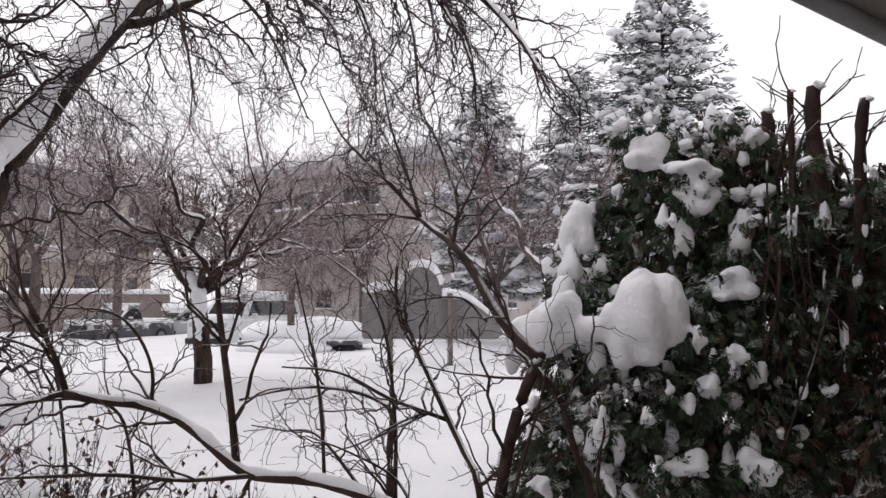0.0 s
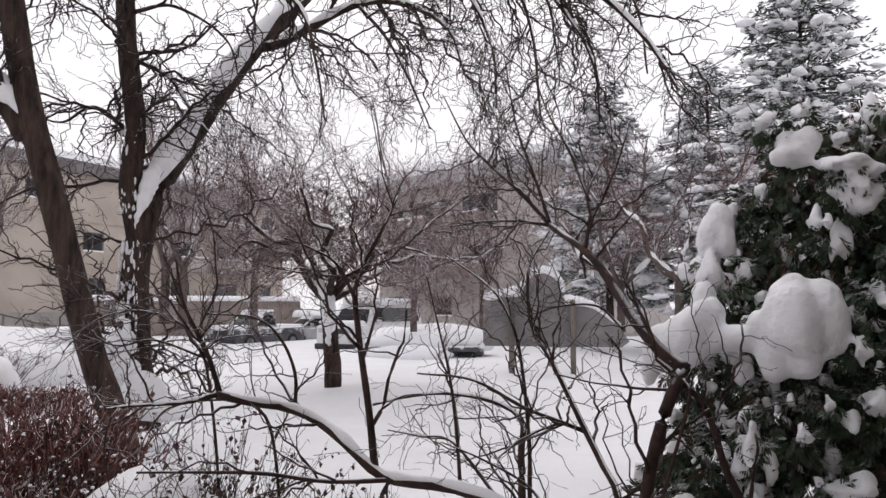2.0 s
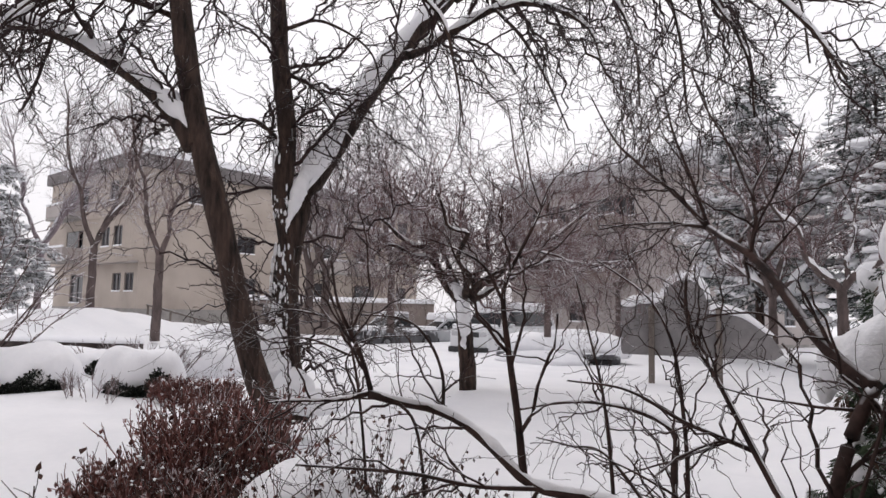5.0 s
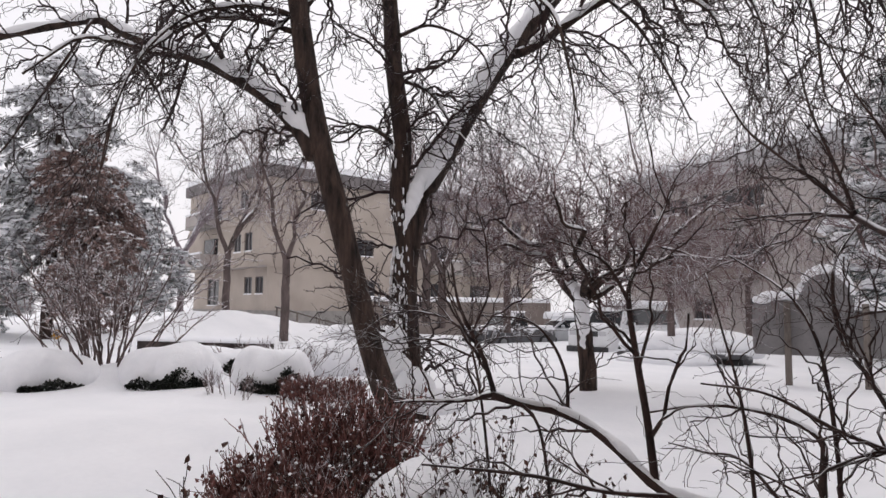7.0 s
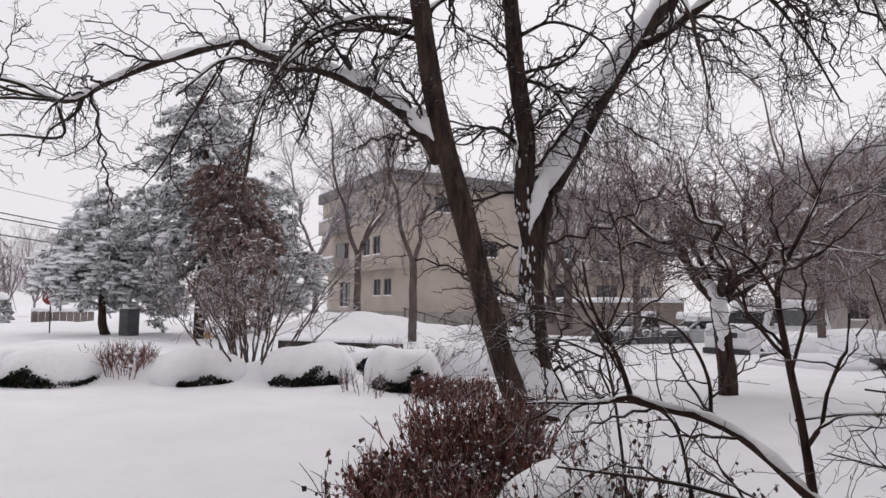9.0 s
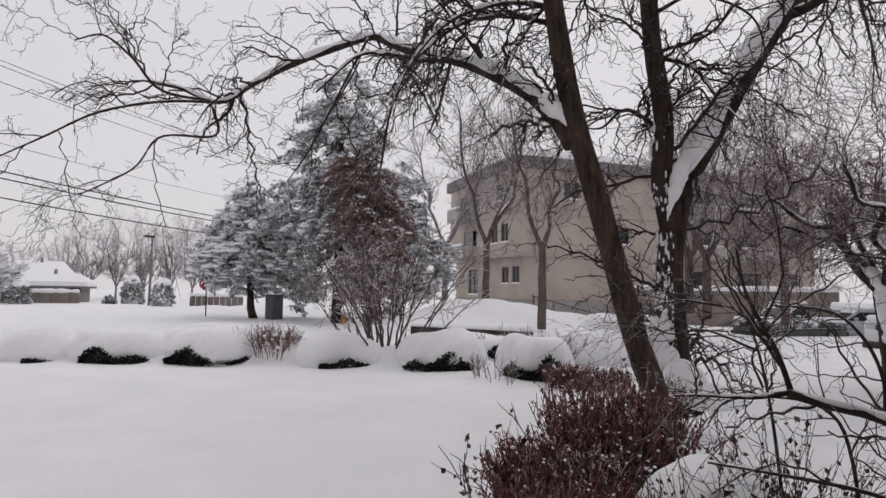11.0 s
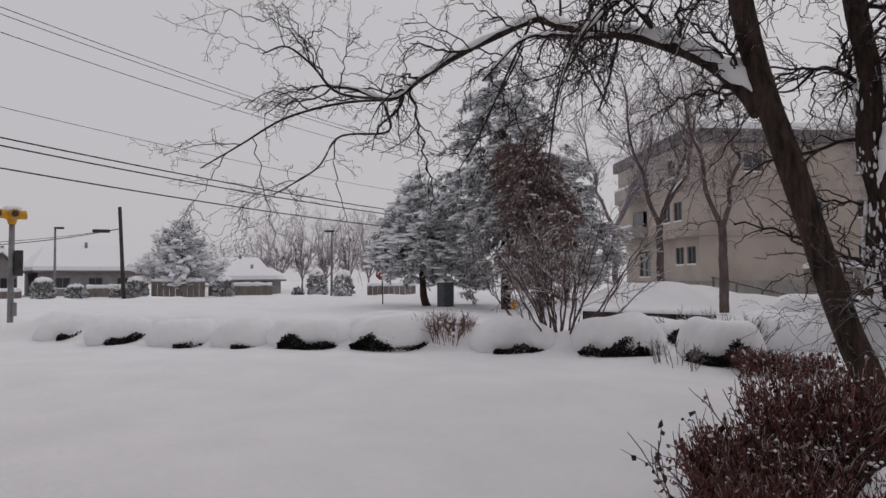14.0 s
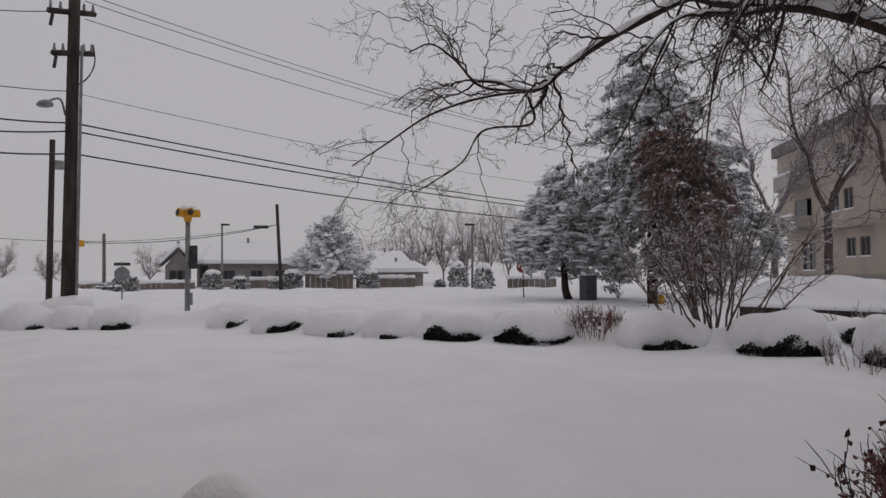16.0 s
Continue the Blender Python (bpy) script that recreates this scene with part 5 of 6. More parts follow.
HEDGE_ROW = [
    # x, y, half width, half depth, height, dark patches (offset, width, height)
    (-21.9, -7.3, 0.62, 0.8, 0.88, [(0.3, 0.6, 0.14)]),
    (-21.7, -6.05, 0.6, 0.7, 0.88, [(0.1, 0.6, 0.12)]),
    (-21.5, -4.8, 0.62, 0.7, 0.86, [(-0.1, 0.6, 0.24)]),
    (-22.1, -8.7, 0.68, 0.7, 0.85, [(0.0, 0.6, 0.12)]),
    (-20.6, -1.3, 0.9, 0.7, 0.8, [(-0.1, 0.65, 0.32)]),
    (-19.2, -0.1, 0.95, 0.7, 0.8, [(0.0, 0.9, 0.25)]),
    (-18.0, 1.2, 0.9, 0.7, 0.82, [(0.0, 0.55, 0.18)]),
    (-17.0, 2.5, 0.85, 0.7, 0.84, [(0.0, 0.7, 0.2)]),
    (-15.9, 3.75, 1.0, 0.8, 0.84, [(-0.45, 0.55, 0.32), (0.1, 0.8, 0.16)]),
    (-14.9, 5.3, 1.05, 0.85, 0.92, [(-0.25, 1.1, 0.32), (0.5, 0.6, 0.14)]),
    (-12.95, 7.3, 0.85, 0.75, 0.72, [(0.15, 0.9, 0.16)]),
    (-11.3, 8.75, 0.86, 0.8, 0.82, [(-0.5, 0.4, 0.16), (0.15, 0.75, 0.34)]),
    (-11.5, 10.3, 0.55, 0.5, 0.62, [(0.0, 0.7, 0.4)]),
    (-9.6, 9.75, 0.68, 0.66, 0.86, [(0.3, 0.4, 0.42), (-0.3, 0.5, 0.25), (0.05, 0.5, 0.2)]),
]
for hi, row in enumerate(HEDGE_ROW):
    hedge_plant(*row, 900 + hi)


# ---- big cedar with heavy snow ----
def make_cedar():
    global rng
    rng = np.random.default_rng(91)
    ob = thing("cedar_shrub", (1.51, 4.03, 0.21), "dense green cedar bent under heavy lumps of snow", "cedar shrub")
    stems = [
        ([(1.48, 4.14, 0.16), (1.45, 4.16, 1.14), (1.44, 4.26, 2.00), (1.40, 4.38, 2.64)], 0.05),
        ([(1.64, 3.97, 0.23), (1.80, 4.02, 1.33), (1.75, 4.15, 2.17), (1.71, 4.27, 2.80)], 0.05),
        ([(1.86, 3.88, 0.26), (1.98, 3.93, 1.17), (2.00, 4.03, 1.99), (1.99, 4.26, 2.69)], 0.05),
        ([(1.16, 3.93, 0.24), (1.08, 3.96, 0.85), (0.91, 4.00, 1.33), (0.75, 4.03, 1.62)], 0.035),
        ([(2.09, 3.64, 0.35), (2.17, 3.71, 1.20), (2.23, 3.91, 2.08)], 0.05),
        ([(1.06, 4.17, 0.15), (1.06, 4.37, 1.12), (0.95, 4.50, 1.83), (0.93, 4.61, 2.22)], 0.03),
    ]
    for pts, r in stems:
        P, R = limb(pts, r, r * 0.4, 14)
        part("stem", tubes(P[None], R[None], 8), LIMB, ob)
    # foliage lumps: centre, half width, half height
    lumps = [(p, a, b) for p, a, b in (
        ((1.48, 4.46, 2.54), 0.34, 0.30), ((1.81, 4.44, 2.62), 0.40, 0.30), ((2.12, 4.31, 2.44), 0.42, 0.36), ((1.11, 4.57, 2.18), 0.24, 0.30),
        ((1.44, 4.37, 2.05), 0.42, 0.36), ((1.87, 4.20, 2.03), 0.46, 0.36), ((0.93, 4.40, 1.76), 0.26, 0.30), ((1.55, 4.12, 1.62), 0.44, 0.36),
        ((1.18, 4.14, 1.48), 0.36, 0.30), ((1.93, 4.07, 1.52), 0.48, 0.40), ((0.75, 4.03, 1.32), 0.26, 0.22), ((1.09, 3.95, 1.11), 0.40, 0.32),
        ((1.52, 3.91, 1.11), 0.44, 0.36), ((0.79, 3.92, 0.92), 0.34, 0.34), ((1.22, 3.81, 0.73), 0.46, 0.36), ((1.66, 3.75, 0.75), 0.42, 0.36),
        ((2.35, 4.07, 1.89), 0.34, 0.5), ((2.20, 4.04, 1.09), 0.45, 0.5), ((2.49, 3.87, 1.88), 0.36, 0.6), ((2.40, 3.81, 0.89), 0.5, 0.5), ((1.98, 3.93, 2.08), 0.22, 0.3), ((0.59, 4.16, 0.65), 0.26, 0.26))]
    B, D = [], []
    for p, a, b in lumps:
        m = int(7600 * a * b)
        v = unit(rng.normal(0, 1, (m, 3))) * rng.uniform(0.55, 1.0, (m, 1))
        q = np.array(p) + v * np.array([a, a, b])
        B.append(q)
        D.append(v * 0.6 + np.array([0, 0, -0.8]) + rng.normal(0, 0.4, (m, 3)))
    B, D = np.concatenate(B), np.concatenate(D)
    dead = (rng.random(len(B)) < np.where(B[:, 0] > 1.9, 0.45, 0.15)) | ((B[:, 2] > 2.5) & (rng.random(len(B)) < 0.35))
    for name, sel, m in (("foliage", ~dead, CEDAR), ("dry_foliage", dead, CEDAR_DEAD)):
        part(name, fans(B[sel], D[sel], rng.uniform(0.05, 0.125, sel.sum()), 9), m, ob, "dark green scale-leaf sprays" if m is CEDAR else "brown dried sprays", smooth=False)
    # bare hanging stems on the side toward the house
    n = 90
    top = np.stack([rng.uniform(1.75, 2.55, n), rng.uniform(3.55, 4.2, n), rng.uniform(1.2, 2.75, n)], -1)
    H = grow(top, rng.normal(0, 0.25, (n, 3)) + np.array([0, 0, -1.0]), rng.uniform(0.4, 1.3, n), 8, 0.06, 0.12)
    part("sprays", tubes(H, taper(rng.uniform(0.005, 0.014, n), np.full(n, 0.003), 8), 5), LIMB, ob, "dry hanging brown stems")
    # snow: the main lumps, then scattered pads on the sprays
    big = [((1.06, 3.65, 1.60), 0.18, 0.25), ((0.98, 3.67, 1.51), 0.12, 0.2), ((1.16, 3.64, 1.61), 0.14, 0.2), ((1.09, 3.64, 1.45), 0.1, 0.1), ((1.24, 3.65, 1.57), 0.06, 0.12), ((0.92, 3.71, 1.57), 0.10, 0.12), ((0.82, 3.76, 1.55), 0.12, 0.08),
           ((0.64, 3.80, 1.55), 0.17, 0.17), ((0.44, 3.82, 1.46), 0.11, 0.14), ((0.54, 3.81, 1.52), 0.14, 0.15), ((0.70, 3.84, 1.66), 0.09, 0.1), ((0.38, 3.83, 1.37), 0.05, 0.08),
           ((0.91, 4.46, 2.23), 0.12, 0.12), ((0.85, 4.42, 2.11), 0.10, 0.16), ((0.92, 4.40, 2.09), 0.09, 0.14), ((0.81, 4.32, 1.88), 0.10, 0.16), ((0.75, 4.18, 1.70), 0.10, 0.16), ((0.91, 4.30, 1.83), 0.06, 0.1)]
    crown = [((1.22, 4.05, 2.59), 0.14, 0.12), ((1.47, 3.94, 2.45), 0.16, 0.06), ((1.50, 3.95, 2.29), 0.12, 0.13), ((1.35, 3.96, 2.11), 0.07, 0.12), ((1.69, 3.97, 2.02), 0.11, 0.09),
             ((1.55, 3.79, 1.78), 0.14, 0.08), ((1.08, 4.04, 2.74), 0.07, 0.07), ((1.24, 4.04, 2.78), 0.06, 0.06), ((1.86, 4.05, 2.67), 0.07, 0.06), ((1.71, 4.04, 2.80), 0.06, 0.05),
             ((1.41, 3.95, 2.35), 0.09, 0.10), ((1.76, 3.96, 2.17), 0.07, 0.10)]
    flank = [((1.37, 3.61, 1.27), 0.12, 0.09), ((1.27, 3.62, 1.19), 0.06, 0.06), ((1.53, 3.60, 1.42), 0.09, 0.07), ((1.00, 3.49, 1.12), 0.07, 0.07), ((1.31, 3.59, 1.52), 0.06, 0.11),
             ((1.24, 3.51, 0.86), 0.15, 0.09), ((1.55, 3.51, 0.86), 0.18, 0.12), ((1.81, 3.73, 0.72), 0.15, 0.08), ((2.25, 3.73, 0.74), 0.16, 0.09), ((0.44, 3.49, 1.07), 0.07, 0.10),
             ((0.78, 3.49, 1.09), 0.07, 0.12), ((0.83, 3.51, 0.80), 0.07, 0.07), ((0.48, 3.51, 0.78), 0.09, 0.07), ((1.16, 3.61, 1.25), 0.04, 0.06)]
    strips = [((1.91, 3.98, 2.02), 0.05, 0.22), ((1.84, 3.62, 2.12), 0.05, 0.18), ((2.01, 3.61, 2.17), 0.06, 0.16), ((2.01, 3.64, 1.82), 0.04, 0.14), ((1.92, 3.59, 2.44), 0.09, 0.04),
             ((2.11, 3.67, 1.49), 0.03, 0.18), ((2.05, 3.69, 1.23), 0.07, 0.07), ((1.89, 3.69, 1.23), 0.04, 0.11), ((2.25, 3.60, 2.37), 0.05, 0.08), ((2.23, 3.63, 2.05), 0.04, 0.13),
             ((2.17, 3.64, 1.81), 0.03, 0.12), ((1.96, 3.66, 1.63), 0.03, 0.10)]
    EB, ED = [], []
    for group, wide in ((crown, 0.92), (flank, 0.72), (strips, 0.6)):
        for p, a, b in group:
            a, b = a * wide, b * wide
            for _ in range(9):
                q = np.array(p) + rng.normal(0, 0.45, 3) * np.array([a, 0.07, b]) + np.array([0, -0.05, 0])
                w = rng.uniform(0.35, 0.72)
                big.append((tuple(q), a * w, b * w * rng.uniform(0.8, 1.3)))
            # sprays pushing out from under each lump
            m = int(260 * (a + b))
            v = unit(rng.normal(0, 1, (m, 3)) * np.array([1, 0.5, 1]) + np.array([0, -0.25, -0.5]))
            EB.append(np.array(p) + v * np.array([a, 0.1, b]) * rng.uniform(0.75, 1.05, (m, 1)))
            ED.append(v * 0.7 + np.array([0, -0.1, -0.5]) + rng.normal(0, 0.3, (m, 3)))
    EB, ED = np.concatenate(EB), np.concatenate(ED)
    part("sprays", fans(EB, ED, rng.uniform(0.05, 0.12, len(EB)), 9), CEDAR, ob, "green sprays under the snow lumps", smooth=False)
    C = [p for p, a, b in big]
    S = [(a * 0.95, a * 0.8, b * 1.12) for p, a, b in big]
    sn = part("heavy_snow", blobs(C, S, 3, 0.12, 0.75), SNOW, ob, "heavy rounded lumps of wet snow")
    melt(sn, 0.013, 12, 0.03, 0.16)
    up = B[(D[:, 2] > -0.5) & (rng.random(len(B)) < 0.18)]
    up = up[rng.random(len(up)) < np.where(up[:, 0] > 1.9, 0.12, np.where((up[:, 0] > 1.3) & (up[:, 2] < 1.3), 0.3, 1.0))]
    s = 0.01 + 0.045 * rng.random(len(up)) ** 2
    part("snow", blobs(up + np.array([0, 0, 0.02]), np.stack([s * 1.1, s * 0.8, s * rng.uniform(0.8, 2.0, len(s))], -1), 2, 0.4, 0.9), SNOW, ob, "small pads of snow on the sprays")


make_cedar()


# ---- cut dark trunks standing in the thicket by the house ----
def make_stumps():
    global rng
    rng = np.random.default_rng(95)
    for r, pts in STUMPS:
        ob = thing("cut_trunk", pts[0], "dark cut-off upright trunk capped with a little snow", "cut trunk", "cut trunks by the house")
        P, R = limb(pts, r * 1.1, r, 22, 0.6)
        R = R * (1 + 0.14 * np.sin(np.arange(22) * 1.9 + r * 90))
        part("trunk", tubes(P[None], R[None], 12), LIMB, ob)
        part("snow_cap", blobs([P[-1] + np.array([0.01, -0.01, -0.01])], [(r * 0.85, r * 0.9, r * 0.9)], 2, 0.3), SNOW, ob)
        b, d, _ = spawn(P[None], R[None], 9, 0.4, 1, 1.0)
        Q = grow(b, d, rng.uniform(0.15, 0.6, len(b)), 7, -0.03, 0.25)
        part("twigs", tubes(Q, taper(np.full(len(b), 0.006), np.full(len(b), 0.003), 7), 4), NEAR_TWIG, ob)


STUMPS = [
    (0.042, [(2.17, 3.83, 0.28), (2.13, 3.79, 1.50), (2.15, 3.84, 2.46), (2.14, 3.85, 2.94)]),
    (0.018, [(1.98, 3.82, 0.28), (1.98, 3.82, 1.50), (2.03, 3.91, 2.47), (2.03, 3.90, 2.94)]),
    (0.038, [(2.17, 4.39, 0.07), (2.18, 4.39, 1.83), (2.15, 4.40, 2.64), (2.13, 4.41, 2.96)]),
    (0.030, [(2.07, 3.77, 0.30), (2.14, 3.67, 1.51), (2.25, 3.66, 2.27), (2.30, 3.64, 2.81)]),
]
make_stumps()


# ---- small mound at the lawn's edge ----
mx0, my0, _ = (-4.57, -0.52, 0.44)
mound = thing("snow_mound", (mx0, my0, 0.0), "small smooth rounded mound of snow on lawn", "snow mound")
part("snow_dome", dome((mx0, my0, -0.05), 0.29, 0.29, 0.55, 0, 5), SNOW, mound)


# ---- entrance sign seen from behind ----
def make_entrance_sign():
    o, e = np.array((-2.14, 18.07, 0.75)), np.array((1.59, 17.93, 0.76))
    L = float(np.hypot(*(e - o)[:2]))
    u = (e - o) / L
    u[2] = 0
    u = unit(u)
    n = np.array([u[1], -u[0], 0])
    z = float(o[2])
    o = np.array([o[0], o[1], 0.0])
    ob = thing("entrance_sign", tuple(o + u * L / 2), "grey wooden entrance sign with arched centre, snow on top", "entrance sign")
    arch = [(0.27 * L, z)] + [(0.415 * L - 0.145 * L * math.cos(a), z + 1.35 + 0.62 * math.sin(a)) for a in np.linspace(0, math.pi, 13)] + [(0.56 * L, z)]
    part("center_board", prism(arch, (o, u), -n * 0.14), SIGN_GREY, ob, "arched grey centre board", smooth=False)
    left = [(0.0, z + 0.1), (0.05, z), (0.27 * L, z), (0.27 * L, z + 1.3), (0.05, z + 1.24), (0, z + 1.1)]
    part("side_board", prism(left, (o + n * 0.02, u), -n * 0.12), SIGN_GREY, ob, smooth=False)
    right = [(0.56 * L, z), (L - 0.2, z), (L, z + 0.15), (L * 0.93, z + 0.55), (0.78 * L, z + 0.98), (0.56 * L, z + 1.15)]
    part("side_board", prism(right, (o + n * 0.02, u), -n * 0.12), SIGN_GREY, ob, smooth=False)
    for f, top in ((0.205, 1.25), (0.625, 1.2)):
        p = o + u * (L * f) + n * 0.12
        part("post", box((p[0], p[1], (z + top - 0.3) / 2), (0.14, 0.12, z + top + 0.3), math.degrees(math.atan2(u[1], u[0])), 0.012), WOOD, ob)
    ts = np.linspace(0.02, 0.98, 16)
    P = np.array([o + u * (0.415 * L - 0.145 * L * math.cos(math.pi * t)) + np.array([0, 0, z + 1.37 + 0.62 * math.sin(math.pi * t)]) for t in ts]) - n * 0.05
    part("snow", join(tubes(P[None], (0.06 + 0.06 * np.sin(math.pi * ts))[None], 8),
                      blobs([o + u * 0.14 * L + np.array([0, 0, z + 1.36]), o + u * 0.06 * L + np.array([0, 0, z + 1.28]), o + u * 0.22 * L + np.array([0, 0, z + 1.38])], [(0.4, 0.16, 0.17), (0.2, 0.15, 0.14), (0.2, 0.15, 0.2)], 3, 0.1, 0.6, [math.atan2(u[1], u[0])] * 3),
                      tubes(spline([o + u * 0.57 * L + np.array([0, 0, z + 1.2]), o + u * 0.7 * L + np.array([0, 0, z + 1.14]), o + u * 0.79 * L + np.array([0, 0, z + 1.0]), o + u * 0.94 * L + np.array([0, 0, z + 0.56])], 14)[None], np.linspace(0.15, 0.05, 14)[None], 8)), SNOW, ob, "snow lying on the upper edges")


make_entrance_sign()


# ---- timber rail and edging under snow ----
straight_wall("timber_edging", (-17.25, 12.34), (-13.49, 13.63), 0.72, 0.28, POLE_WOOD, "dark timber edging wall under a thick snow ridge", "timber edging", 0.15)
ea, eb = np.array((-16.71, 11.90)), np.array((-13.05, 13.07))
em = (ea + eb) / 2
drift = thing("snow_drift", (em[0], em[1], float(ground_z(em[0], em[1]))), "low uneven snow drift against the timber edging", "snow drift")
part("drift", dome((em[0], em[1], float(ground_z(em[0], em[1])) - 0.1), float(np.hypot(*(eb - ea))) * 0.52, 0.6, 0.52, math.degrees(math.atan2(eb[1] - ea[1], eb[0] - ea[0])), 64), SNOW, drift)


# ---- vehicles ----
def make_car(name, x, y, yaw, paint, label, L=4.6, W=1.85, H=1.5, hood=1.1, tail=0.6, van=False, snow=0.14, clear=0.28, pickup=False, category="car", sink=0.0):
    """A parked vehicle: lower body, cabin, glass, wheels, lamps, bumpers and a layer of snow."""
    global rng
    z = float(ground_z(x, y)) - sink
    ob = thing(name, (x, y, z), label, category)
    c, s = math.cos(radians(yaw)), math.sin(radians(yaw))

    def place(V):
        V = np.asarray(V, float)
        return np.stack([x + V[:, 0] * c - V[:, 1] * s, y + V[:, 0] * s + V[:, 1] * c, z + V[:, 2]], -1)

    def put(pname, VF, m, parent, lab="", smooth=True):
        return part(pname, (place(VF[0]), VF[1]), m, parent, lab, smooth)
    belt = clear + (H - clear) * 0.52
    body = put("body", box((0, 0, (clear + belt) / 2), (L, W, belt - clear), 0, 0.12), paint, ob)
    f, r = L / 2 - hood, -L / 2 + tail

    def cabin(x0, x1, y0, slope_f, slope_r, z1, ins):
        lo = [(x0, y0), (x1, y0), (x1, -y0), (x0, -y0)]
        hi = [(x0 + slope_r, y0 - ins), (x1 - slope_f, y0 - ins), (x1 - slope_f, -y0 + ins), (x0 + slope_r, -y0 + ins)]
        return np.array([(*p, belt - 0.03) for p in lo] + [(*p, z1) for p in hi])
    sf, sr = (0.55, 0.12) if van else (0.75, 0.5)
    if pickup:
        r, sr = -L / 2 + 1.9, 0.15
    V = cabin(r, f, W / 2 - 0.06, sf, sr, H, 0.16)
    Q = [np.array([[0, 1, 2, 3], [4, 5, 6, 7], [0, 1, 5, 4], [1, 2, 6, 5], [2, 3, 7, 6], [3, 0, 4, 7]])]
    put("cabin", (V, Q), paint, ob, smooth=False)

    def glass_on(i, j, k, l, nm, ins):
        a = V[[i, j, k, l]]
        m = a.mean(0)
        nrm = unit(np.cross(a[1] - a[0], a[3] - a[0]))
        if np.dot(nrm, m - V.mean(0)) < 0:
            nrm = -nrm
        q = m + (a - m) * np.array(ins)
        put(nm, (np.vstack([q + nrm * 0.012, q - nrm * 0.01]), [np.array([[0, 1, 2, 3], [0, 1, 5, 4], [1, 2, 6, 5], [2, 3, 7, 6], [3, 0, 4, 7]])]), CAR_GLASS, ob, smooth=False)
    glass_on(1, 2, 6, 5, "windscreen", (0.88, 0.86, 0.78))
    glass_on(3, 0, 4, 7, "rear_window", (0.88, 0.8, 0.7))
    glass_on(0, 1, 5, 4, "side_window", (0.86, 0.9, 0.7))
    glass_on(2, 3, 7, 6, "side_window", (0.86, 0.9, 0.7))
    for wx in (L / 2 - 0.85, -L / 2 + 0.9):
        for wy in (-1, 1):
            w = put("wheel", rod((wx, wy * (W / 2 - 0.2), 0.34), (wx, wy * (W / 2 + 0.02), 0.34), 0.34, sides=20), TYRE, ob)
            put("rim", rod((wx, wy * (W / 2 - 0.05), 0.34), (wx, wy * (W / 2 + 0.035), 0.34), 0.2, sides=14), STEEL, w)
    for sx, nm in ((1, "headlight"), (-1, "tail_lamp")):
        for wy in (-1, 1):
            put(nm, box((sx * (L / 2 - 0.01), wy * (W / 2 - 0.3), belt - 0.22), (0.06, 0.34, 0.17), 0, 0.02), LENS if sx > 0 else RED_LENS, ob)
        put("bumper", box((sx * (L / 2 + 0.03), 0, clear + 0.14), (0.14, W - 0.06, 0.22), 0, 0.04), DARK_METAL, ob, "dark bumper")
    put("grille", box((L / 2 + 0.005, 0, belt - 0.24), (0.05, W - 1.0, 0.2), 0, 0.015), DARK_METAL, ob)
    for wy in (-1, 1):
        put("mirror", box((f - 0.5, wy * (W / 2 + 0.08), belt + 0.12), (0.12, 0.2, 0.16), 0, 0.03), paint, ob)
    if snow:
        sn = [box(((r + sr + f - sf) / 2, 0, H + snow / 2 - 0.02), (f - r - sf - sr + 0.1, W - 0.35, snow), 0, min(0.09, snow * 0.45)),
              box((L / 2 - hood / 2 + 0.05, 0, belt + snow / 2 - 0.03), (hood - 0.1, W - 0.2, snow), 0, min(0.09, snow * 0.45))]
        if tail > 0.4:
            sn.append(box((-L / 2 + (tail if not pickup else 1.9) / 2, 0, belt + snow / 2 - 0.03), ((tail if not pickup else 1.9) - 0.15, W - 0.2, snow), 0, min(0.08, snow * 0.45)))
        put("snow", join(*sn), SNOW, ob, "layer of snow on roof and bonnet")
    return ob


cx, cy = (-14.21, 30.33)
make_car("pickup_truck", cx, cy, 250, CAR_DARK, "dark pickup truck with snow on its roof, parked", 4.5, 1.9, 1.72, 1.2, 1.8, snow=0.12, pickup=True, category="truck", sink=0.35)
cx, cy = (-7.91, 27.90)
make_car("van", cx, cy, 250, CAR_WHITE, "white van with snow on its roof, parked", 5.0, 2.0, 2.15, 0.9, 0.1, van=True, snow=0.2, category="van", sink=0.35)
cx, cy = (-12.61, 33.72)
make_car("car", cx, cy, 225, CAR_SILVER, "silver car partly covered with snow, parked", 4.5, 1.8, 1.45, snow=0.16, sink=0.3)
cx, cy = (-4.63, 23.55)
zc = float(ground_z(cx, cy))
buried = thing("snow_covered_car", (cx, cy, zc), "dark car buried under thick rounded snow, parked", "car")
part("body", box((cx, cy, zc + 0.16), (3.7, 1.6, 0.4), 8, 0.1), CAR_DARK, buried)
part("snow_bonnet", dome((cx - 0.9, cy, zc + 0.3), 1.5, 0.98, 0.6, 8, 31), SNOW, buried)
part("snow_cap", dome((cx + 0.5, cy, zc + 0.15), 1.8, 1.0, 0.85, 8, 32), SNOW, buried)
part("snow_bank", dome((cx - 0.5, cy - 1.1, zc - 0.1), 1.5, 0.5, 0.42, 8, 33), SNOW, buried)
for wx in (-1.4, 1.4):
    part("wheel", rod((cx + wx, cy - 0.7, zc + 0.0), (cx + wx, cy - 0.9, zc + 0.0), 0.3, sides=16), TYRE, buried)
part("bumper", box((cx - 1.5, cy - 1.0, zc + 0.22), (1.2, 0.12, 0.2), 8, 0.04), CAR_DARK, buried, "dark lower edge left bare")
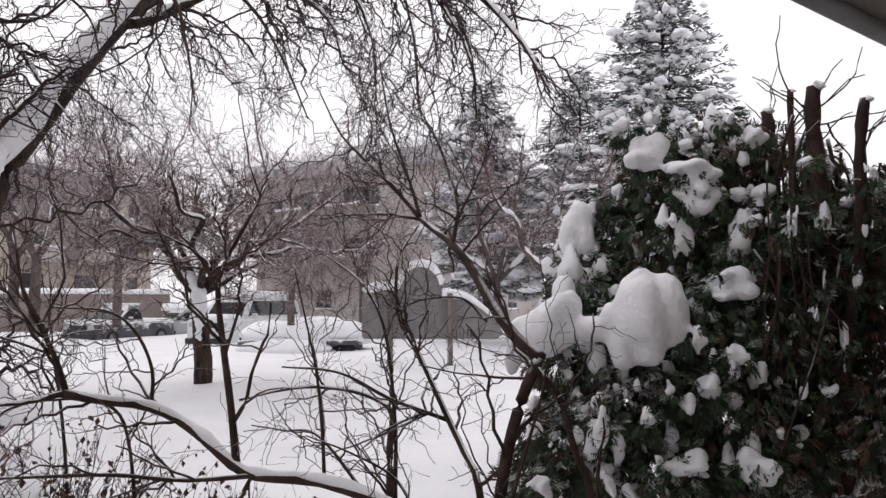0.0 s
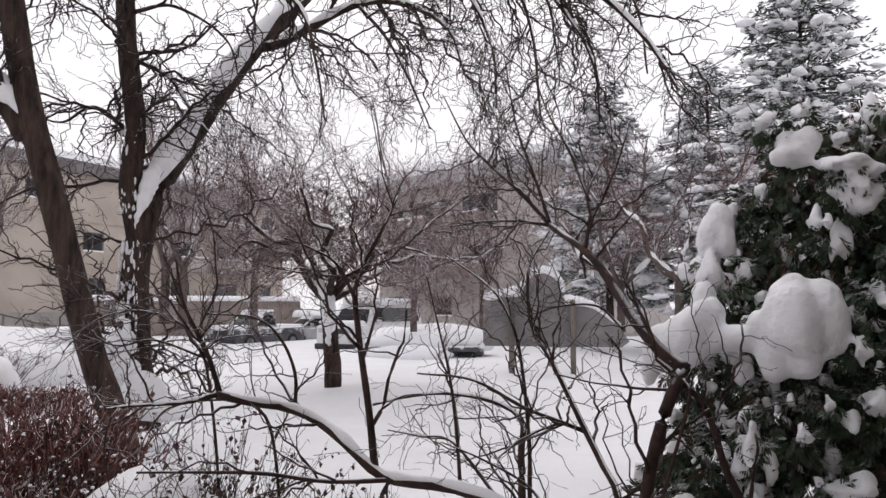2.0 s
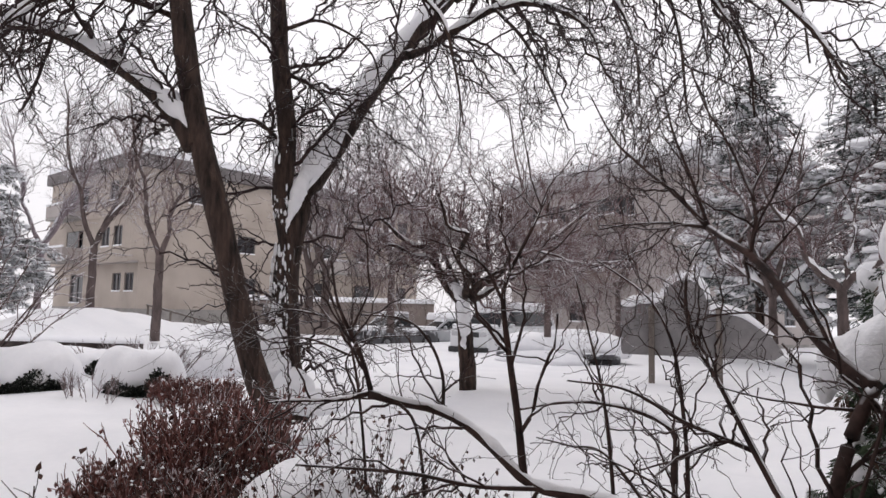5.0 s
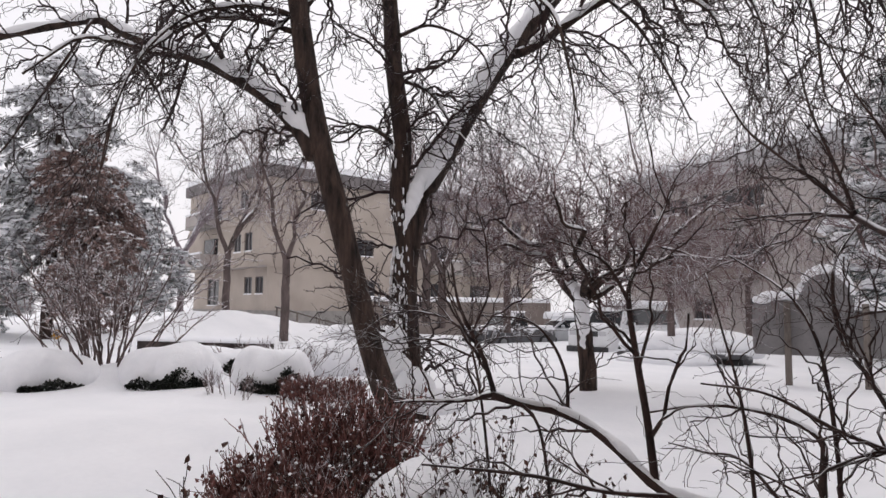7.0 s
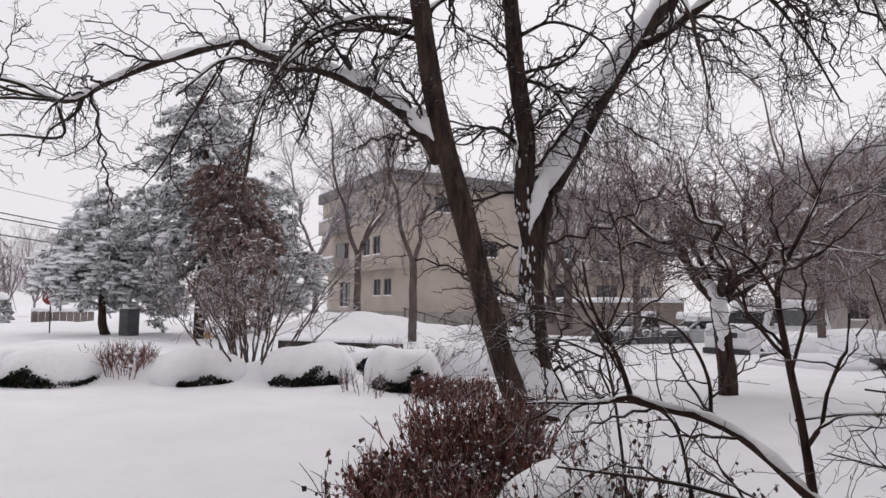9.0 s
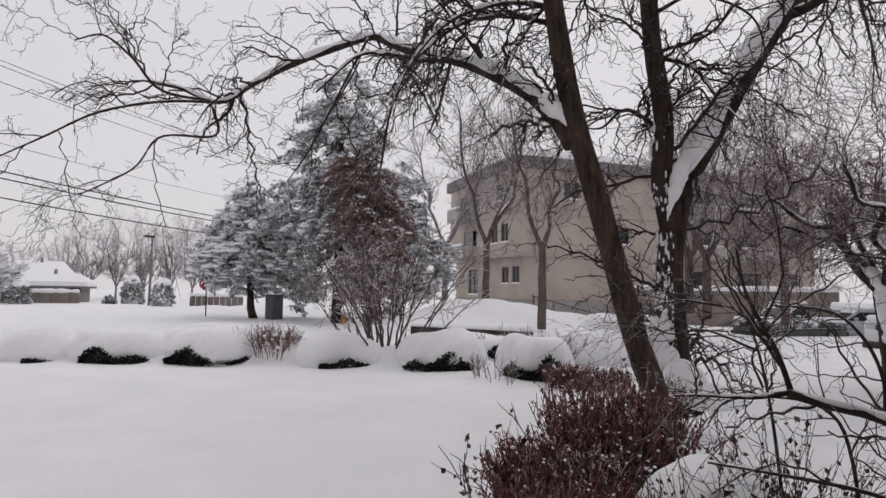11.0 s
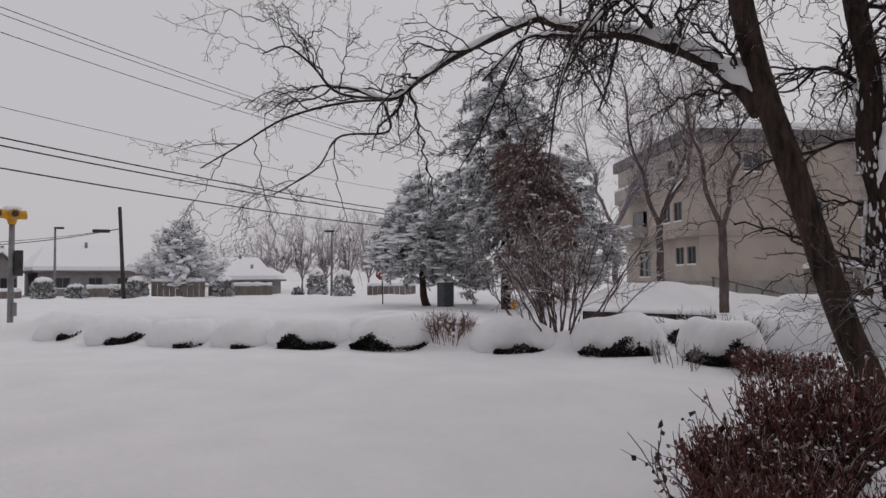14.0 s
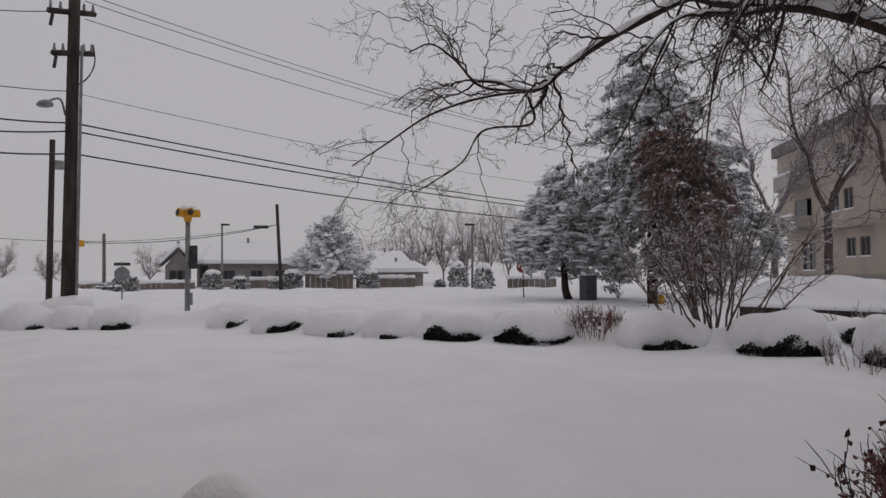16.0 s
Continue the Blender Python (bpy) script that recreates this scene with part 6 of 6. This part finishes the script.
part("bumper", box((cx + 1.3, cy - 0.98, zc + 0.24), (1.0, 0.12, 0.18), 8, 0.04), CAR_DARK, buried, "dark lower edge left bare")


def make_buried_car():
    x, y = (-10.44, 12.84)
    z = float(ground_z(x, y))
    ob = thing("snow_covered_car", (x, y, z), "parked car wholly buried under smooth deep snow", "car")
    yaw = math.degrees(math.atan2(y, x)) + 90
    part("snow_cap", dome((x, y, z - 0.05), 1.7, 1.0, 0.82, yaw, 77), SNOW, ob)
    part("snow_roof", dome((x + 0.35, y + 0.25, z + 0.5), 0.95, 0.75, 0.62, yaw, 78), SNOW, ob)


make_buried_car()


# ---- street furniture ----
def sky_pole(name, foot, top, r0, r1, m, label, category, sides=12):
    ob = thing(name, tuple(foot), label, category)
    part("pole", rod(foot, top, r0, r1, sides), m, ob)
    return ob


Z = np.array([0, 0, 1.0])


def make_signal():
    x, y = (-23.68, -3.28)
    z = float(ground_z(x, y)) - 0.1
    top = 3.59
    ob = sky_pole("traffic_signal", (x, y, z), (x, y, top - 0.12), 0.085, 0.075, STEEL, "grey signal pole with yellow signal head under snow", "traffic signal")
    top -= 0.12
    h = part("signal_head", rod((x, y, top - 0.05), (x, y, top + 0.34), 0.1, 0.2, 12), YELLOW, ob, "yellow signal housing")
    for w in (-0.9, 0.35, 1.9, 3.6):
        v = np.array([math.cos(w), math.sin(w), 0.12])
        c = np.array([x, y, top + 0.2])
        part("visor", rod(c + v * 0.1, c + v * 0.36, 0.11, 0.14, 10), YELLOW, h)
        part("lens", rod(c + v * 0.3, c + v * 0.365, 0.1, 0.1, 10), DARK_METAL, h, "dark unlit lens")
    part("snow", blobs([(x, y, top + 0.37)], [(0.24, 0.26, 0.13)], 3, 0.14), SNOW, ob)
    part("control_box", box((x + 0.05, y + 0.19, 2.28), (0.3, 0.2, 0.75), 15, 0.02), DARK_METAL, ob, "dark box on the pole")
    part("base_fitting", box((x + 0.05, y + 0.1, z + 0.85), (0.2, 0.12, 0.4), 15, 0.02), STEEL, ob)


make_signal()


def make_utility_pole():
    foot = np.array((-23.47, -6.74, 0.46))
    foot[2] = 0.1
    top = np.array((-23.49, -6.65, 11.07))
    ob = sky_pole("utility_pole", foot, top, 0.205, 0.165, POLE_WOOD, "dark wooden utility pole with crossarms and streetlight", "utility pole", 14)
    v = np.array([-0.35, -0.94, 0.0])
    for nm, zc, half in (("crossarm", (-23.47, -6.71, 9.94), 0.85), ("crossarm", (-23.49, -6.67, 8.65), 0.75)):
        p = np.array(zc)
        w = unit(np.array([0.75, -0.55, -0.25]))
        arm = part(nm, tubes(np.linspace(p - w * half, p + w * half, 4)[None], np.full((1, 4), 0.09), 4), POLE_WOOD, ob)
        for f in (-0.9, -0.5, 0.5, 0.9):
            q = p + w * half * f
            part("insulator", rod(q + Z * 0.05, q + Z * 0.3, 0.055, 0.03, 8), STEEL, arm)
        part("cutout", rod(p + w * half * 0.8 - Z * 0.05, p + w * half * 0.9 - Z * 0.45, 0.05, sides=8), DARK_METAL, arm)
    a = np.array((-23.43, -6.85, 6.67))
    b = np.array((-22.70, -7.20, 6.69))
    lamp = part("lamp_arm", tubes(spline([a, a + Z * 0.45 + (b - a) * 0.3, b + Z * 0.2], 10)[None], np.full((1, 10), 0.035), 6), STEEL, ob)
    part("lamp_head", blobs([b + Z * 0.12], [(0.26, 0.2, 0.16)], 2, 0.05), STEEL, lamp, "grey streetlight head")
    part("cable_loop", tubes(spline([(-23.63, -6.14, 9.00), (-23.64, -6.09, 8.46), (-23.60, -6.24, 7.99), (-23.52, -6.54, 7.65)], 12)[None], np.full((1, 12), 0.022), 5), DARK_METAL, ob)
    part("conduit", rod(foot + np.array([0.1, 0.27, 0]), top + np.array([0.1, 0.25, -2.2]), 0.045, sides=8), STEEL, ob)
    part("foot_snow", blobs([foot + Z * 0.5], [(0.9, 0.9, 0.5)], 3, 0.1), SNOW, ob)


make_utility_pole()


def plain_pole(tf, tt, r, label, m=POLE_WOOD):
    return sky_pole("wooden_pole", np.array(tf) * np.array([1, 1, 0]), tt, r, r * 0.85, m, label, "wooden pole")


p2 = plain_pole((-36.71, -11.33, 0.31), (-36.73, -11.27, 8.32), 0.15, "slim weathered wooden pole with a small box")
part("transformer", rod((-36.81, -11.00, 7.31), (-36.81, -11.00, 6.90), 0.22, sides=10), STEEL, p2, "small grey can")
plain_pole((-58.73, -14.15, -0.37), (-58.72, -14.21, 5.01), 0.14, "thin distant wooden pole", WOOD)
plain_pole((-58.38, -0.57, -0.57), (-58.38, -0.95, 7.52), 0.15, "leaning grey wooden pole beside the street")


def street_light(tf, tt, arm, label):
    foot, top = np.array(tf) * np.array([1, 1, 0]), np.array(tt)
    ob = sky_pole("street_lamp", foot, top, 0.11, 0.08, STEEL, label, "street lamp", 8)
    part("lamp_head", box(tuple(top + np.array(arm) * 0.5), (0.5, 0.75, 0.16), 0, 0.05), DARK_METAL, ob)


street_light((-66.13, -5.93, -0.79), (-66.13, -5.97, 6.34), (0.1, 0.6, 0.0), "thin grey street lamp before snowy houses")
street_light((-56.31, 15.21, -0.49), (-56.29, 15.26, 5.85), (0.1, -0.5, 0.0), "thin grey street lamp beside bare trees")


def make_stop_sign():
    f = np.array((-36.17, 12.62, 0.25))
    f[2] = float(ground_z(f[0], f[1])) - 0.1
    c = np.array((-36.18, 12.58, 2.06))
    ob = sky_pole("stop_sign", f, c + Z * 0.35, 0.035, 0.035, DARK_METAL, "red octagonal street sign on a thin post", "street sign", 8)
    v = unit(np.array([-c[0], -c[1] * 1.8, 0]))
    u = np.array([-v[1], v[0], 0])
    oc = [(0.36 * math.cos(a), 0.36 * math.sin(a)) for a in np.arange(8) * math.pi / 4 + math.pi / 8]
    part("plate", prism(oc, (c + v * 0.05, u), v * 0.02), RED, ob, smooth=False)


make_stop_sign()


def make_back_sign():
    f = np.array((-39.47, -8.66, 0.45))
    f[2] = 0.3
    c = np.array((-39.47, -8.67, 1.79))
    ob = sky_pole("street_sign", f, c + Z * 0.65, 0.035, 0.035, STEEL, "grey back of an octagonal sign with name plate", "street sign", 8)
    v = unit(np.array([-c[0], -c[1], 0]))
    u = np.array([-v[1], v[0], 0])
    oc = [(0.4 * math.cos(a), 0.4 * math.sin(a)) for a in np.arange(8) * math.pi / 4 + math.pi / 8]
    part("plate", prism(oc, (c + v * 0.05, u), v * 0.02), STEEL, ob, smooth=False)
    part("name_plate", box(tuple(c + Z * 0.52), (0.05, 0.8, 0.16), 5), DARK_METAL, ob, "dark street name plate with unreadable lettering")


make_back_sign()


def make_utility_box():
    x, y = (-33.03, 15.00)
    z = float(ground_z(x, y)) - 0.1
    ob = thing("utility_box", (x, y, z), "dark grey utility box standing in snow", "utility box")
    part("cabinet", box((x, y, z + 0.68), (0.6, 0.68, 1.36), 15, 0.03), BOX_GREEN, ob)
    part("door", box((x + 0.31, y + 0.02, z + 0.7), (0.03, 0.56, 1.1), 15, 0.01), BOX_GREEN, ob)
    part("snow", box((x, y, z + 1.39), (0.56, 0.64, 0.08), 15, 0.03), SNOW, ob)


make_utility_box()


def make_hydrant():
    x, y = (-29.64, 17.15)
    z = float(ground_z(x, y)) - 0.25
    ob = thing("fire_hydrant", (x, y, z), "yellow fire hydrant half sunk in snow, snow cap", "fire hydrant")
    part("barrel", rod((x, y, z), (x, y, z + 0.55), 0.12, 0.12), YELLOW, ob)
    part("bonnet", blobs([(x, y, z + 0.55)], [(0.15, 0.15, 0.14)], 2, 0.02), YELLOW, ob)
    part("outlet", rod((x, y - 0.22, z + 0.38), (x, y + 0.22, z + 0.38), 0.07), YELLOW, ob)
    part("snow_cap", blobs([(x, y, z + 0.72)], [(0.17, 0.17, 0.14)], 2, 0.06), SNOW, ob)


make_hydrant()


# ---- wires ----
def wire(a, b, sag, r, label="thin dark overhead wire"):
    a, b = np.array(a), np.array(b)
    t = np.linspace(0, 1, 40)[:, None]
    P = a + (b - a) * t - Z * (4 * sag * t * (1 - t))
    ob = thing("overhead_wire", tuple(a), label, "overhead wire", "overhead wires")
    part("cable", tubes(P[None], np.full((1, 40), r), 5), DARK_METAL, ob)


wire((-23.57, -6.38, 9.79), (-41.26, 20.92, 9.03), 0.5, 0.013)
wire((-23.56, -6.39, 10.36), (-41.26, 20.93, 9.67), 0.5, 0.013)
wire((-23.68, -5.92, 10.49), (-41.26, 20.93, 9.82), 0.5, 0.013)
wire((-23.50, -6.62, 7.40), (-41.28, 20.90, 6.98), 0.4, 0.010)
wire((-23.49, -6.67, 6.46), (-41.29, 20.88, 5.72), 0.35, 0.026, "thick dark overhead cable")
wire((-23.49, -6.67, 6.21), (-41.29, 20.88, 5.46), 0.35, 0.026, "thick dark overhead cable")
wire((-23.49, -6.66, 5.50), (-41.29, 20.87, 4.76), 0.35, 0.026, "thick dark overhead cable")
wire((-22.75, -10.17, 6.57), (-23.49, -6.67, 6.46), 0.1, 0.026, "thick dark overhead cable")
wire((-22.75, -10.16, 6.08), (-23.49, -6.67, 6.21), 0.1, 0.026, "thick dark overhead cable")
wire((-22.76, -10.15, 5.49), (-23.49, -6.66, 5.50), 0.1, 0.026, "thick dark overhead cable")
wire((-22.74, -10.18, 7.56), (-23.48, -6.68, 7.45), 0.1, 0.015)
wire((-22.73, -10.21, 9.68), (-23.35, -7.13, 9.90), 0.1, 0.015)
wire((-58.39, -15.50, 4.28), (-58.38, -0.95, 5.83), 0.5, 0.03)
wire((-55.73, -23.33, 4.73), (-58.38, -0.95, 5.83), 0.9, 0.02)
sg = np.array((-58.35, -2.21, 5.63))
sig = thing("span_wire_fitting", tuple(sg), "small dark fitting hung on a span wire", "wire fitting")
part("fitting", box(tuple(sg), (0.25, 1.2, 0.25), 0, 0.06), DARK_METAL, sig)
sg = np.array((-56.68, -15.32, 4.16))
sig = thing("hanging_signal", tuple(sg), "yellow traffic signal hanging on a span wire", "traffic signal")
part("housing", box(tuple(sg), (0.4, 0.5, 0.5), 0, 0.1), YELLOW, sig)


# ---- houses across the street ----
def make_house(x0, x1, D, wall_h, ridge, depth, label, gable=False):
    """A low house across the street, by its two front ends; the ridge runs along the front, or toward it for a gable."""
    a, b = np.array(x0), np.array(x1)
    a[2] = b[2] = 0.2
    L = float(np.linalg.norm(b - a))
    u = (b - a) / L
    n = unit(np.array([-(a + b)[0], -(a + b)[1], 0]))
    n = unit(n - u * np.dot(n, u))
    ob = thing("house", tuple((a + b) / 2), label, "house")
    rects = [(L * f, L * f + 1.3, 0.95, 2.0) for f in (0.15, 0.45, 0.72) if L * f + 1.3 < L]
    part("wall", facade(a, u, n, L, wall_h, rects), BRICK_TAN, ob, smooth=False)
    for r in rects:
        make_window(ob, a, u, n, r)
    back = -n * depth
    q = np.array([a, b, b + back, a + back])
    up = q + Z * wall_h
    part("wall", (np.vstack([q, up]), [np.array([[1, 2, 6, 5], [2, 3, 7, 6], [3, 0, 4, 7]])]), BRICK_TAN, ob, smooth=False)
    o = 0.5
    for nm, lift, th, m in (("roof", 0.0, 0.18, PARAPET), ("roof_snow", 0.19, 0.38, SNOW)):
        if gable:
            e = [up[0] - u * o + n * o, up[1] + u * o + n * o, up[2] + u * o - n * o, up[3] - u * o - n * o]
            r0, r1 = (up[0] + up[1]) / 2 + Z * ridge + n * o, (up[2] + up[3]) / 2 + Z * ridge - n * o
            V = np.array([e[0], e[1], e[2], e[3], r0, r1]) + Z * lift
            Fq = np.array([[0, 4, 5, 3], [1, 2, 5, 4]])
        else:
            e = [up[0] - u * o + n * o, up[1] + u * o + n * o, up[2] + u * o - n * o, up[3] - u * o - n * o]
            r0, r1 = (up[0] + up[3]) / 2 + Z * ridge + u * L * 0.12, (up[1] + up[2]) / 2 + Z * ridge - u * L * 0.12
            V = np.array([e[0], e[1], e[2], e[3], r0, r1]) + Z * lift
            Fq = np.array([[0, 1, 5, 4], [2, 3, 4, 5]])
        n0 = len(V)
        V2 = np.vstack([V, V + Z * th])
        side = [[0, 1, 1 + n0, n0], [1, 2, 2 + n0, 1 + n0], [2, 3, 3 + n0, 2 + n0], [3, 0, n0, 3 + n0]] if not gable else [[0, 3, 3 + n0, n0], [1, 2, 2 + n0, 1 + n0], [0, 4, 4 + n0, n0], [4, 1, 1 + n0, 4 + n0]]
        tri = [] if gable else [np.array([[0, 4, 3], [1, 2, 5]]), np.array([[0, 4, 3], [1, 2, 5]]) + n0]
        part(nm, (V2, [Fq, Fq + n0, np.array(side)] + tri), m, ob, "grey roof edge" if nm == "roof" else "thick snow on the roof", smooth=False)
    if gable:
        part("gable", (np.array([up[0], up[1], (up[0] + up[1]) / 2 + Z * ridge]), [np.array([[0, 1, 2]])]), BRICK_TAN, ob, smooth=False)
    c = (a + b) / 2 - n * depth * 0.45 + Z * (wall_h + ridge)
    part("vent", rod(tuple(c - Z * 0.3), tuple(c + Z * 0.9), 0.14, sides=8), STEEL, ob)


make_house((-73.97, -8.01, 0.09), (-76.37, 1.22, -0.07), 0, 2.5, 2.2, 8, "low grey house with a snowy roof across street")
make_house((-71.45, -11.73, 0.19), (-71.79, -9.37, 0.16), 0, 2.4, 1.7, 8, "small gabled grey house front with snowy roof", True)
make_house((-77.94, 8.15, -0.19), (-77.20, 13.35, -0.24), 0, 2.2, 1.5, 7, "low house with a snowy roof behind fence")
make_house((-69.91, 7.98, -0.00), (-68.17, 12.69, -0.02), 0, 1.5, 0.8, 4, "low snow-roofed shed beside the fence")


def make_fence(a, b, h, label):
    """A board fence with posts and a ridge of snow."""
    a, b = np.array([*a, 0.25]), np.array([*b, 0.25])
    L = float(np.linalg.norm(b - a))
    yaw = math.degrees(math.atan2(b[1] - a[1], b[0] - a[0]))
    ob = thing("board_fence", tuple((a + b) / 2), label, "fence")
    k = max(3, int(L / 0.45))
    for i in range(k):
        p = a + (b - a) * ((i + 0.5) / k)
        part("board", box((p[0], p[1], p[2] + h / 2), (L / k - 0.02, 0.05 + 0.02 * (i % 2), h), yaw), FENCE, ob, smooth=False)
    P = np.linspace(a + Z * h, b + Z * h, 30)
    part("snow", tubes(P[None], np.full((1, 30), 0.17) + rng.normal(0, 0.03, (1, 30)), 8), SNOW, ob)


make_fence((-60.36, 1.40), (-60.11, 5.50), 1.6, "grey-brown board fence under the pale cedar")
make_fence((-66.29, -3.59), (-66.37, 1.30), 1.1, "low grey board fence before a house")
make_fence((-63.98, -17.81), (-65.88, -8.27), 0.9, "long low grey board fence across the street")
make_fence((-64.07, 6.14), (-63.29, 11.60), 1.2, "low brown board fence beside a shed")
make_fence((-55.45, 18.05), (-54.02, 21.90), 1.1, "low grey board fence behind the juniper")


def round_cedar(base, h, r, label, seed, m=None):
    global rng
    rng = np.random.default_rng(seed)
    b = np.array(base) * np.array([1, 1, 0])
    ob = thing("small_evergreen", tuple(b), label, "evergreen shrub", "small evergreens across the street")
    n = 500
    v = unit(rng.normal(0, 1, (n, 3))) * np.array([r, r, h / 2]) * rng.uniform(0.8, 1, (n, 1)) + b + Z * h / 2
    L = rng.uniform(0.25, 0.5, n)
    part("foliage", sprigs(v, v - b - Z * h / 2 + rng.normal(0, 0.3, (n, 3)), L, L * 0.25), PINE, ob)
    part("snow_cap", blobs([b + Z * h * 0.97], [(r * 0.95, r * 0.95, h * 0.2)], 3, 0.1), SNOW, ob)


for sx, sh_, sr_ in (((-54.67, 13.57, 0.51), 2.3, 0.6), ((-54.12, 15.58, 0.50), 2.2, 0.6), ((-59.96, 6.96, 0.24), 1.9, 0.65), ((-60.38, 0.26, 0.31), 1.9, 0.7), ((-62.07, -6.37, 0.35), 1.9, 0.7),
                     ((-62.26, -4.09, 0.31), 1.4, 0.6), ((-63.38, -1.00, 0.25), 1.2, 0.5), ((-59.07, -12.67, 0.49), 1.6, 0.8), ((-55.03, 12.08, 0.43), 0.9, 0.25), ((-56.84, -13.47, 0.55), 0.9, 0.9)):
    round_cedar(sx, sh_, sr_, "small evergreen shrub capped with snow across street", int(abs(sx[1]) * 10) + 300)


# ---- far bare trees, greyed in their colour for haze ----
for i, (bp, hh) in enumerate((((-94.10, 15.37, -0.26), 8), ((-90.67, 17.50, -0.22), 9.5), ((-91.99, 20.93, -0.28), 10), ((-87.37, 22.92, -0.21), 9.5), ((-86.56, 25.78, -0.23), 10), ((-83.88, 27.62, -0.20), 10), ((-119.53, 14.09, -0.73), 8),
                            ((-103.71, -37.89, -0.24), 6), ((-105.50, -32.57, -0.35), 5), ((-118.44, -21.68, -0.78), 6))):
    bare_tree(np.array(bp) * np.array([1, 1, 0]), hh, 2.6, 0.14, "distant bare tree greyed to imitate haze", HAZE_TWIG, HAZE_TWIG, 500 + i, 0.2, 6, 13, 8, 3, twig_r=0.02, group="distant trees", snow=0, ln=0.9)
